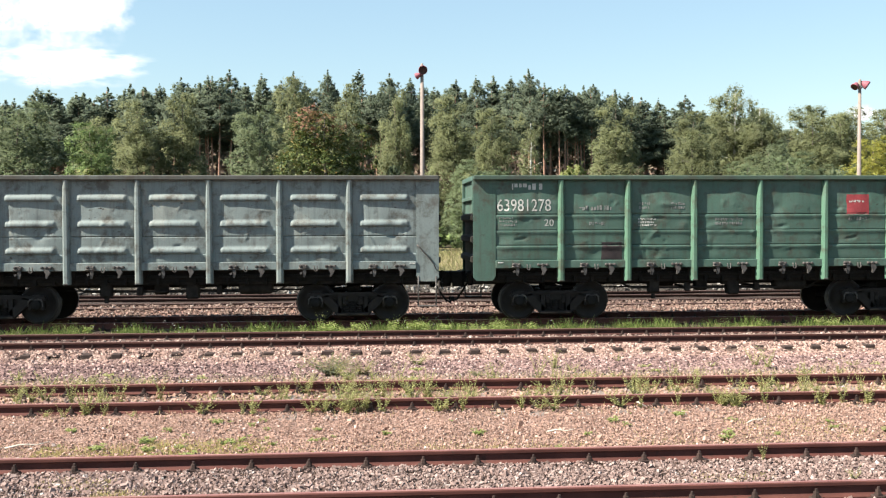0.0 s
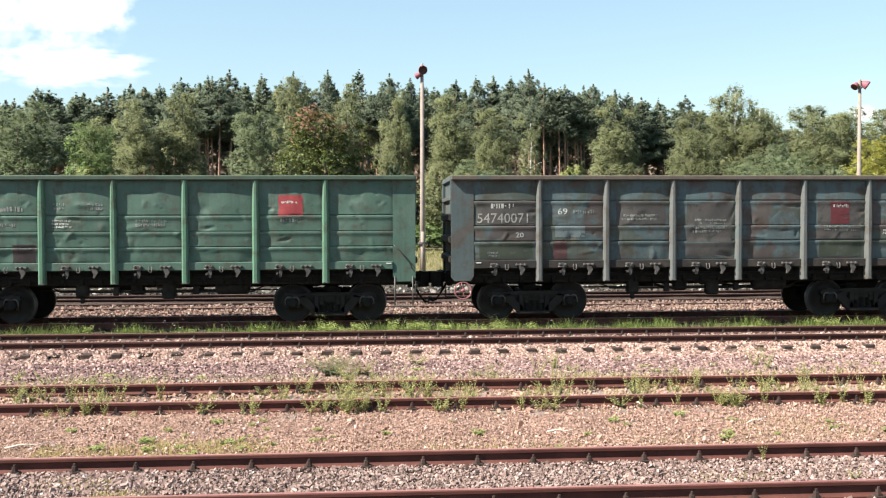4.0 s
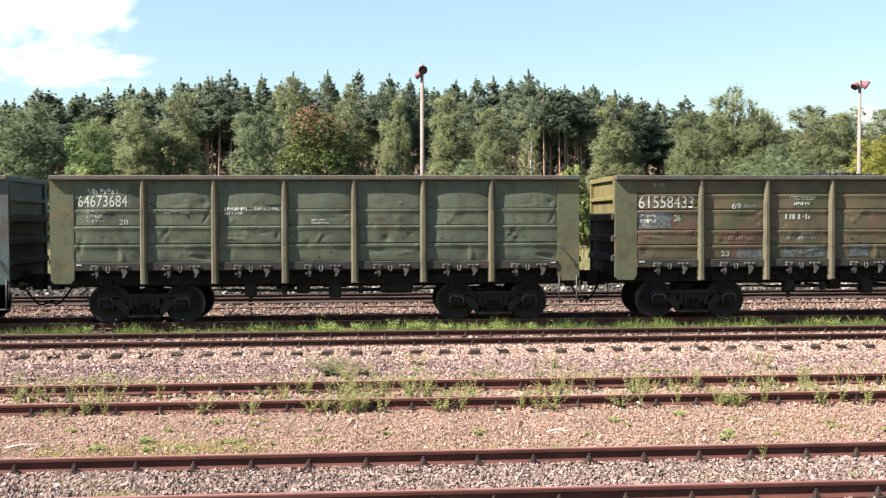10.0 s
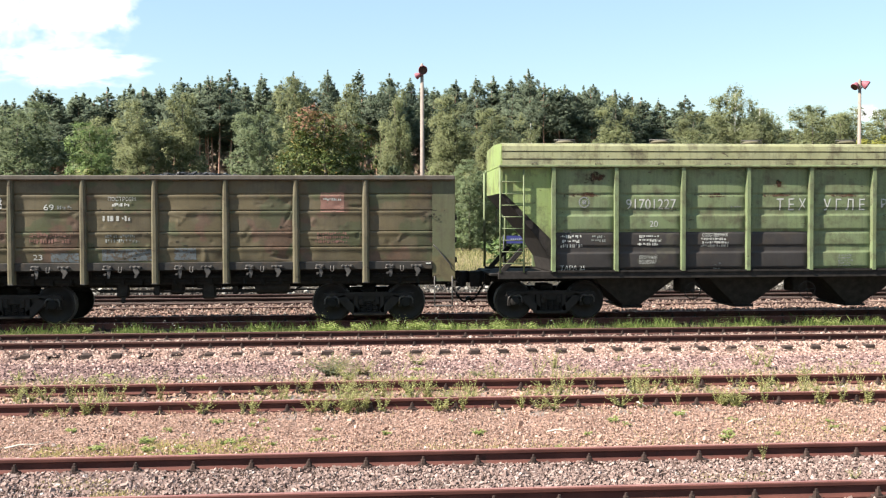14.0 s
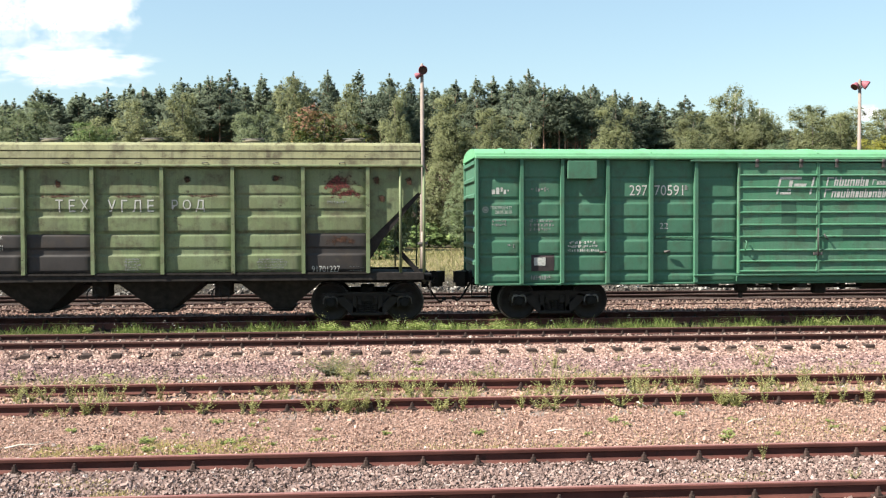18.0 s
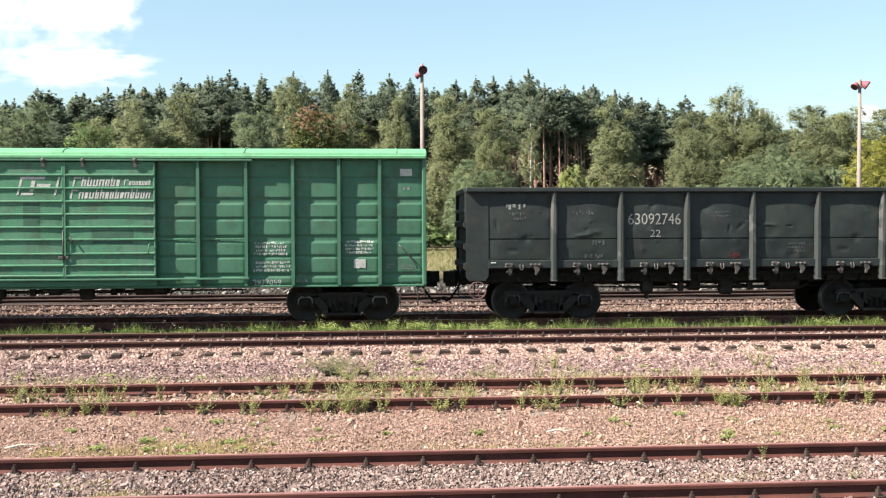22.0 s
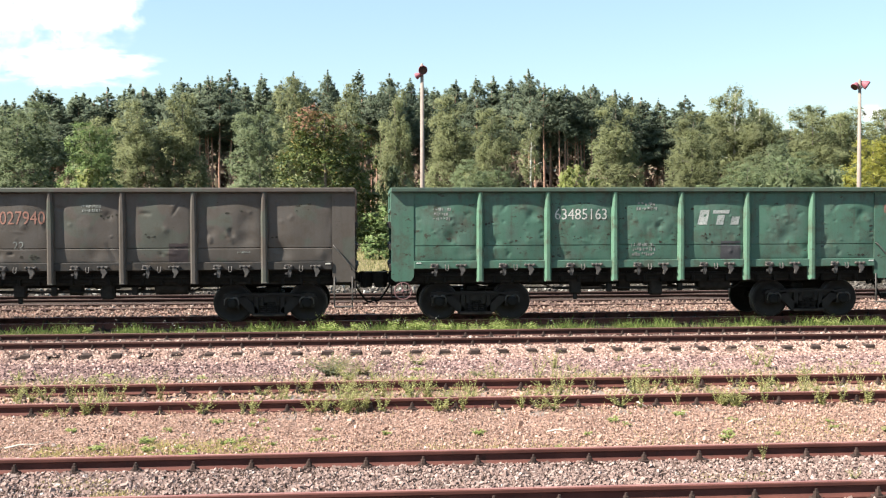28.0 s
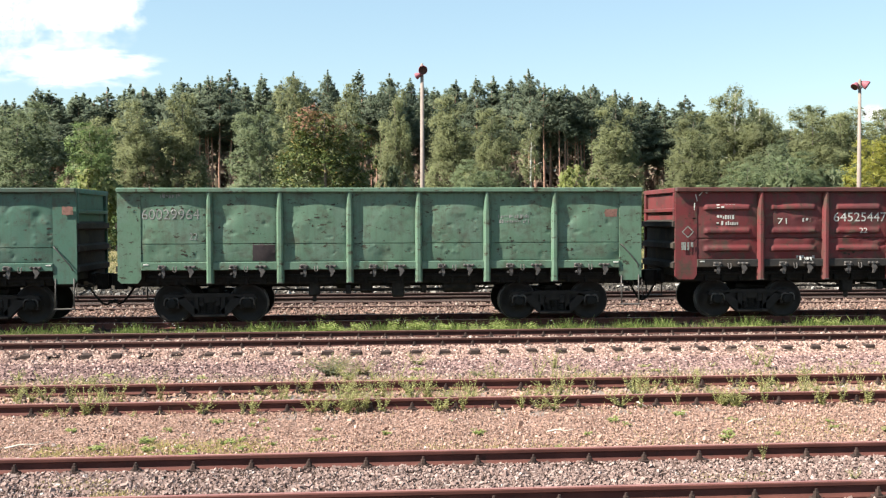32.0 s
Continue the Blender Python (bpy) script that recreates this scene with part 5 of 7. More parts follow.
        part("door_latch", Shape().box(-0.12, 0.12, -0.03, 0.0, 1.62, 1.70, 0.01).tube([(0.0, -0.03, 1.6), (0.0, -0.03, 2.3)], 0.018, 6).tube([(0.15, -0.03, 2.15), (0.25, -0.04, 2.0)], 0.018, 6), STEEL, w, m=turn @ shift(0.0, -1.575))
        part("end_wall", Shape().box(half - 0.06, half, -1.42, 1.42, 1.06, 4.06, 0.01), body, w, m=turn)
        for z in np.arange(1.45, 4.0, 0.42):
            part("end_rib", Shape().extrude([(half - 0.01, z - 0.09), (half + 0.06, z - 0.04), (half + 0.06, z + 0.04), (half - 0.01, z + 0.09)], "y", -1.40, 1.40), body, w, m=turn)
        part("handrail", HARD["rail"], STEEL, w, m=turn @ shift(8.3, yp - 0.06))
        part("corner_step", HARD["step"], STEEL, w, m=turn @ shift(8.3, yp))
        part("vent_hatch", Shape().box(-6.42, -5.68, -1.60, -1.42, 3.55, 4.0, 0.012), body, w, "closed green vent hatch", m=turn)
        part("bracket", Shape().tube([(-5.6, -1.50, 1.72), (-5.4, -1.52, 1.72)], 0.03, 6), STEEL, w, m=turn)
        part("bracket", Shape().tube([(-3.95, -1.50, 1.72), (-3.8, -1.52, 1.74)], 0.03, 6), STEEL, w, m=turn)
    arc = [(1.58 * math.sin(a), 4.10 + 0.27 * (math.cos(a * 1.0) ** 0.7 if math.cos(a) > 0 else 0)) for a in np.linspace(-math.pi / 2, math.pi / 2, 17)]
    roof_ob = part("roof", Shape().extrude(arc, "x", -half - 0.05, half + 0.05), roof, w, "pale green arched sheet roof")
    for rx in (-8.0, -4.3, 0.0, 4.3, 8.0):
        part("roof_seam", Shape().tube([(rx, y, z + 0.006) for y, z in arc[1:-1]], 0.014, 5), roof, roof_ob)
    for rx in (-3.9, 3.8):
        part("roof_clip", Shape().box(rx - 0.1, rx + 0.1, -1.50, -1.38, 4.15, 4.22, 0.02), IRON, roof_ob)
    part("floor_plate", Shape().box(-half, half, -1.33, 1.33, 0.94, 1.0), IRON, w)
    part("centre_sill", Shape().box(-half, half, -0.22, 0.22, 0.88, 1.0, 0.02), IRON, w)
    for cx in (-2.6, -0.3, 2.2):
        part("cross_bearer", Shape().box(-0.12, 0.12, -1.38, 1.38, 0.80, 1.0, 0.02), IRON, w, m=shift(cx))
    under_gear(w)
    for k in (-1, 1):
        bogie(w, k * 6.65, 0, WORN)
    ends(w, half)
    return w


# ---------------------------------------------------------------- the train, from its head
GREY = paint("grey_wagon_paint", (0.170, 0.205, 0.200), [((0.20, 0.225, 0.21), 0.58)], 0.25, 0.5)
TEAL = paint("teal_green_paint", (0.060, 0.112, 0.088), [((0.072, 0.122, 0.098), 0.55)], 0.15, 0.45)
# posts are lit from the left; that light is put into this green
TEALPOST = paint("sunlit_green_post_paint", (0.080, 0.165, 0.112), (), 0.15, 0.45)
SLATE = paint("patched_slate_paint", (0.066, 0.096, 0.102), [((0.058, 0.072, 0.062), 0.52), ((0.070, 0.060, 0.057), 0.56)], 0.12, 0.55)
SLATEPOST = paint("slate_grey_post_paint", (0.098, 0.104, 0.102), [((0.08, 0.10, 0.10), 0.56)], 0.25, 0.45)
SLATEEND = paint("slate_blue_paint", (0.064, 0.086, 0.089), [((0.072, 0.068, 0.064), 0.54)], 0.15, 0.45)
OLIVE = paint("olive_green_paint", (0.082, 0.095, 0.067), [((0.092, 0.104, 0.070), 0.54), ((0.060, 0.066, 0.045), 0.60)], 0.15, 0.45)
KHAKI = paint("khaki_paint", (0.112, 0.098, 0.062), [((0.085, 0.080, 0.05), 0.56)], 0.25, 0.45)
BROWN = paint("brown_camouflage_paint", (0.0980, 0.0799, 0.0461), [((0.0720, 0.0756, 0.0392), 0.55), ((0.1120, 0.0713, 0.0490), 0.56)], 0.2, 0.35)
KHAKIEND = paint("khaki_green_paint", (0.092, 0.096, 0.055), [((0.115, 0.10, 0.052), 0.55)], 0.2, 0.4)
# direct sun on the end head is put into this ochre
YELLOWEND = paint("sunlit_ochre_end_paint", (0.155, 0.125, 0.045), [((0.12, 0.11, 0.05), 0.56)], 0.3, 0.35)
LIME = paint("olive_lime_paint", (0.1441, 0.1810, 0.0912), [((0.1333, 0.1559, 0.0817), 0.54)], 0.35, 0.4)
LIMEDARK = paint("dark_slate_paint", (0.0331, 0.0296, 0.0288), [((0.0552, 0.0505, 0.0400), 0.64)], 0.1, 0.3)
LIMEROOF = paint("pale_olive_paint", (0.2303, 0.2320, 0.1266), [((0.1964, 0.1977, 0.1080), 0.56)], 0.35, 0.5)
# brighter lime for the left-end cheeks, left end wall and both roof ends
LIMEBRIGHT = paint("bright_lime_paint", (0.205, 0.265, 0.095), [((0.17, 0.20, 0.08), 0.57)], 0.35, 0.4)
BOXGREEN = paint("boxcar_green_paint", (0.0508, 0.1414, 0.0884), [((0.0564, 0.1507, 0.0949), 0.56)], 0.0, 0.22, 0.2)
BOXDOOR = paint("boxcar_door_green_paint", (0.0634, 0.1862, 0.1075), [((0.0768, 0.1805, 0.1133), 0.56)], 0.03, 0.3, 0.4)
BOXROOF = paint("boxcar_roof_green_paint", (0.120, 0.32, 0.165), (), 0.05, 0.15, 0.25)
# worn dark posts, lightened also for the sun that falls on their sides
DUSKPOST = paint("worn_sunlit_post_paint", (0.036, 0.042, 0.041), [((0.085, 0.085, 0.082), 0.57)], 0.1, 0.2)
DUSK = paint("dark_slate_green_paint", (0.020, 0.027, 0.027), [((0.025, 0.034, 0.031), 0.55)], 0.05, 0.15)
UMBER = paint("umber_grey_paint", (0.076, 0.066, 0.058), [((0.068, 0.072, 0.060), 0.56)], 0.2, 0.35)
UMBEREND = paint("red_umber_paint", (0.20, 0.12, 0.095), (), 0.25, 0.3)
SPRUCE = paint("spruce_green_paint", (0.056, 0.122, 0.089), [((0.064, 0.120, 0.092), 0.55)], 0.6, 0.4)
MINT = paint("worn_mint_green_paint", (0.090, 0.160, 0.108), [((0.10, 0.168, 0.12), 0.55)], 0.75, 0.4, 0.3)
OXIDE = paint("oxide_red_paint", (0.128, 0.026, 0.028), [((0.090, 0.022, 0.024), 0.54)], 0.40, 0.65)
DARKRED = surface("dark_red_paint", (0.058, 0.030, 0.032), (0.080, 0.038, 0.038), 5.0, 0.65)
ORANGE = surface("faded_orange_stencil", (0.2550, 0.1232, 0.0935), (0.3230, 0.1700, 0.1318), 14.0, 0.7, 0.0, 50, 0.1, 0.001, (0.1700, 0.1020, 0.0765), 0.56)
GREYGREEN = surface("grey_green_patch", (0.036, 0.092, 0.060), (0.05, 0.11, 0.075), 5.0, 0.65)

CHORDGREY = paint("dark_grey_chord_paint", (0.070, 0.072, 0.066), [((0.10, 0.11, 0.10), 0.58)], 0.35, 0.4)
CHORDBROWN = paint("brown_grey_chord_paint", (0.095, 0.082, 0.068), [((0.07, 0.08, 0.075), 0.58)], 0.35, 0.4)
CHORDGREEN = paint("dull_green_chord_paint", (0.0510, 0.0808, 0.0616), [((0.0425, 0.0638, 0.0528), 0.58)], 0.3, 0.4)
CHORDRED = paint("dull_red_chord_paint", (0.085, 0.030, 0.028), [((0.07, 0.05, 0.045), 0.58)], 0.3, 0.4)

wagons = [
    gondola("worn grey gondola wagon with stamped horizontal ribs", -4.77, 3.64, "ribs", GREY, GREY, 0, bulge=0.03, chord=CHORDGREY),
    gondola("faded teal green gondola wagon with creased panels and a red sign", 9.01, 3.64, "crease_teal", TEAL, TEALPOST, 1, chord=CHORDGREEN),
    gondola("patchy slate blue and brown gondola wagon with dented panels", 22.82, 3.64, "crease_slate", SLATE, SLATEPOST, 2, SLATEEND, wheel=True, chord=CHORDBROWN),
    gondola("olive green gondola wagon with khaki posts and dented panels", 36.71, 3.64, "crease_olive", OLIVE, KHAKI, 3, KHAKIEND, chord=CHORDBROWN),
    gondola("brown and olive gondola wagon filled with black coal", 50.54, 3.64, "crease_brown", BROWN, KHAKI, 4, KHAKIEND, coal=True, chord=CHORDBROWN, head=YELLOWEND),
    hopper_wagon(66.075, LIME, LIMEDARK, LIMEROOF),
    boxcar(84.07, BOXGREEN, BOXROOF, BOXDOOR),
    gondola("dark slate green gondola wagon with smooth dented panels", 100.25, 3.34, "line_dark", DUSK, DUSKPOST, 6, wheel=True, chord=DUSK, adapters=STEEL),
    gondola("dull umber grey gondola wagon with smooth panels", 114.0, 3.34, "line_umber", UMBER, UMBER, 7, head=UMBEREND),
    gondola("spruce green gondola wagon with pitted dented panels", 127.81, 3.34, "pitted_spruce", SPRUCE, TEALPOST, 9, wheel=True, chord=CHORDGREEN, adapters=STEEL),
    gondola("worn mint green gondola wagon with pitted rusty panels", 141.69, 3.34, "pitted_mint", MINT, MINT, 10),
    gondola("oxide red gondola wagon with soft horizontal ribs", 155.48, 3.34, "soft_ribs", OXIDE, OXIDE, 12, chord=CHORDRED),
]

number(wagons[1], "63981278", -5.86, -4.51, 2.75, 3.05, WHITE)
small_print(wagons[1], 1, -5.57, -4.72, 3.27, 3.44, WHITE, 2)
number(wagons[1], "20", -4.68, -4.44, 2.38, 2.55, WHITE)
small_print(wagons[1], 3, -5.82, -5.36, 2.35, 2.61, FAINT, 4)
small_print(wagons[1], 1, -3.86, -2.93, 2.76, 2.89, FAINT, 5)
small_print(wagons[1], 1, -3.58, -3.15, 2.39, 2.48, FAINT, 6)
patch(wagons[1], -3.23, -2.70, 1.53, 1.97, DARKPATCH)
small_print(wagons[1], 2, -2.28, -1.99, 2.77, 2.97, FAINT, 8)
small_print(wagons[1], 2, -1.48, -1.05, 2.77, 2.97, FAINT, 9)
small_print(wagons[1], 3, -2.32, -1.80, 2.35, 2.57, WHITE, 10)
small_print(wagons[1], 2, -0.36, 0.49, 2.37, 2.57, FAINT, 11)
patch(wagons[1], 3.11, 3.70, 2.64, 3.16, BRIGHTRED)
small_print(wagons[1], 1, 3.17, 3.60, 2.95, 3.02, WHITE, 13)
small_print(wagons[1], 1, 3.14, 3.67, 2.49, 2.59, FAINT, 14)
for x0, x1, z0, z1, tone in ((-5.80, -4.40, 2.40, 3.02, BROWNOVER), (-2.30, -1.05, 2.38, 2.99, BROWNOVER), (-0.50, 0.66, 1.60, 2.97, BROWNOVER), (2.90, 4.05, 2.04, 2.99, BROWNOVER), (-5.76, -4.42, 1.57, 2.01, GREENOVER),
                             (2.95, 4.08, 1.58, 1.99, GREENOVER), (4.98, 5.85, 1.60, 2.00, GREENOVER), (-3.86, -3.10, 2.10, 2.38, PALEOVER)):
    patch(wagons[2], x0, x1, z0, z1, tone, 0.0042)
small_print(wagons[2], 1, -5.55, -4.71, 2.81, 2.94, WHITE, 15)
number(wagons[2], "54740071", -5.81, -4.54, 2.46, 2.70, DIMWHITE)
number(wagons[2], "20", -4.85, -4.65, 2.10, 2.22, WHITE)
small_print(wagons[2], 2, -5.56, -5.27, 1.60, 1.74, FAINT, 18)
number(wagons[2], "69", -3.79, -3.55, 2.67, 2.82, WHITE)
small_print(wagons[2], 1, -3.47, -2.80, 2.68, 2.78, FAINT, 20)
patch(wagons[2], -3.90, -3.56, 1.55, 2.00, DARKRED)
small_print(wagons[2], 2, -2.24, -1.07, 2.49, 2.67, FAINT, 22)
small_print(wagons[2], 4, -0.38, 0.53, 2.17, 2.55, FAINT, 23)
patch(wagons[2], 3.24, 3.74, 2.41, 2.98, REDPAINT)
small_print(wagons[2], 1, 3.29, 3.71, 2.82, 2.91, WHITE, 25)
small_print(wagons[2], 2, 3.00, 3.93, 2.19, 2.39, FAINT, 26)
patch(wagons[2], 4.97, 5.58, 2.38, 2.95, SANDPATCH)
emblem(wagons[2], 5.00, 5.38, 2.40, 2.90, DARKPATCH)
small_print(wagons[2], 2, 4.57, 5.84, 2.12, 2.27, WHITE, 29)
small_print(wagons[3], 1, -5.61, -4.72, 3.18, 3.32, WHITE, 30)
number(wagons[3], "64673684", -5.80, -4.62, 2.88, 3.16, WHITE)
number(wagons[3], "20", -4.82, -4.61, 2.45, 2.57, WHITE)
small_print(wagons[3], 3, -5.61, -5.11, 2.45, 2.80, FAINT, 33)
small_print(wagons[3], 1, -3.78, -3.06, 2.71, 2.82, FAINT, 34)
small_print(wagons[3], 2, -2.34, -1.74, 2.65, 2.86, WHITE, 35)
small_print(wagons[3], 2, -1.60, -1.00, 2.65, 2.86, FAINT, 36)
small_print(wagons[3], 2, -0.24, 0.23, 2.43, 2.57, WHITE, 37)
small_print(wagons[4], 1, -5.49, -5.16, 3.34, 3.46, FAINT, 38)
number(wagons[4], "61558433", -5.86, -4.45, 2.82, 3.12, WHITE)
number(wagons[4], "26", -4.96, -4.79, 2.49, 2.65, WHITE)
patch(wagons[4], -5.88, -5.03, 2.31, 2.73, BLUEPATCH)
small_print(wagons[4], 2, -5.84, -5.34, 2.42, 2.67, WHITE, 42)
number(wagons[4], "69", -3.47, -3.23, 2.80, 2.94, WHITE)
small_print(wagons[4], 1, -3.17, -2.79, 2.81, 2.91, FAINT, 44)
small_print(wagons[4], 2, -3.83, -2.73, 1.96, 2.25, PINKPAINT, 45)
number(wagons[4], "ПОСТРОЕН", -1.95, -1.30, 3.02, 3.12, WHITE)
small_print(wagons[4], 1, -1.90, -1.36, 2.88, 2.97, WHITE, 46)
number(wagons[4], "23", -3.74, -3.52, 1.60, 1.73, WHITE)
small_print(wagons[4], 1, -2.11, -1.34, 2.52, 2.66, WHITE, 47)
small_print(wagons[4], 2, -2.08, -1.17, 1.98, 2.21, FAINT, 48)
patch(wagons[4], -2.11, -0.94, 1.57, 1.85, BLUEPATCH)
patch(wagons[4], -3.32, -2.66, 1.54, 1.76, BLUEPATCH)
patch(wagons[4], -0.39, 0.13, 1.59, 1.87, BLUEPATCH)
patch(wagons[4], 3.15, 3.73, 2.74, 3.22, PINKPAINT)
small_print(wagons[4], 1, 3.19, 3.69, 3.01, 3.09, WHITE, 53)
small_print(wagons[4], 3, 2.98, 3.97, 1.95, 2.25, PINKPAINT, 54)
small_print(wagons[7], 1, -5.46, -4.97, 2.78, 2.93, FAINT, 55)
small_print(wagons[7], 2, -5.43, -4.95, 2.50, 2.72, GHOST, 56)
small_print(wagons[7], 1, -3.77, -3.21, 2.64, 2.76, GHOST, 57)
small_print(wagons[7], 1, -3.31, -2.86, 1.89, 2.02, GHOST, 58)
small_print(wagons[7], 1, -3.49, -3.00, 1.56, 1.67, GHOST, 59)
number(wagons[7], "63092746", -2.37, -1.02, 2.41, 2.69, DIMWHITE)
number(wagons[7], "22", -1.81, -1.54, 2.10, 2.28, DIMWHITE)
small_print(wagons[7], 2, -0.18, 0.32, 2.56, 2.75, GHOST, 62)
small_print(wagons[7], 3, 1.75, 2.29, 1.67, 1.94, GHOST, 63)
stain(wagons[7], 0.18, 0.64, 1.50, 1.78, REDSTAIN)
number(wagons[8], "63027940", -2.38, -0.98, 2.46, 2.78, ORANGE)
number(wagons[8], "22", -1.73, -1.47, 1.86, 2.05, FAINT)
small_print(wagons[8], 1, -3.61, -3.01, 2.77, 2.90, FAINT, 67)
small_print(wagons[8], 3, -5.31, -4.76, 2.57, 2.94, FAINT, 68)
small_print(wagons[8], 1, -3.49, -2.80, 1.60, 1.75, FAINT, 69)
small_print(wagons[8], 1, -3.25, -2.89, 1.94, 2.10, FAINT, 70)
small_print(wagons[8], 2, -0.12, 0.39, 2.73, 2.93, FAINT, 71)
small_print(wagons[8], 1, 3.59, 3.93, 1.74, 1.79, FAINT, 72)
patch(wagons[8], 1.95, 2.40, 1.49, 1.99, DARKPATCH)
number(wagons[9], "63485163", -2.37, -1.05, 2.54, 2.81, WHITE)
small_print(wagons[9], 3, -5.44, -4.92, 2.49, 2.84, FAINT, 75)
for k, count in ((3, 60), (4, 60), (7, 30), (8, 50), (9, 110), (10, 110), (11, 40)):
    shaded_dents(wagons[k], -6.2, 6.2, 1.62, 2.95, count, 600 + k, PITSHADE)
slant_mark(wagons[9], 1.24, 2.42, 2.40, 2.77, FADEDWHITE)
patch(wagons[9], 1.87, 2.39, 1.50, 1.99, GREYPATCH)
small_print(wagons[9], 2, -0.31, 0.27, 2.73, 2.97, FAINT, 78)
small_print(wagons[9], 3, -0.44, 0.22, 1.59, 1.95, FAINT, 79)
patch(wagons[9], 6.13, 6.39, 2.69, 2.89, PINKPAINT)
number(wagons[10], "60029964", -5.88, -4.49, 2.57, 2.82, FAINT)
number(wagons[10], "22", -4.74, -4.54, 2.08, 2.24, FAINT)
patch(wagons[10], -3.22, -2.67, 1.55, 1.99, DARKPATCH)
small_print(wagons[10], 1, -5.47, -4.93, 3.08, 3.20, FAINT, 84)
small_print(wagons[10], 2, 2.81, 3.66, 2.42, 2.67, FAINT, 85)
patch(wagons[10], 5.52, 5.84, 2.61, 2.80, PINKPAINT)
small_print(wagons[11], 1, -5.42, -4.84, 2.75, 2.91, WHITE, 87)
small_print(wagons[11], 2, -5.42, -4.84, 2.34, 2.64, WHITE, 88)
ring(wagons[11], -6.15, 2.22, 0.16, FAINT, 4)
small_print(wagons[11], 1, -6.32, -5.96, 1.74, 1.96, FAINT, 89)
number(wagons[11], "71", -3.82, -3.58, 2.41, 2.56, WHITE)
small_print(wagons[11], 1, -3.18, -2.92, 2.45, 2.56, WHITE, 91)
small_print(wagons[11], 1, -3.34, -2.75, 1.48, 1.61, WHITE, 92)
number(wagons[11], "64525447", -2.34, -0.95, 2.47, 2.70, WHITE)
number(wagons[11], "22", -1.69, -1.48, 2.18, 2.31, WHITE)
number(wagons[5], "Т Е Х", -0.88, -0.10, 2.76, 3.06, WHITE)
number(wagons[5], "У Г Л Е", 0.35, 1.44, 2.76, 3.05, WHITE)
number(wagons[5], "Р О Д", 1.87, 2.66, 2.76, 3.05, WHITE)
number(wagons[5], "91701227", -4.76, -3.48, 2.79, 3.05, WHITE)
number(wagons[5], "20", -4.16, -3.95, 2.35, 2.50, WHITE)
small_print(wagons[5], 1, -6.36, -6.13, 2.20, 2.28, FAINT, 100)
ring(wagons[5], -5.83, 2.97, 0.14, FAINT)
small_print(wagons[5], 3, -6.43, -5.85, 1.80, 2.15, WHITE, 102)
small_print(wagons[5], 2, -5.66, -5.26, 1.94, 2.14, FAINT, 103)
number(wagons[5], "ТАРА 25", -6.43, -5.80, 1.27, 1.39, WHITE)
small_print(wagons[5], 3, -4.48, -3.83, 1.85, 2.14, WHITE, 105)
number(wagons[5], "СРОЧНЫЙ", -4.43, -3.97, 1.55, 1.65, WHITE)
number(wagons[5], "ВОЗВРАТ", -4.43, -3.97, 1.42, 1.52, WHITE)
number(wagons[5], "СОБСТВЕННИК", -2.80, -2.14, 2.10, 2.19, WHITE)
small_print(wagons[5], 3, -2.85, -2.12, 1.81, 2.07, WHITE, 107)
small_print(wagons[5], 1, -2.51, -2.29, 1.27, 1.44, FAINT, 108)
small_print(wagons[5], 1, -2.08, -1.76, 2.81, 2.88, FAINT, 109)
small_print(wagons[5], 5, 0.72, 1.14, 1.30, 1.63, FAINT, 110)
small_print(wagons[5], 5, 3.89, 4.68, 1.28, 1.61, FAINT, 111)
number(wagons[5], "91701227", 5.24, 5.93, 1.27, 1.42, WHITE)
small_print(wagons[5], 1, 6.16, 6.51, 1.28, 1.41, FAINT, 113)
for x0, x1, z0, z1 in ((-5.95, -5.15, 3.38, 3.80), (-6.45, -5.05, 3.08, 3.24), (-3.2, -1.75, 3.07, 3.22), (-1.55, -0.05, 3.09, 3.20), (0.25, 1.55, 3.08, 3.20), (2.0, 3.2, 3.10, 3.20), (6.70, 6.98, 3.38, 3.72), (7.50, 7.78, 3.36, 3.70),
                       (6.82, 7.12, 2.95, 3.22), (5.45, 6.45, 1.88, 2.22), (-0.95, -0.70, 3.30, 3.60), (2.1, 2.4, 3.42, 3.70), (4.2, 4.6, 3.45, 3.72)):
    stain(wagons[5], x0, x1, z0, z1, STAIN)
stain(wagons[5], 5.25, 6.55, 3.05, 3.80, REDSTAIN)
stain(wagons[5], 5.60, 6.60, 3.02, 3.35, REDSTAIN)
small_print(wagons[5], 1, 5.57, 6.19, 2.95, 3.02, FAINT, 115)
small_print(wagons[6], 1, -8.34, -7.84, 3.16, 3.34, WHITE, 116)
number(wagons[6], "ПОСТРОЕН 27", -8.33, -7.80, 2.80, 2.88, WHITE)
number(wagons[6], "28.05.2015", -8.22, -7.80, 2.69, 2.77, WHITE)
ring(wagons[6], -8.46, 2.79, 0.075, WHITE)
small_print(wagons[6], 2, -8.32, -7.87, 2.35, 2.54, FAINT, 118)
small_print(wagons[6], 1, -7.93, -7.70, 1.82, 1.97, FAINT, 119)
small_print(wagons[6], 1, -7.35, -6.77, 3.23, 3.35, FAINT, 120)
small_print(wagons[6], 3, -7.36, -6.71, 2.23, 2.55, FAINT, 121)
patch(wagons[6], -7.31, -6.73, 1.25, 1.66, DARKPATCH)
patch(wagons[6], -7.24, -6.95, 1.39, 1.59, WHITE)
small_print(wagons[6], 1, -7.37, -6.76, 1.03, 1.14, FAINT, 124)
small_print(wagons[6], 3, -6.42, -5.56, 1.70, 2.00, WHITE, 125)
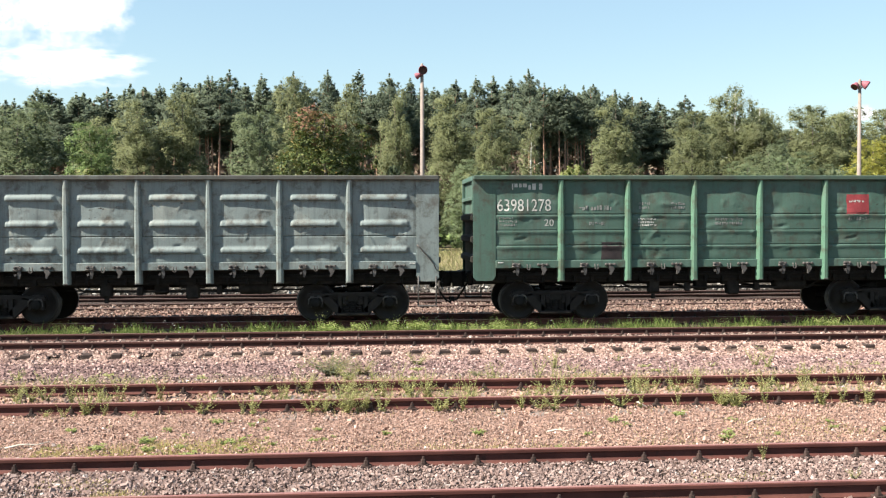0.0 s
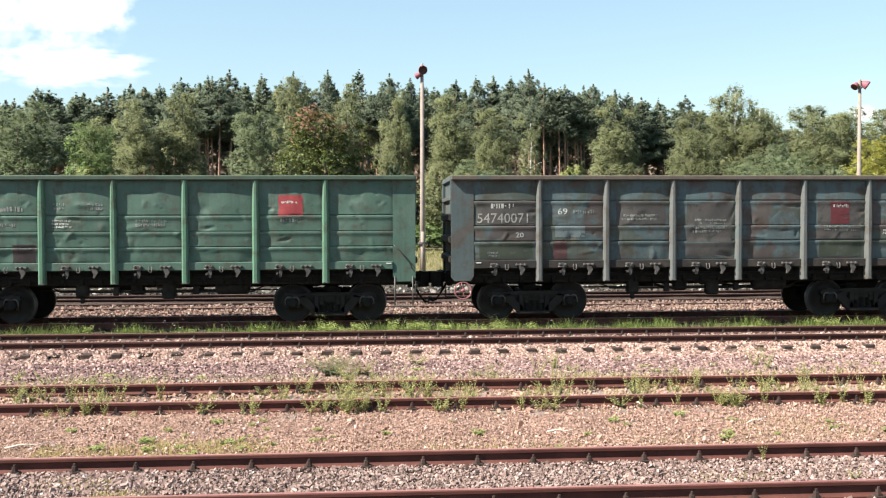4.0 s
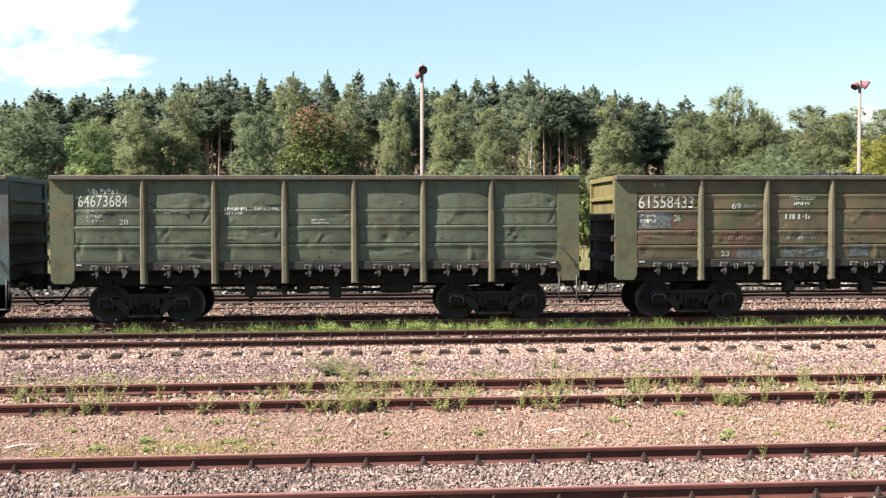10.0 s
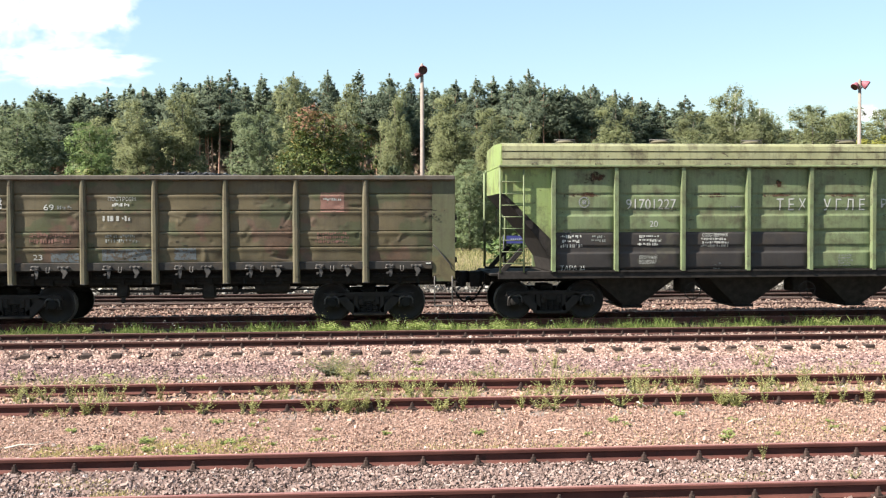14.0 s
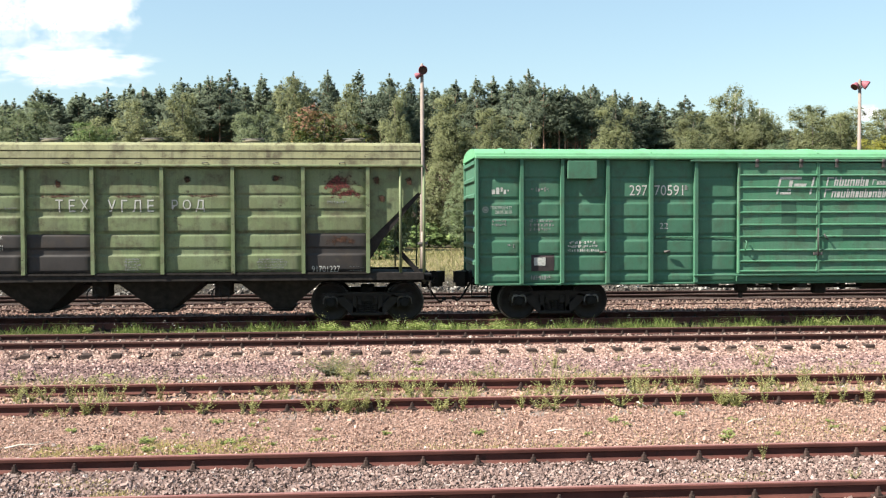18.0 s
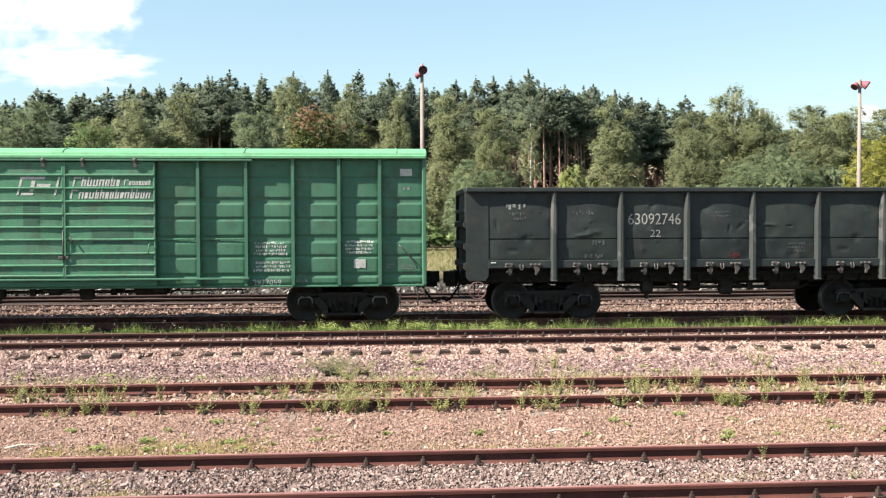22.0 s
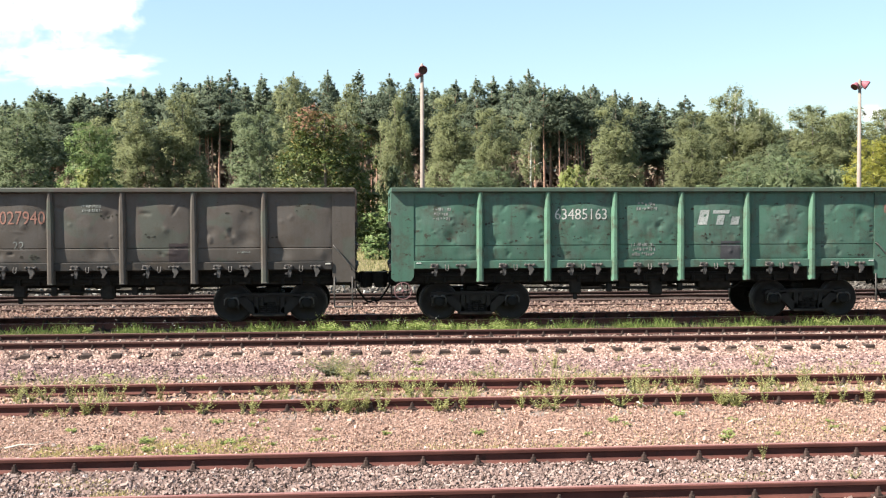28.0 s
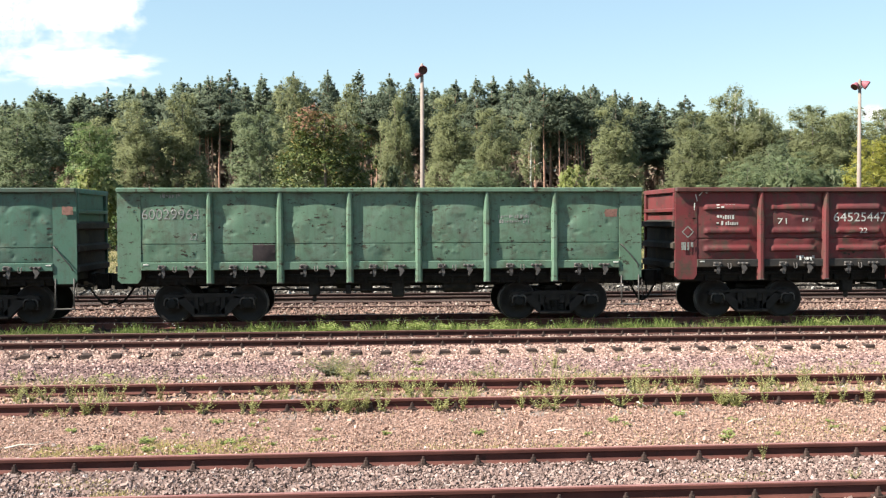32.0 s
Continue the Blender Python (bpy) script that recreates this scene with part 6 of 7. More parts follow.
number(wagons[6], "297", -4.82, -4.36, 3.14, 3.40, WHITE)
number(wagons[6], "70591", -4.18, -3.44, 3.14, 3.40, WHITE)
small_print(wagons[6], 1, -3.41, -3.30, 3.26, 3.40, FAINT, 128)
number(wagons[6], "22", -4.05, -3.83, 2.30, 2.45, WHITE)
emblem(wagons[6], -1.09, -0.06, 3.16, 3.60, WHITE)
wordmark(wagons[6], 0.16, 2.07, 3.08, 3.60, WHITE, 5)
patch(wagons[6], 0.67, 1.64, 1.99, 2.32, GREYGREEN)
patch(wagons[6], -0.94, -0.55, 2.37, 3.00, GREYGREEN)
small_print(wagons[6], 4, 4.48, 5.38, 1.66, 2.02, WHITE, 134)
small_print(wagons[6], 3, 4.48, 5.45, 1.26, 1.54, WHITE, 135)
small_print(wagons[6], 4, 6.72, 7.50, 1.69, 2.04, WHITE, 136)
patch(wagons[6], 6.94, 7.23, 1.36, 1.58, WHITE)
number(wagons[6], "2977059", 4.48, 5.16, 0.95, 1.09, WHITE)
small_print(wagons[6], 1, 5.52, 5.82, 0.96, 1.09, FAINT, 139)
patch(wagons[6], 8.09, 8.38, 3.63, 3.80, WHITE)
small_print(wagons[6], 1, 8.15, 8.37, 3.27, 3.37, FAINT, 141)
small_print(wagons[6], 2, 8.09, 8.43, 1.30, 1.43, FAINT, 142)
small_print(wagons[6], 2, 7.73, 7.94, 1.32, 1.47, FAINT, 143)

for x, z, turn in ((-5.72, 3.25, 40), (-5.80, 3.20, -50), (-5.93, 3.08, 75), (-5.98, 2.86, 95)):
    part("tape", Shape().box(-0.09, 0.09, -0.006, 0.0, -0.012, 0.012, 0.003), WHITE, wagons[11], "torn white tape tied to the corner", m=shift(x, PANEL_Y - 0.045, z) @ Matrix.Rotation(radians(turn), 4, "Y"))

# ---------------------------------------------------------------- trees


def leaf_cloud(rng, centres, sizes, per, leaf, droop=0.3, flat=1.0):
    """Leaves as small pointed slips scattered in tufts; their shading normals follow the tuft and the crown."""
    n = len(centres) * per
    mid = np.array(centres)
    c = np.repeat(mid, per, 0)
    r = np.repeat(np.array(sizes), per)
    d = rng.normal(size=(n, 3))
    d /= np.linalg.norm(d, axis=1)[:, None]
    rad = r * np.minimum(np.abs(rng.normal(size=n)) * 0.68, 1.25)
    p = c + d * rad[:, None] * np.array([1, 1, flat])
    turn = np.repeat(rng.normal(scale=0.45, size=(len(centres), 3)), per, 0)
    out = 0.3 * d + rng.normal(scale=0.33, size=(n, 3)) + turn
    out[:, 2] += droop
    out /= np.linalg.norm(out, axis=1)[:, None]
    a = np.cross(out, rng.normal(size=(n, 3)))
    a /= np.linalg.norm(a, axis=1)[:, None] + 1e-9
    b = np.cross(out, a)
    s = leaf * (0.6 + 0.8 * rng.random(n))[:, None]
    v = np.stack([p - a * s - b * s * 0.6, p - a * s * 0.8 + b * s * 0.6, p + a * s], 1).reshape(-1, 3)
    away = p - np.array([0, 0, mid[:, 2].mean()])
    away *= np.array([1, 1, 0.35])
    away /= np.linalg.norm(away, axis=1)[:, None] + 1e-9
    soft = 0.45 * d + 0.8 * away + 0.75 * turn + rng.normal(scale=0.18, size=(n, 3)) + np.array([-0.1, 0, 0.85])
    soft /= np.linalg.norm(soft, axis=1)[:, None] + 1e-9
    tri = v.reshape(-1, 3, 3)
    under = (np.cross(tri[:, 1] - tri[:, 0], tri[:, 2] - tri[:, 0]) * soft).sum(1) < 0
    f = np.arange(n * 3).reshape(-1, 3)
    f[under] = f[under][:, ::-1]
    return v, f, np.repeat(soft, 3, 0)


def leafy(me, normals):
    me.normals_split_custom_set_from_vertices(normals.tolist())
    return me


def tufts(rng, lobes, n, size, stretch=1.0, inside=0.12):
    """Tuft centres over the outside of overlapping lobes (x, y, z, radius), and a few within."""
    lob = np.array(lobes)
    weight = lob[:, 3] ** 2 / (lob[:, 3] ** 2).sum()
    cs, rs = [], []
    while len(cs) < n:
        k = rng.choice(len(lob), p=weight)
        d = rng.normal(size=3)
        d /= np.linalg.norm(d)
        deep = rng.random() < inside
        p = lob[k, :3] + d * lob[k, 3] * (rng.uniform(0.3, 0.8) if deep else rng.uniform(0.94, 1.06) + 0.22 * noise.noise(d * 2.2 + k * 3.1)) * (1, 1, stretch)
        gap = np.linalg.norm((lob[:, :3] - p) / (1, 1, stretch), axis=1) / lob[:, 3]
        if deep or gap.min() > 0.80:
            cs.append(p)
            rs.append(size * rng.uniform(0.6, 1.4))
    return cs, rs


def trunk_shape(rng, height, r0, limbs, lean=0.02, start=0.35, spread=0.13):
    s = Shape()
    pts = [(lean * height * (k / 6) ** 2 + rng.normal() * 0.05, rng.normal() * 0.05, height * k / 6) for k in range(7)]
    s.tube(pts, [r0 * (1 - 0.88 * k / 6) for k in range(7)], 8)
    tips = []
    for i in range(limbs):
        t = start + (0.95 - start) * (i + 0.5) / limbs
        a = i * 2.4 + rng.normal() * 0.3
        base = Vector((lean * height * t * t, 0, height * t))
        reach = height * spread * (1.15 - t) + 0.2
        tip = base + Vector((math.cos(a) * reach, math.sin(a) * reach, reach * 0.55))
        s.tube([base, (base + tip) / 2 + Vector((0, 0, 0.1)), tip], [r0 * 0.32 * (1 - 0.6 * t), r0 * 0.2 * (1 - 0.6 * t), 0.02], 5)
        tips.append(tip)
    return s.mesh("trunk"), tips


def pine_proto(seed, height=24.0, boughs=64, per=18, leaf=0.088, size=0.27, start=0.46):
    """A pine: bare trunk, then upswept boughs of uneven length that carry plumes of needles, and a lumpy head."""
    rng = np.random.default_rng(seed)
    trunk, tips = trunk_shape(rng, height * 0.97, 0.19, 9, rng.normal() * 0.012, start + 0.02, 0.09)
    low, blunt, spin, peak = start + 0.10 * rng.random(), rng.uniform(0.9, 1.4), rng.random() * 50, rng.uniform(1.3, 2.1)
    cs, rs = [], []
    for i in range(boughs):
        k = ((i + rng.random()) / boughs) ** 0.95
        a = i * 2.4 + rng.normal() * 0.5
        full = 2.75 * (1 - k ** peak) ** blunt * min(1, 0.65 + 1.4 * k) + 0.45
        reach = full * (0.86 + 0.70 * noise.noise((math.cos(a) * 0.9 + spin, math.sin(a) * 0.9, k * 4.0)) + rng.uniform(-0.22, 0.22))
        rise = rng.uniform(0.15, 0.55) + 0.5 * k
        z = height * (low + (0.955 - low) * k)
        for j in range(5 + int(reach * 8.0)):
            q = reach * (1 - 0.72 * rng.random() ** 1.5)
            side = rng.normal() * 0.20 * reach
            cs.append((q * math.cos(a) - side * math.sin(a), q * math.sin(a) + side * math.cos(a), z + rise * q * q / max(reach, 0.5) * 0.55 + rng.normal() * 0.16 + 0.12 * q))
            rs.append(size * rng.uniform(0.6, 1.3) * (1 - 0.35 * k))
    for i in range(22):
        q = rng.random()
        cs.append((rng.normal() * 0.38 * (1 - q) ** 1.3 + 0.03, rng.normal() * 0.38 * (1 - q) ** 1.3, height * 0.905 + height * 0.092 * q))
        rs.append(size * (0.72 - 0.46 * q))
    v, f, soft = leaf_cloud(rng, cs, rs, per, leaf, 0.5, 0.85)
    v[:, 2] = np.minimum(v[:, 2], height * 1.01)
    return trunk, leafy(bulk("crown", v, f, True), soft)


def broad_proto(seed, height, width, low, leaf=0.12, count=13, n=330, per=42, size=0.45, trunk_r=0.16, limb=14, taper=0.4, hang=False):
    """A broad-leaved tree: overlapping lobes with leaf tufts over them, so that light and shade break the crown up."""
    rng = np.random.default_rng(seed)
    trunk, tips = trunk_shape(rng, height * 0.93, trunk_r, limb, rng.normal() * 0.01, max(0.2, low + 0.05))
    lobes = []
    for i in range(count):
        t = (i + 0.8 * rng.random()) / count
        wide = width / 2 * (1 - taper * t ** 1.5) * min(1, 0.75 + t)
        r = wide * rng.uniform(0.42, 0.66) * (1 - 0.25 * t)
        a = i * 2.4 + rng.normal() * 0.4
        q = max(0.0, wide - r) * rng.uniform(0.55, 1.15)
        lobes.append((q * math.cos(a), q * math.sin(a), height * (low + (1.0 - low) * t) - r * 0.5 * t + r * 0.4 * (1 - t), r))
    cs, rs = tufts(rng, lobes, n, size, 1.15)
    v, f, soft = leaf_cloud(rng, cs, rs, per, leaf, 0.35, 1.7 if hang else 0.95)
    v[:, 2] = np.clip(v[:, 2], 0.05, height * 1.01)
    return trunk, leafy(bulk("crown", v, f, True), soft)


PINEBARK = surface("pine_bark", (0.2550, 0.1504, 0.1080), (0.3740, 0.2240, 0.1620), 2.0, 0.9, 0.0, 12, 0.5, 0.02, (0.1700, 0.0960, 0.0675), 0.58)
BIRCHBARK = surface("birch_bark", (0.50, 0.47, 0.42), (0.66, 0.63, 0.58), 1.5, 0.85, 0.0, 10, 0.3, 0.01, (0.06, 0.05, 0.045), 0.60, (1, 1, 3))
DARKBARK = surface("grey_bark", (0.09, 0.075, 0.06), (0.14, 0.12, 0.10), 2.0, 0.9, 0.0, 12, 0.5, 0.02)
NEEDLES = island("pine_needles", [(0.0, (0.137, 0.170, 0.116)), (0.5, (0.159, 0.193, 0.134)), (1.0, (0.177, 0.213, 0.148))], 0.6, 0, 0.6, 0.3, 0.8)
DEADWOOD = island("dead_twigs", [(0.0, (0.1427, 0.1009, 0.0795)), (0.6, (0.2017, 0.1468, 0.1148)), (1.0, (0.2378, 0.2181, 0.1443))], 0.8, 0, 0.3)
BIRCHLEAF = island("birch_leaves", [(0.0, (0.188, 0.206, 0.108)), (0.5, (0.212, 0.232, 0.122)), (1.0, (0.238, 0.254, 0.136))], 0.55, 0, 0.6, 0.3, 0.75)
WILLOWLEAF = island("willow_leaves", [(0.0, (0.138, 0.172, 0.094)), (0.5, (0.160, 0.194, 0.108)), (1.0, (0.182, 0.214, 0.120))], 0.5, 0, 0.55, 0.3, 0.75)
MAPLELEAF = island("maple_leaves", [(0.0, (0.0431, 0.0673, 0.0199)), (0.7, (0.0798, 0.1032, 0.0331)), (0.95, (0.1586, 0.1582, 0.0464)), (1.0, (0.1985, 0.1269, 0.0431))], 0.5, 0, 0.25, 0.35, 0.65, ((0.2677, 0.1190, 0.0927), 0.585, 0.72))
SHRUBLEAF = island("shrub_leaves", [(0.0, (0.072, 0.120, 0.040)), (0.5, (0.124, 0.180, 0.064)), (1.0, (0.192, 0.240, 0.096))], 0.5, 0, 0.3, 0.4, 0.7)
SPRINGLEAF = island("fresh_bush_leaves", [(0.0, (0.1496, 0.1968, 0.1026)), (0.5, (0.1840, 0.2295, 0.1235)), (1.0, (0.2192, 0.2569, 0.1501))], 0.5, 0, 0.55, 0.4, 0.75)
GOLDLEAF = island("sunlit_yellow_leaves", [(0.0, (0.20, 0.22, 0.045)), (0.5, (0.30, 0.30, 0.07)), (1.0, (0.40, 0.36, 0.10))], 0.5, 0, 0.5, 0.4, 0.75)
YELLOWLEAF = island("yellowing_leaves", [(0.0, (0.1294, 0.1604, 0.0448)), (0.5, (0.1798, 0.2014, 0.0725)), (1.0, (0.2344, 0.2379, 0.1081))], 0.5, 0, 0.5, 0.4, 0.75)


def tree(kind, label, category, group, protos, bark, leaves, rows, base_height, base_width, name, seed):
    """Rows: x, y, height and width of each tree."""
    rng = random.Random(seed)
    for i, (x, y, h, wd) in enumerate(rows):
        trunk, crown = protos[i % len(protos)]
        t = thing(name, label, category, group, shift(x, y, ground_z(y)) @ Matrix.Rotation(rng.uniform(0, math.tau), 4, "Z") @ Matrix.Diagonal((wd / base_width, wd / base_width, h / base_height, 1)))
        part("trunk", trunk, bark, t)
        part("crown", crown, leaves, t)


PINES = [pine_proto(300 + k) for k in range(8)]
INNER = [pine_proto(400 + k, 24.0, 40, 10, 0.20, 0.5, 0.5) for k in range(4)]
HIGH = [pine_proto(440 + k, 24.0, 42, 18, 0.088, 0.27, 0.62) for k in range(4)]
BIRCHES = [broad_proto(320 + k, 18.0, 6.4, 0.05, 0.072, 18, 950, 62, 0.38, 0.15, 14, 0.55, True) for k in range(5)]
WILLOWS = [broad_proto(340 + k, 15.0, 7.5, 0.02, 0.072, 16, 980, 62, 0.39, 0.20, 12, 0.4) for k in range(3)]
SPARSE = [broad_proto(350 + k, 15.0, 4.0, 0.48, 0.085, 8, 130, 44, 0.36, 0.20, 14, 0.3, True) for k in range(2)]
MAPLES = [broad_proto(360, 13.5, 8.6, 0.02, 0.085, 20, 1050, 52, 0.35, 0.22, 12, 0.35)]
SHRUBS = [broad_proto(370 + k, 4.0, 4.0, 0.0, 0.15, 7, 100, 26, 0.36, 0.06, 8, 0.3) for k in range(3)]

PINE_TOPS = [(-52.3, 21.1), (-46.6, 22.3), (-42.6, 21.7), (-38.5, 22.8), (-34.8, 23.0), (-30.7, 22.2), (-27.4, 23.9), (-23.7, 24.3), (-20.8, 25.4), (-18.4, 23.5), (-15.9, 24.6), (-11.3, 25.3), (-6.2, 25.3), (-1.6, 25.5),
             (3.0, 25.0), (6.0, 24.1), (9.8, 23.3), (12.4, 23.8), (15.8, 24.6), (18.4, 24.6), (24.0, 25.9), (27.5, 23.0), (31.0, 22.2), (34.0, 22.6), (36.6, 22.2), (41.9, 21.4), (44.1, 21.6), (47.7, 20.1)]


def forest():
    rng = random.Random(77)
    tree("pine", "tall dark green pine with a bare reddish trunk", "tree", "pines of the wood", PINES, PINEBARK, NEEDLES, [(x, 150 + rng.uniform(-2, 2), h, 6.0 + rng.uniform(-1.0, 1.4)) for x, h in PINE_TOPS], 24.0, 4.6, "pine", 1)
    between = []
    x = -62.0
    while x < 72:
        h = 23.0 - max(0, x - 22) * 0.10 - max(0, -30 - x) * 0.07 + rng.uniform(-2.4, 1.2)
        open_view = -25.8 < x < -20.3 or -1.5 < x < 5.3 or 24.4 < x < 33.0
        if not open_view:
            between.append((x, 147 + rng.uniform(-2, 3), h, 6.2 + rng.uniform(-0.8, 1.4)))
        x += rng.uniform(1.9, 3.5)
    tree("pine", "dark green pine with a dense irregular crown", "tree", "pines of the wood", PINES, PINEBARK, NEEDLES, between, 24.0, 4.6, "pine", 12)
    edge = [(x, 141 + rng.uniform(-2, 3), 21.5 + rng.uniform(-1.5, 2.0), 5.0 + rng.uniform(-0.8, 0.8)) for x in (-27.0, -26.0, -25.3, -24.6, -23.8, -23.2, -22.6, -22.0, -21.3, -20.8, -19.6, -1.2, -0.6, 0.2, 0.9, 1.6, 2.2, 2.9, 3.6, 4.2, 4.9, 22.8, 23.7, 24.6, 25.3, 26.0, 26.8, 27.6, 28.4, 29.2, 29.9, 30.5, 31.2, 32.0)]
    tree("pine", "slim pine with a high crown over a long bare reddish trunk", "tree", "pines of the wood", HIGH, PINEBARK, NEEDLES, edge, 24.0, 4.6, "pine", 14)
    inner = []
    for row, y in enumerate((173, 179)):
        x = -66 + row
        while x < 74:
            h = 23.4 - max(0, x - 26) * 0.10 - max(0, -30 - x) * 0.07 + rng.uniform(-1.8, 0.8)
            inner.append((x, y + rng.uniform(-2, 2), h * (1.10 + 0.03 * row), 5.6 + rng.uniform(-0.8, 0.8)))
            x += rng.uniform(2.3, 4.0)
    tree("pine", "dark green pine standing deep in the wood", "tree", "pines of the wood", INNER, PINEBARK, NEEDLES, inner, 24.0, 4.6, "pine", 2)
    tree("birch", "slender birch with pale drooping yellow-green foliage", "tree", "birches before the wood", BIRCHES, DARKBARK, BIRCHLEAF,
         [(-28.0, 122, 17.3, 8.0), (-23.0, 124, 18.5, 7.2), (-10.3, 128, 20.9, 7.6), (3.1, 122, 18.8, 5.6), (-3.3, 132, 20.8, 6.4), (9.9, 118, 17.6, 8.2), (13.9, 112, 15.3, 7.2), (-33.5, 126, 15.8, 6.5),
          (29.1, 116, 17.3, 7.2), (37.6, 114, 15.3, 7.4), (44.9, 122, 18.4, 8.4), (55.6, 124, 17.4, 9.5), (63.2, 128, 17.0, 9.0), (-46.0, 124, 15.5, 7.5), (50.0, 126, 17.2, 9.0), (70.0, 130, 17.5, 9.0),
          (41.4, 126, 14.6, 7.5), (47.4, 118, 14.6, 8.0), (60.0, 122, 17.0, 9.5), (66.5, 124, 17.0, 9.5), (53.0, 116, 15.6, 8.5), (57.5, 118, 15.6, 8.5), (49.5, 120, 14.6, 8.0)], 18.0, 5.0, "birch", 3)
    tree("willow", "broad grey-green willow with dense foliage", "tree", "willows before the wood", WILLOWS, DARKBARK, WILLOWLEAF, [(-38.4, 112, 15.8, 10.0), (-12.1, 110, 15.3, 7.9), (41.1, 100, 10.9, 6.4)], 15.0, 6.3, "willow", 4)
    tree("pine", "young round green pine before the wood", "tree", "", WILLOWS, DARKBARK, SHRUBLEAF, [(-29.5, 108, 13.4, 7.1)], 15.0, 6.3, "young_tree", 5)
    tree("birch", "sparse birch with a bare white trunk", "tree", "birches before the wood", SPARSE, BIRCHBARK, BIRCHLEAF, [(17.6, 108, 14.5, 3.7), (48.9, 122, 18.2, 3.8), (45.2, 121, 19.9, 5.6)], 15.0, 3.4, "birch", 6)
    tree("maple", "round maple with red autumn leaves on top", "tree", "", MAPLES, DARKBARK, MAPLELEAF, [(-4.1, 92, 13.3, 8.8)], 13.5, 6.6, "maple", 7)
    tree("tree", "yellow-green leafy tree by the lamp post", "tree", "", WILLOWS, DARKBARK, GOLDLEAF, [(43.9, 84, 10.1, 6.3)], 15.0, 6.0, "leafy_tree", 8)
    tree("shrub", "fresh green leafy bush before the wood", "bush", "bushes before the wood", WILLOWS, DARKBARK, SPRINGLEAF, [(9.2, 92, 8.4, 4.6), (11.8, 93, 7.8, 5.0), (36.0, 93, 8.4, 6.4), (39.6, 92, 9.2, 6.8), (43.2, 93, 8.0, 6.4), (47.2, 92, 7.6, 6.4), (33.0, 96, 6.2, 4.6)], 15.0, 6.3, "leafy_bush", 15)
    tree("shrub", "low sunlit lime-green bush in the field", "bush", "bushes before the wood", SHRUBS, DARKBARK, YELLOWLEAF, [(25.6, 66, 1.7, 3.6), (28.4, 68, 1.9, 4.2), (31.5, 66, 1.6, 3.8)], 4.0, 4.0, "leafy_bush", 16)
    tree("shrub", "low grey-green bush in the field", "bush", "bushes before the wood", SHRUBS, DARKBARK, SHRUBLEAF, [(8.6, 64, 1.7, 3.4), (-12.0, 70, 2.2, 4.0), (0.6, 72, 2.0, 3.2), (17.6, 70, 2.2, 3.6), (-20.5, 72, 2.4, 4.4)], 4.0, 4.0, "leafy_bush", 17)
    tree("shrub", "tall brown thicket of dead branches deep in the wood", "bush", "undergrowth of the wood", SHRUBS, DARKBARK, DEADWOOD, [(-76 + 3.4 * (k % 48), 166 + 20 * (k // 48) + rng.uniform(-1, 1), rng.uniform(14, 18) + 3 * (k // 48), rng.uniform(9, 12)) for k in range(96)], 4.0, 4.0, "undergrowth", 13)
    tree("shrub", "brown thicket of saplings and dead twigs between the pine trunks", "bush", "undergrowth of the wood", SHRUBS, DARKBARK, DEADWOOD, [(-30 + 2.6 * k, 151 + rng.uniform(-1, 1), rng.uniform(6, 10), rng.uniform(5, 7)) for k in range(28)], 4.0, 4.0, "undergrowth", 18)
    low = []
    for y0, y1, h0, h1 in ((98, 106, 2.6, 4.4), (112, 122, 3.5, 6.0), (138, 142, 3.0, 6.0)):
        x = -62.0
        while x < 78:
            low.append((x, rng.uniform(y0, y1), rng.uniform(h0, h1), rng.uniform(4.5, 7.0)))
            x += rng.uniform(3.6, 6.5)
    tree("shrub", "dense green shrub along the wood's edge", "bush", "shrubs of the wood's edge", SHRUBS, DARKBARK, SHRUBLEAF, low, 4.0, 4.0, "shrub", 9)
    tree("shrub", "yellow-green shrub along the wood's edge", "bush", "shrubs of the wood's edge", SHRUBS, DARKBARK, YELLOWLEAF, [(-26.9, 98, 7.8, 6.0), (19.7, 94, 8.7, 6.2), (52.0, 92, 8.0, 6.0)], 4.0, 4.0, "shrub", 10)
    tree("shrub", "pale green shrub along the wood's edge", "bush", "shrubs of the wood's edge", SHRUBS, DARKBARK, WILLOWLEAF, [(2.4, 92, 7.8, 3.8), (38.0, 90, 7.4, 5.0), (45.0, 92, 8.4, 6.0)], 4.0, 4.0, "shrub", 11)


forest()

# ---------------------------------------------------------------- yard lamps


def yard_lamp(x, y, height, heads):
    """heads: sideways offset, height offset, turn, downward tilt, size."""
    t = thing("yard_lamp", "tall weathered yard lamp post with two red floodlight heads", "lamp post", "yard lamps", shift(x, y, ground_z(y)))
    part("pole", Shape().tube([(0, 0, 0), (0, 0, height * 0.3), (0, 0, height)], [0.17, 0.14, 0.09], 10), POLE, t)
    part("foot", Shape().tube([(0.0, -0.16, -0.1), (0.0, -0.16, 2.2)], 0.10, 8), POLE, t, "concrete stub that holds the pole")
    part("band", Shape().lathe([(0.20, 1.5), (0.28, 1.5), (0.28, 1.62), (0.20, 1.62)], "z", 10, False, (0, -0.08, 0)), STEEL, t)
    part("top_cap", Shape().lathe([(0.10, height), (0.10, height + 0.30), (0.06, height + 0.42), (0.0, height + 0.44)], "z", 10), POLE, t)
    for dx, dz, turn, tilt, size in heads:
        part("arm", Shape().tube([(0, 0, height - 0.2), (dx * 0.5, 0, height + dz * 0.5 - 0.1), (dx, 0.02, height + dz)], 0.035, 6), LAMPRED, t)
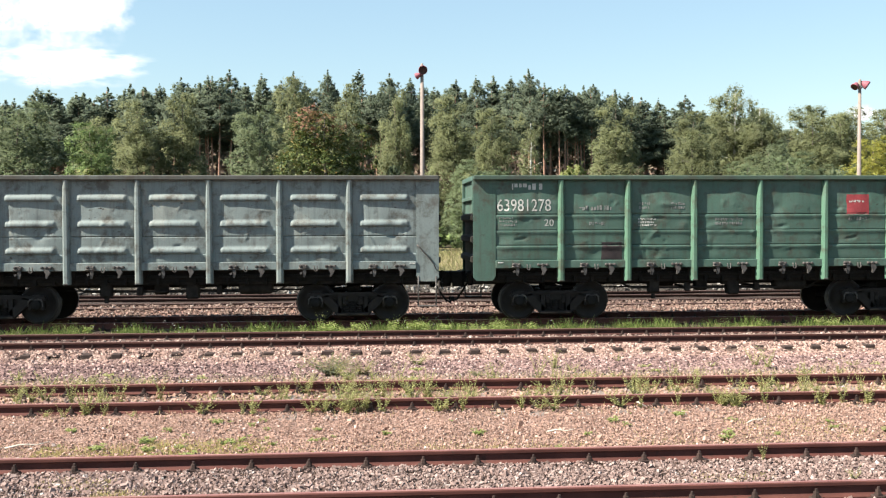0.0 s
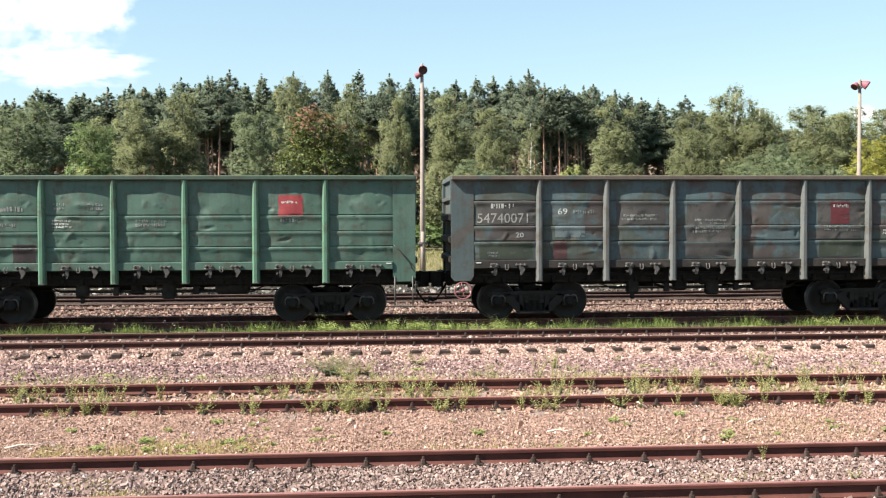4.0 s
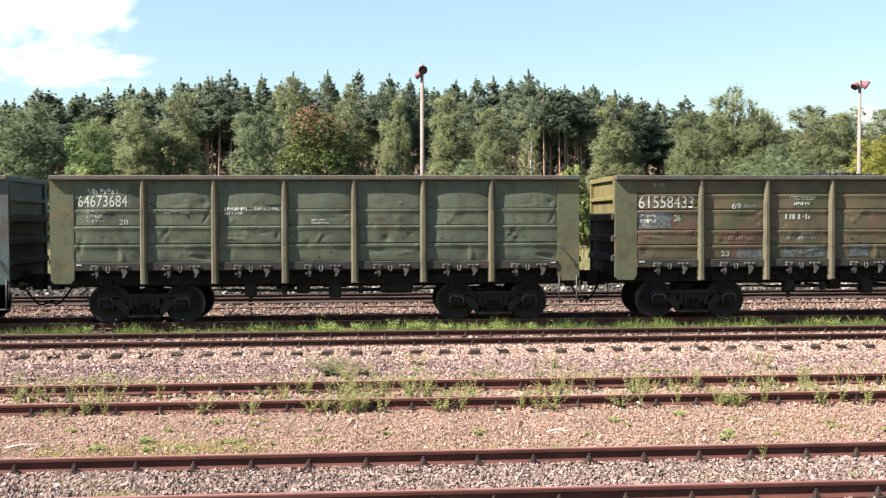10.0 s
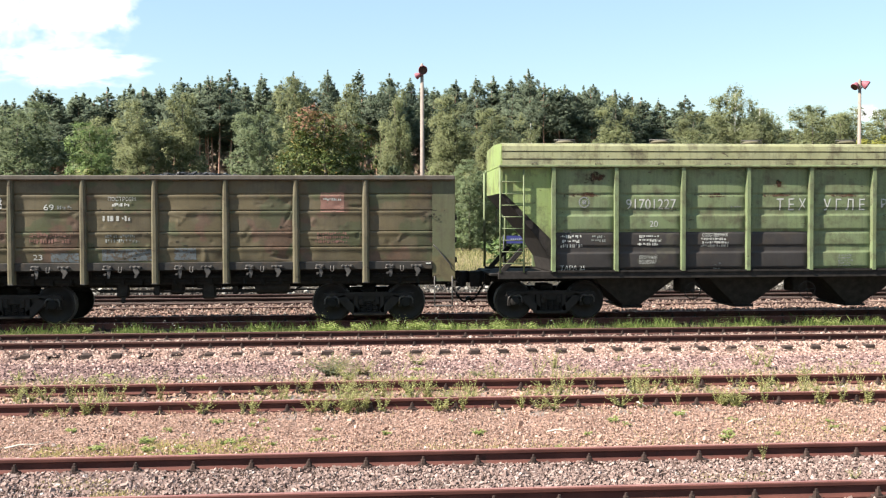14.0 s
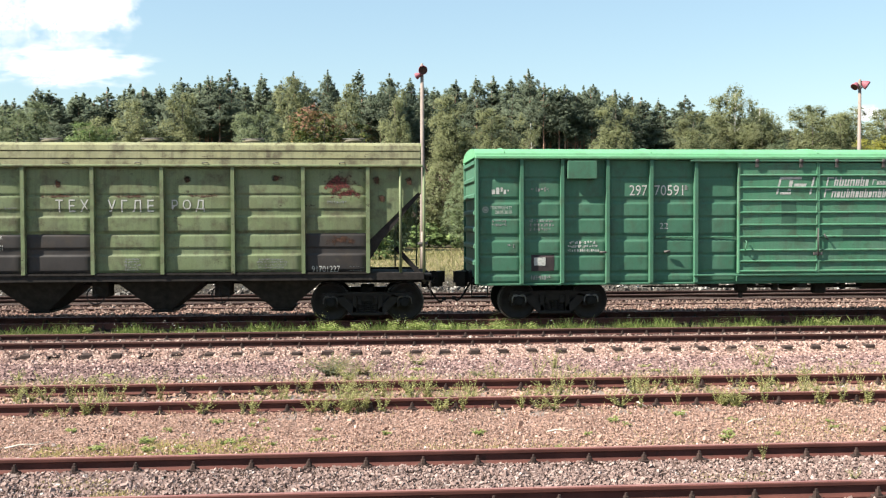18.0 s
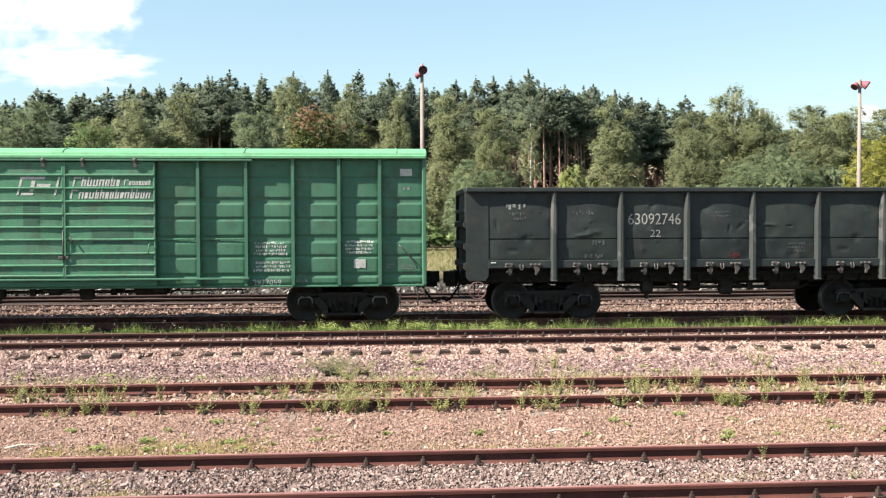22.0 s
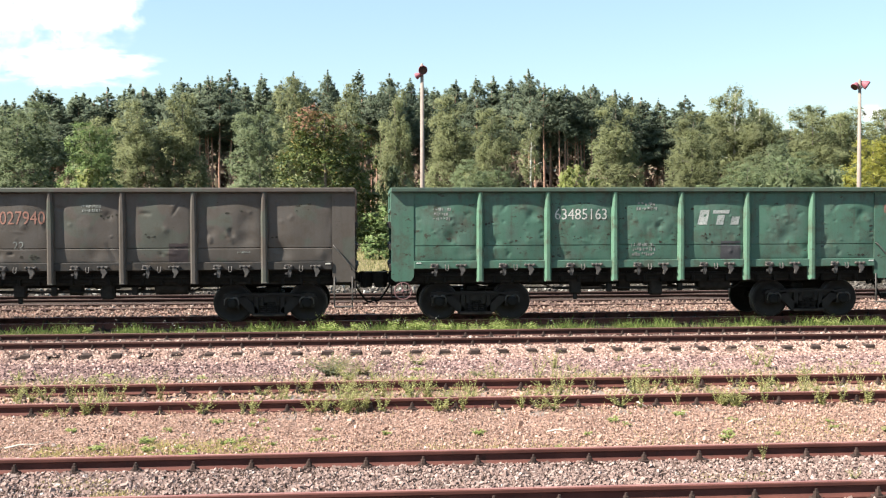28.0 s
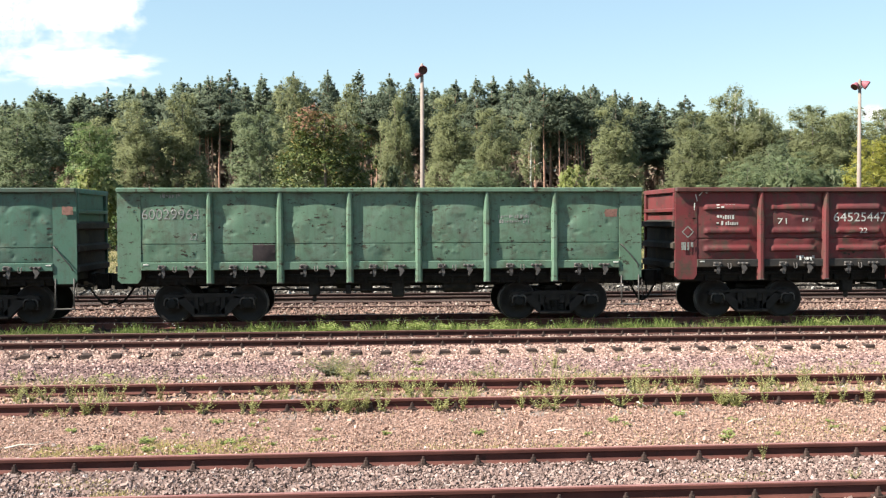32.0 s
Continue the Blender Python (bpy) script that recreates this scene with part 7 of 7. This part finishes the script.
        m = shift(dx, -0.06, height + dz) @ Matrix.Rotation(radians(turn), 4, "Z") @ Matrix.Rotation(radians(tilt), 4, "X") @ Matrix.Scale(size, 4)
        h = part("lamp_head", Shape().lathe([(0.27, -0.20), (0.30, -0.20), (0.29, -0.12), (0.20, 0.10), (0.13, 0.24), (0.06, 0.28), (0.0, 0.28)], "y", 18), LAMPRED, t, m=m)
        part("lamp_glass", Shape().lathe([(0.0, -0.15), (0.18, -0.16), (0.285, -0.17)], "y", 18), LAMPGLASS, h)


yard_lamp(2.9, 55.3, 11.1, ((0.03, 0.05, 4, 8, 0.85), (-0.22, -0.24, -120, 20, 0.62)))
yard_lamp(29.4, 58.0, 10.8, ((-0.30, 0.04, -62, 42, 0.78), (0.30, 0.12, 62, 34, 0.92)))


def station_sign(x0, x1, y, z0, z1):
    """Blue name board on two posts in the field; its writing is too small to read."""
    t = thing("station_sign", "long blue station name board with white lettering on two grey posts", "sign", m=shift((x0 + x1) / 2, y, ground_z(y)))
    half, low, high = (x1 - x0) / 2, z0 - ground_z(y), z1 - ground_z(y)
    for sx in (-half + 0.02, half - 0.02):
        part("post", Shape().tube([(sx, 0.06, 0), (sx, 0.06, high + 0.03)], 0.035, 8), STEEL, t)
    part("board", Shape().box(-half, half, -0.02, 0.02, low, high, 0.006), BOARDBLUE, t)
    rng, s, a = random.Random(3), Shape(), -half * 0.66
    while a < half * 0.66:
        b = a + rng.uniform(0.04, 0.10)
        s.box(a, b, -0.026, -0.021, low + 0.15, high - 0.15)
        a = b + 0.06
    tagged(part("stencil", s, FAINTWHITE, t), kind="stuff")


BOARDBLUE = surface("blue_sign_enamel", (0.040, 0.046, 0.16), (0.052, 0.058, 0.19), 3.0, 0.4, 0.0, 40, 0.05, 0.001)
FAINTWHITE = surface("sign_lettering", (0.20, 0.21, 0.32), (0.26, 0.27, 0.38), 6.0, 0.5, 0.0, 40, 0.05, 0.001)
station_sign(7.80, 10.35, 58.0, 1.19, 1.65)

# ---------------------------------------------------------------- loose stones, grass and weeds


def stones(name, label, rows, material, seed):
    """rows: x0, x1, y0, y1, how many, smallest, largest. Chipped lumps sunk a little into the ground."""
    rng = np.random.default_rng(seed)
    cube = np.array([(x, y, z) for x in (-1, 1) for y in (-1, 1) for z in (-1, 1)], float)
    quad = np.array([(0, 1, 3, 2), (4, 6, 7, 5), (0, 4, 5, 1), (2, 3, 7, 6), (0, 2, 6, 4), (1, 5, 7, 3)])
    V, F, base = [], [], 0
    for x0, x1, y0, y1, n, a, b in rows:
        p = np.stack([rng.uniform(x0, x1, n), rng.uniform(y0, y1, n)], 1)
        off = np.abs((p[:, 0] - PITCH[2][0] + PITCH[2][1] / 2) % PITCH[2][1] - PITCH[2][1] / 2)
        p = p[~((off < 0.135) & (p[:, 1] > 20.30) & (p[:, 1] < 20.61))]
        n = len(p)
        gz = np.interp(p[:, 1], [s[0] for s in STEPS], [s[1] for s in STEPS])
        size = a + (b - a) * rng.random(n) ** 2
        v = cube[None] * (0.5 + 0.5 * rng.random((n, 8, 3))) * size[:, None, None] * 0.6 * np.array([1.15, 1.0, 0.8])
        ax = rng.normal(size=(n, 3))
        ax /= np.linalg.norm(ax, axis=1)[:, None]
        ang = rng.random(n) * math.tau
        c, s = np.cos(ang)[:, None, None], np.sin(ang)[:, None, None]
        k = np.broadcast_to(ax[:, None], v.shape)
        v = v * c + np.cross(k, v) * s + k * (k * v).sum(-1, keepdims=True) * (1 - c)
        v[..., 0] += p[:, 0, None]
        v[..., 1] += p[:, 1, None]
        v[..., 2] += (gz + 0.02 + size * 0.12)[:, None]
        V.append(v.reshape(-1, 3))
        F.append((quad[None] + 8 * np.arange(n)[:, None, None]).reshape(-1, 4) + base)
        base += 8 * n
    ob = clothe(new(name, bulk(name, np.concatenate(V), np.concatenate(F))), material)
    tagged(ob, label, "gravel", kind="stuff")


BALLAST = island("ballast_stones", [(0.0, (0.072, 0.050, 0.046)), (0.3, (0.169, 0.114, 0.099)), (0.7, (0.239, 0.169, 0.139)), (0.95, (0.287, 0.212, 0.175)), (1.0, (0.399, 0.351, 0.311))], 0.9)
PINKSTONE = island("pink_gravel_stones", [(0.0, (0.1391, 0.0819, 0.0639)), (0.4, (0.2941, 0.1847, 0.1427)), (0.8, (0.3723, 0.2467, 0.1937)), (0.98, (0.4064, 0.2918, 0.2406)), (1.0, (0.5722, 0.5165, 0.4814))], 0.9)
GREYSTONE = island("grey_gravel_stones", [(0.0, (0.105, 0.072, 0.064)), (0.35, (0.190, 0.130, 0.113)), (0.75, (0.262, 0.186, 0.163)), (0.97, (0.325, 0.252, 0.224)), (1.0, (0.48, 0.43, 0.39))], 0.9)
# bank slope's shade and crest's sun are put into these two stone colours
SHADESTONE = island("shaded_mauve_stones", [(0.0, (0.0603, 0.0388, 0.0365)), (0.35, (0.1607, 0.1018, 0.0935)), (0.75, (0.2611, 0.1708, 0.1555)), (0.95, (0.3465, 0.2444, 0.2205)), (1.0, (0.4520, 0.3590, 0.3248))], 0.9)
SUNLITSTONE = island("sunlit_peach_stones", [(0.0, (0.1208, 0.0761, 0.0655)), (0.3, (0.2499, 0.1625, 0.1352)), (0.75, (0.3413, 0.2313, 0.1903)), (1.0, (0.4620, 0.3547, 0.3037))], 0.9)
stones("grey_gravel", "dull grey and brown crushed stone round the near track", [(-6.5, 8, 7.2, 9.1, 7000, 0.010, 0.05), (-6.5, 8, 9.25, 10.7, 9000, 0.010, 0.030), (-6.5, 8, 9.25, 10.72, 17000, 0.012, 0.034), (-6.5, 8, 9.25, 10.7, 320, 0.03, 0.060), (-5.2, -2.2, 10.1, 10.70, 700, 0.02, 0.050), (-6.5, 8, 10.85, 11.05, 700, 0.012, 0.05)], GREYSTONE, 1)
stones("pink_gravel", "fine pink gravel between the tracks", [(-8, 10, 10.9, 14.0, 26000, 0.010, 0.028), (-8.5, 11, 14.1, 15.5, 6500, 0.012, 0.055), (-9, 12, 15.7, 17.8, 8000, 0.012, 0.045), (-8, 11, 10.9, 17.0, 160, 0.03, 0.07)], PINKSTONE, 2)
stones("bank_face", "coarse bank-face ballast, the slope's shade put into its mauve", [(-12, 15, 18.2, 19.95, 34000, 0.026, 0.066), (-12, 15, 19.6, 20.3, 4500, 0.026, 0.066)], SHADESTONE, 8)
stones("bank_top", "ballast at the raised sleepers, sunlight put into its pale peach", [(-12, 15, 19.75, 20.62, 18000, 0.026, 0.062), (-12, 15, 20.50, 21.12, 11000, 0.028, 0.060)], SUNLITSTONE, 9)
stones("ballast_bank", "coarse pink and grey ballast of the raised track", [(-12, 15, 17.3, 18.6, 8000, 0.02, 0.05), (-13, 16, 21.26, 22.7, 8000, 0.03, 0.07), (-13, 16, 22.85, 23.3, 1800, 0.03, 0.06), (-16, 20, 27.0, 29.4, 15000, 0.03, 0.07), (-16, 20, 29.6, 31.0, 2500, 0.03, 0.07)], BALLAST, 3)
stones("rubble_heap", "low line of pale rubble behind the tracks", [(-22, 28, 36.5, 41.0, 2600, 0.04, 0.16), (-24, 30, 41.0, 47.0, 1200, 0.04, 0.14)], island("pale_rubble", [(0.0, (0.04, 0.034, 0.03)), (0.75, (0.10, 0.088, 0.076)), (1.0, (0.34, 0.32, 0.29))], 0.9), 4)


def blades(name, label, rows, material, seed, clump=0.9, even=0.35):
    """rows: x0, x1, y0, y1, how many, shortest, longest, width."""
    rng = np.random.default_rng(seed)
    V = []
    for x0, x1, y0, y1, n, a, b, wd in rows:
        x = rng.uniform(x0, x1, n)
        keep = rng.random(n) < even + clump * np.array([0.5 + 0.5 * noise.noise((q * 1.3, seed, 0)) for q in x])
        x = x[keep]
        n = len(x)
        y = np.clip(rng.normal((y0 + y1) / 2, (y1 - y0) / 4, n), y0, y1)
        z = np.interp(y, [s[0] for s in STEPS], [s[1] for s in STEPS])
        h = a + (b - a) * rng.random(n) ** 1.8
        ang, bend = rng.random(n) * math.tau, rng.normal(size=(n, 2)) * 0.28
        dx, dy = np.cos(ang) * wd, np.sin(ang) * wd * 0.4
        p0 = np.stack([x - dx, y - dy, z - 0.02], 1)
        p1 = np.stack([x + dx, y + dy, z - 0.02], 1)
        m1 = np.stack([x + dx * 0.7 + bend[:, 0] * h * 0.52, y + dy + bend[:, 1] * h * 0.52, z + h * 0.6], 1)
        tip = np.stack([x + bend[:, 0] * h, y + bend[:, 1] * h, z + h], 1)
        V.append(np.stack([p0, p1, m1, tip], 1).reshape(-1, 3))
    V = np.concatenate(V)
    ob = clothe(new(name, bulk(name, V, np.arange(len(V)).reshape(-1, 4))), material)
    tagged(ob, label, "grass", kind="stuff")


GRASS = island("green_grass", [(0.0, (0.072, 0.100, 0.030)), (0.5, (0.145, 0.185, 0.058)), (0.85, (0.235, 0.265, 0.095)), (1.0, (0.36, 0.32, 0.16))], 0.6, 0, 0.4)
DRYGRASS = island("dry_grass", [(0.0, (0.24, 0.22, 0.08)), (0.5, (0.44, 0.37, 0.16)), (1.0, (0.60, 0.50, 0.26))], 0.7, 0, 0.3)
TALLGRASS = island("dark_green_grass", [(0.0, (0.062, 0.101, 0.023)), (0.5, (0.133, 0.187, 0.047)), (0.85, (0.211, 0.265, 0.078)), (1.0, (0.328, 0.312, 0.133))], 0.6, 0, 0.4)
blades("grass_strip", "short fresh lime-green grass along the train's track", [(-15, 18, 23.0, 24.1, 46000, 0.03, 0.12, 0.005), (-15, 18, 23.6, 25.0, 14000, 0.05, 0.20, 0.005)], GRASS, 5, 1.9, -0.30)
blades("tall_grass", "taller uneven green grass beside the train's track", [(-15, 18, 23.4, 24.9, 44000, 0.05, 0.20, 0.004), (-15, 18, 23.9, 25.1, 11000, 0.10, 0.34, 0.004)], TALLGRASS, 15, 3.6, -1.5)
FIELDGRASS = island("faded_field_grass", [(0.0, (0.147, 0.161, 0.061)), (0.5, (0.248, 0.237, 0.102)), (1.0, (0.387, 0.340, 0.174))], 0.7, 0, 0.3)
blades("field_grass", "dry golden grass of the field behind the yard", [(-40, 50, 50.0, 66.0, 26000, 0.10, 0.32, 0.016), (-50, 60, 62.0, 95.0, 30000, 0.15, 0.45, 0.03)], FIELDGRASS, 6)
blades("sparse_grass", "thin yellowish grass in the gravel", [(-7, 9, 11.2, 12.3, 9000, 0.01, 0.04, 0.003), (-3.9, -2.8, 11.4, 12.1, 5000, 0.01, 0.05, 0.003), (-2.7, -1.2, 11.5, 12.3, 9000, 0.01, 0.05, 0.003), (4.6, 6.2, 11.6, 13.2, 3600, 0.01, 0.045, 0.003), (0.6, 2.6, 11.3, 11.9, 1800, 0.01, 0.04, 0.003), (-3.4, -2.6, 10.0, 10.5, 1500, 0.02, 0.06, 0.003), (-2.7, -2.2, 9.6, 9.9, 800, 0.02, 0.08, 0.003), (3.3, 4.2, 9.7, 10.2, 700, 0.02, 0.06, 0.003), (-9, 11, 13.5, 16.0, 5500, 0.02, 0.14, 0.003), (-10, 13, 16.2, 19.0, 6500, 0.02, 0.10, 0.004)], DRYGRASS, 7)

WEEDLEAF = island("weed_leaves", [(0.0, (0.258, 0.286, 0.095)), (0.5, (0.378, 0.395, 0.163)), (1.0, (0.516, 0.479, 0.267))], 0.6, 0, 0.5)
WEEDSTEM = surface("weed_stems", (0.16, 0.17, 0.06), (0.26, 0.23, 0.10), 9.0, 0.8)


def weed_proto(seed, height, spread, stems, leaf):
    rng = np.random.default_rng(seed)
    s, V = Shape(), []
    for i in range(stems):
        a, lean = rng.random() * math.tau, math.sqrt(rng.random()) * spread
        h = height * (0.55 + 0.45 * rng.random())
        pts = [(math.cos(a) * lean * t ** 1.3, math.sin(a) * lean * t ** 1.3, h * t) for t in (0, 0.35, 0.7, 1.0)]
        s.tube(pts, [0.005, 0.004, 0.003, 0.002], 4)
        for k in range(10):
            t = 0.08 + 0.92 * (k + rng.random()) / 10
            p = np.array([math.cos(a) * lean * t ** 1.3, math.sin(a) * lean * t ** 1.3, h * t])
            b = rng.random() * math.tau
            d = np.array([math.cos(b), math.sin(b), 0.5 * rng.random()]) * leaf * (1.25 - 0.7 * t) * (0.6 + 0.8 * rng.random())
            c = np.array([-d[1], d[0], 0]) * 0.28
            V.append([p, p + d * 0.5 + c, p + d - (0, 0, 0.2 * leaf), p + d * 0.5 - c])
    V = np.array(V).reshape(-1, 3)
    return s.mesh("stems"), bulk("leaves", V, np.arange(len(V)).reshape(-1, 4))


WEEDS = [weed_proto(500 + k, h, sp, st, lf) for k, (h, sp, st, lf) in enumerate(((0.44, 0.26, 12, 0.052), (0.30, 0.30, 13, 0.05), (0.58, 0.20, 8, 0.05), (0.12, 0.16, 9, 0.09), (0.10, 0.12, 8, 0.07), (0.46, 0.62, 90, 0.06), (0.40, 0.45, 50, 0.05), (0.34, 0.20, 11, 0.11)))]


DULLLEAF = island("dull_bush_leaves", [(0.0, (0.09, 0.11, 0.07)), (0.5, (0.14, 0.16, 0.10)), (1.0, (0.24, 0.22, 0.16))], 0.7, 0, 0.3)
DRYLEAF = island("dry_bush_leaves", [(0.0, (0.22, 0.17, 0.12)), (0.5, (0.32, 0.25, 0.17)), (1.0, (0.42, 0.36, 0.22))], 0.7, 0, 0.3)
STRIPLEAF = island("grass_strip_leaves", [(0.0, (0.172, 0.230, 0.066)), (0.5, (0.287, 0.356, 0.110)), (1.0, (0.483, 0.483, 0.220))], 0.6, 0, 0.4)
LIMELEAF = island("rosette_leaves", [(0.0, (0.211, 0.269, 0.072)), (0.5, (0.297, 0.352, 0.122)), (1.0, (0.396, 0.410, 0.202))], 0.6, 0, 0.5)
CLUSTERS = (-4.9, -4.25, -3.84, -1.5, -1.1, -0.46, -0.13, 0.86, 2.26, 2.84, 3.1, 3.6, 4.25, 5.0, 5.56, 6.0, 6.8)


def weed(i, x, y, size, label, leaves=None):
    t = thing("weed", label, "weed", "weeds of the yard", shift(x, y, ground_z(y) - 0.01) @ Matrix.Rotation(x * 5.7 + y, 4, "Z") @ Matrix.Scale(size, 4))
    tagged(part("stem_tuft", WEEDS[i][0], WEEDSTEM, t), kind="stuff")
    tagged(part("foliage", WEEDS[i][1], leaves or WEEDLEAF, t), kind="stuff")


def weeds():
    rng = random.Random(12)
    for k in range(190):
        x = rng.gauss(rng.choice(CLUSTERS), 0.34) if rng.random() < 0.6 else rng.uniform(-8.5, 10.5)
        weed(rng.choice((0, 1, 2)), x, rng.choice((rng.uniform(13.75, 13.95), rng.uniform(14.2, 15.5), rng.uniform(14.2, 15.5), rng.uniform(15.8, 16.4))), rng.uniform(0.4, 0.95), "tall pale green weed growing by the rusty rails")
    for k in range(78):
        weed(rng.choice((3, 4)), rng.choice((rng.uniform(-6.5, 8.5), rng.uniform(-6.5, 8.5), rng.gauss(-1.9, 0.7))), rng.choice((rng.uniform(11.2, 13.6), rng.gauss(12.2, 0.4))), rng.uniform(0.25, 0.8), "low green weed rosette in the pink gravel", LIMELEAF)
    for k in range(30):
        weed(rng.choice((1, 3, 0)), rng.uniform(-10, 12), rng.uniform(16.6, 19.6), rng.uniform(0.5, 1.1), "green weed growing in the ballast bank")
    weed(5, -0.72, 18.1, 0.95, "bushy grey-green weed at the foot of the ballast bank", DULLLEAF)
    weed(6, -0.15, 18.15, 0.9, "dry brown weed at the foot of the ballast bank", DRYLEAF)
    weed(5, 1.9, 17.55, 0.36, "bushy grey-green weed at the foot of the ballast bank", DULLLEAF)
    weed(0, 4.92, 9.75, 0.42, "pale leafy weed between the near rails")
    weed(2, 4.32, 10.62, 0.4, "pale flowering weed by the near rail")


weeds()


def strip_plants():
    """Leafy plants in the grass along the train's track, too many to tell apart."""
    rng, V = random.Random(14), []
    for k in range(104):
        x = rng.choice((rng.gauss(1.0, 0.35), rng.gauss(3.2, 0.4), rng.gauss(-0.9, 0.5), rng.uniform(-14, 17), rng.uniform(-14, 17), rng.uniform(-14, 17)))
        y, size = rng.uniform(23.6, 24.8), rng.uniform(0.4, 0.95)
        src = WEEDS[rng.choice((7, 2, 7))][1]
        co = np.empty(len(src.vertices) * 3)
        src.vertices.foreach_get("co", co)
        co = co.reshape(-1, 3) * size
        c, q = math.cos(k), math.sin(k)
        V.append(np.stack([c * co[:, 0] - q * co[:, 1] + x, q * co[:, 0] + c * co[:, 1] + y, co[:, 2] + ground_z(y) - 0.01], 1))
    V = np.concatenate(V)
    ob = clothe(new("strip_plants", bulk("strip_plants", V, np.arange(len(V)).reshape(-1, 4))), STRIPLEAF)
    tagged(ob, "leafy green plants in the grass along the train's track", "weeds", kind="stuff")


strip_plants()


def flowers():
    """White flower heads over the grass strip."""
    rng = np.random.default_rng(31)
    n = 46
    x = np.concatenate([rng.normal(-5.2, 0.9, 18), rng.normal(1.9, 0.8, 12), rng.uniform(-13, 16, 16)])
    p = np.stack([x, rng.uniform(23.6, 24.9, n), rng.uniform(-0.10, 0.14, n)], 1)
    r = rng.uniform(0.005, 0.009, n)[:, None]
    v = np.stack([p + r * (-1, 0, -1), p + r * (1, -0.6, -1), p + r * (1, 0, 1), p + r * (-1, 0.6, 1)], 1).reshape(-1, 3)
    ob = clothe(new("wild_flowers", bulk("wild_flowers", v, np.arange(4 * n).reshape(-1, 4))), WHITE)
    tagged(ob, "tiny white wild flowers in the grass strip", "flowers", kind="stuff")


flowers()
TWIG = surface("bleached_wood", (0.42, 0.37, 0.31), (0.56, 0.51, 0.44), 9.0, 0.85)


def twig(x, y, length, turn):
    z = ground_z(y) + 0.03
    pts = [(0, 0, 0), (length * 0.35, 0.05 * length, 0.03), (length * 0.7, 0.02, 0.02), (length, 0.10 * length, 0.05)]
    s = Shape().tube(pts, [0.012, 0.011, 0.008, 0.004], 6).tube([pts[1], (length * 0.6, -0.2 * length, 0.06)], [0.007, 0.003], 5)
    solid("twig", s, TWIG, "bleached dry twig lying on the gravel", "twig", "twigs on the gravel", m=shift(x, y, z) @ Matrix.Rotation(radians(turn), 4, "Z"))


for row in ((-4.7, 11.7, 0.45, 4), (-4.3, 11.95, 0.5, 8), (-3.2, 14.3, 0.5, -35), (3.9, 13.85, 0.42, 110), (2.2, 12.3, 0.35, -20), (-5.2, 12.0, 0.4, -6), (4.9, 12.6, 0.3, 15)):
    twig(*row)

# ---------------------------------------------------------------- cloud, far away


def cloud_material():
    m, t, s = nodes_of("sunlit_cloud")
    tc = t.nodes.new("ShaderNodeTexCoord")
    g = node(t, "ShaderNodeTexGradient", [(tc.outputs["Object"], 0)])
    g.gradient_type = "SPHERICAL"
    co = tc.outputs["Object"]
    n = noise_at(t, co, 2.6, 7.0, 0.55)
    body = node(t, "ShaderNodeMath", [(g.outputs["Fac"], 0)])
    body.operation = "MULTIPLY_ADD"
    body.inputs[1].default_value, body.inputs[2].default_value = 1.35, -1.40
    add = node(t, "ShaderNodeMath", [(n, 0), (body.outputs[0], 2)])
    add.operation = "MULTIPLY_ADD"
    add.inputs[1].default_value = 2.9
    body_alpha = grey(t, add.outputs[0], 0.15, 0.95)
    rim = grey(t, g.outputs["Fac"], 0.02, 0.30)
    fade = node(t, "ShaderNodeMath", [(body_alpha, 0), (rim, 1)])
    fade.operation = "MULTIPLY"
    a = fade.outputs[0]
    em = node(t, "ShaderNodeEmission", Color=(1.0, 1.0, 1.0, 1.0), Strength=0.465)
    tr = node(t, "ShaderNodeBsdfTransparent")
    mix = node(t, "ShaderNodeMixShader", [(a, 0), (tr.outputs[0], 1), (em.outputs[0], 2)])
    t.links.new(mix.outputs[0], t.nodes["Material Output"].inputs["Surface"])
    return m


def build_cloud(x, z, wide, high, material):
    s = Shape().grid(lambda u, v: (2.4 * u - 1.2, 0, 2.4 * v - 1.2), 1, 1)
    ob = solid("cloud", s, material, "bright white cumulus cloud in a pale blue sky", "cloud", "clouds", "structure", shift(x, 3000, z) @ Matrix.Diagonal((wide, 1, high, 1)))
    ob.visible_shadow = False
    return ob


CLOUD = cloud_material()
clouds = [build_cloud(-880, 635, 225, 165, CLOUD), build_cloud(-905, 464, 300, 84, CLOUD), build_cloud(-1110, 600, 150, 190, CLOUD), build_cloud(1530, 335, 66, 32, CLOUD)]

# ---------------------------------------------------------------- what moves
TRAVEL = (110.1531, 38.9667, -9.6056, 1.597, 0.2361)


def travelled(t):
    """Metres that the train has gone at t seconds: it gathers speed."""
    u = t / 32.0
    return sum(c * u ** (k + 1) for k, c in enumerate(TRAVEL))


def motions():
    homes = [w.matrix_basis.copy() for w in wagons]
    for w, home in zip(wagons, homes):
        walk(w, [(k * 0.5, shift(-travelled(k * 0.5)) @ home) for k in range(65)])
    for c in clouds:
        home = c.matrix_basis.copy()
        walk(c, [(0, home), (32, shift(35, 0, 0) @ home)])
    for heap, w in LOADS:
        home = heap.matrix_basis.copy()
        walk(heap, [(k * 0.5, shift(-travelled(k * 0.5)) @ home) for k in range(65)])
    steps = [k / 10 for k in range(321)]
    turns = [travelled(t) / WHEEL_R for t in steps]
    for w, dx in WHEELSETS:
        walk(w, [(t, shift(dx, 0, WHEEL_R) @ Matrix.Rotation(-a, 4, "Y")) for t, a in zip(steps, turns)])


motions()
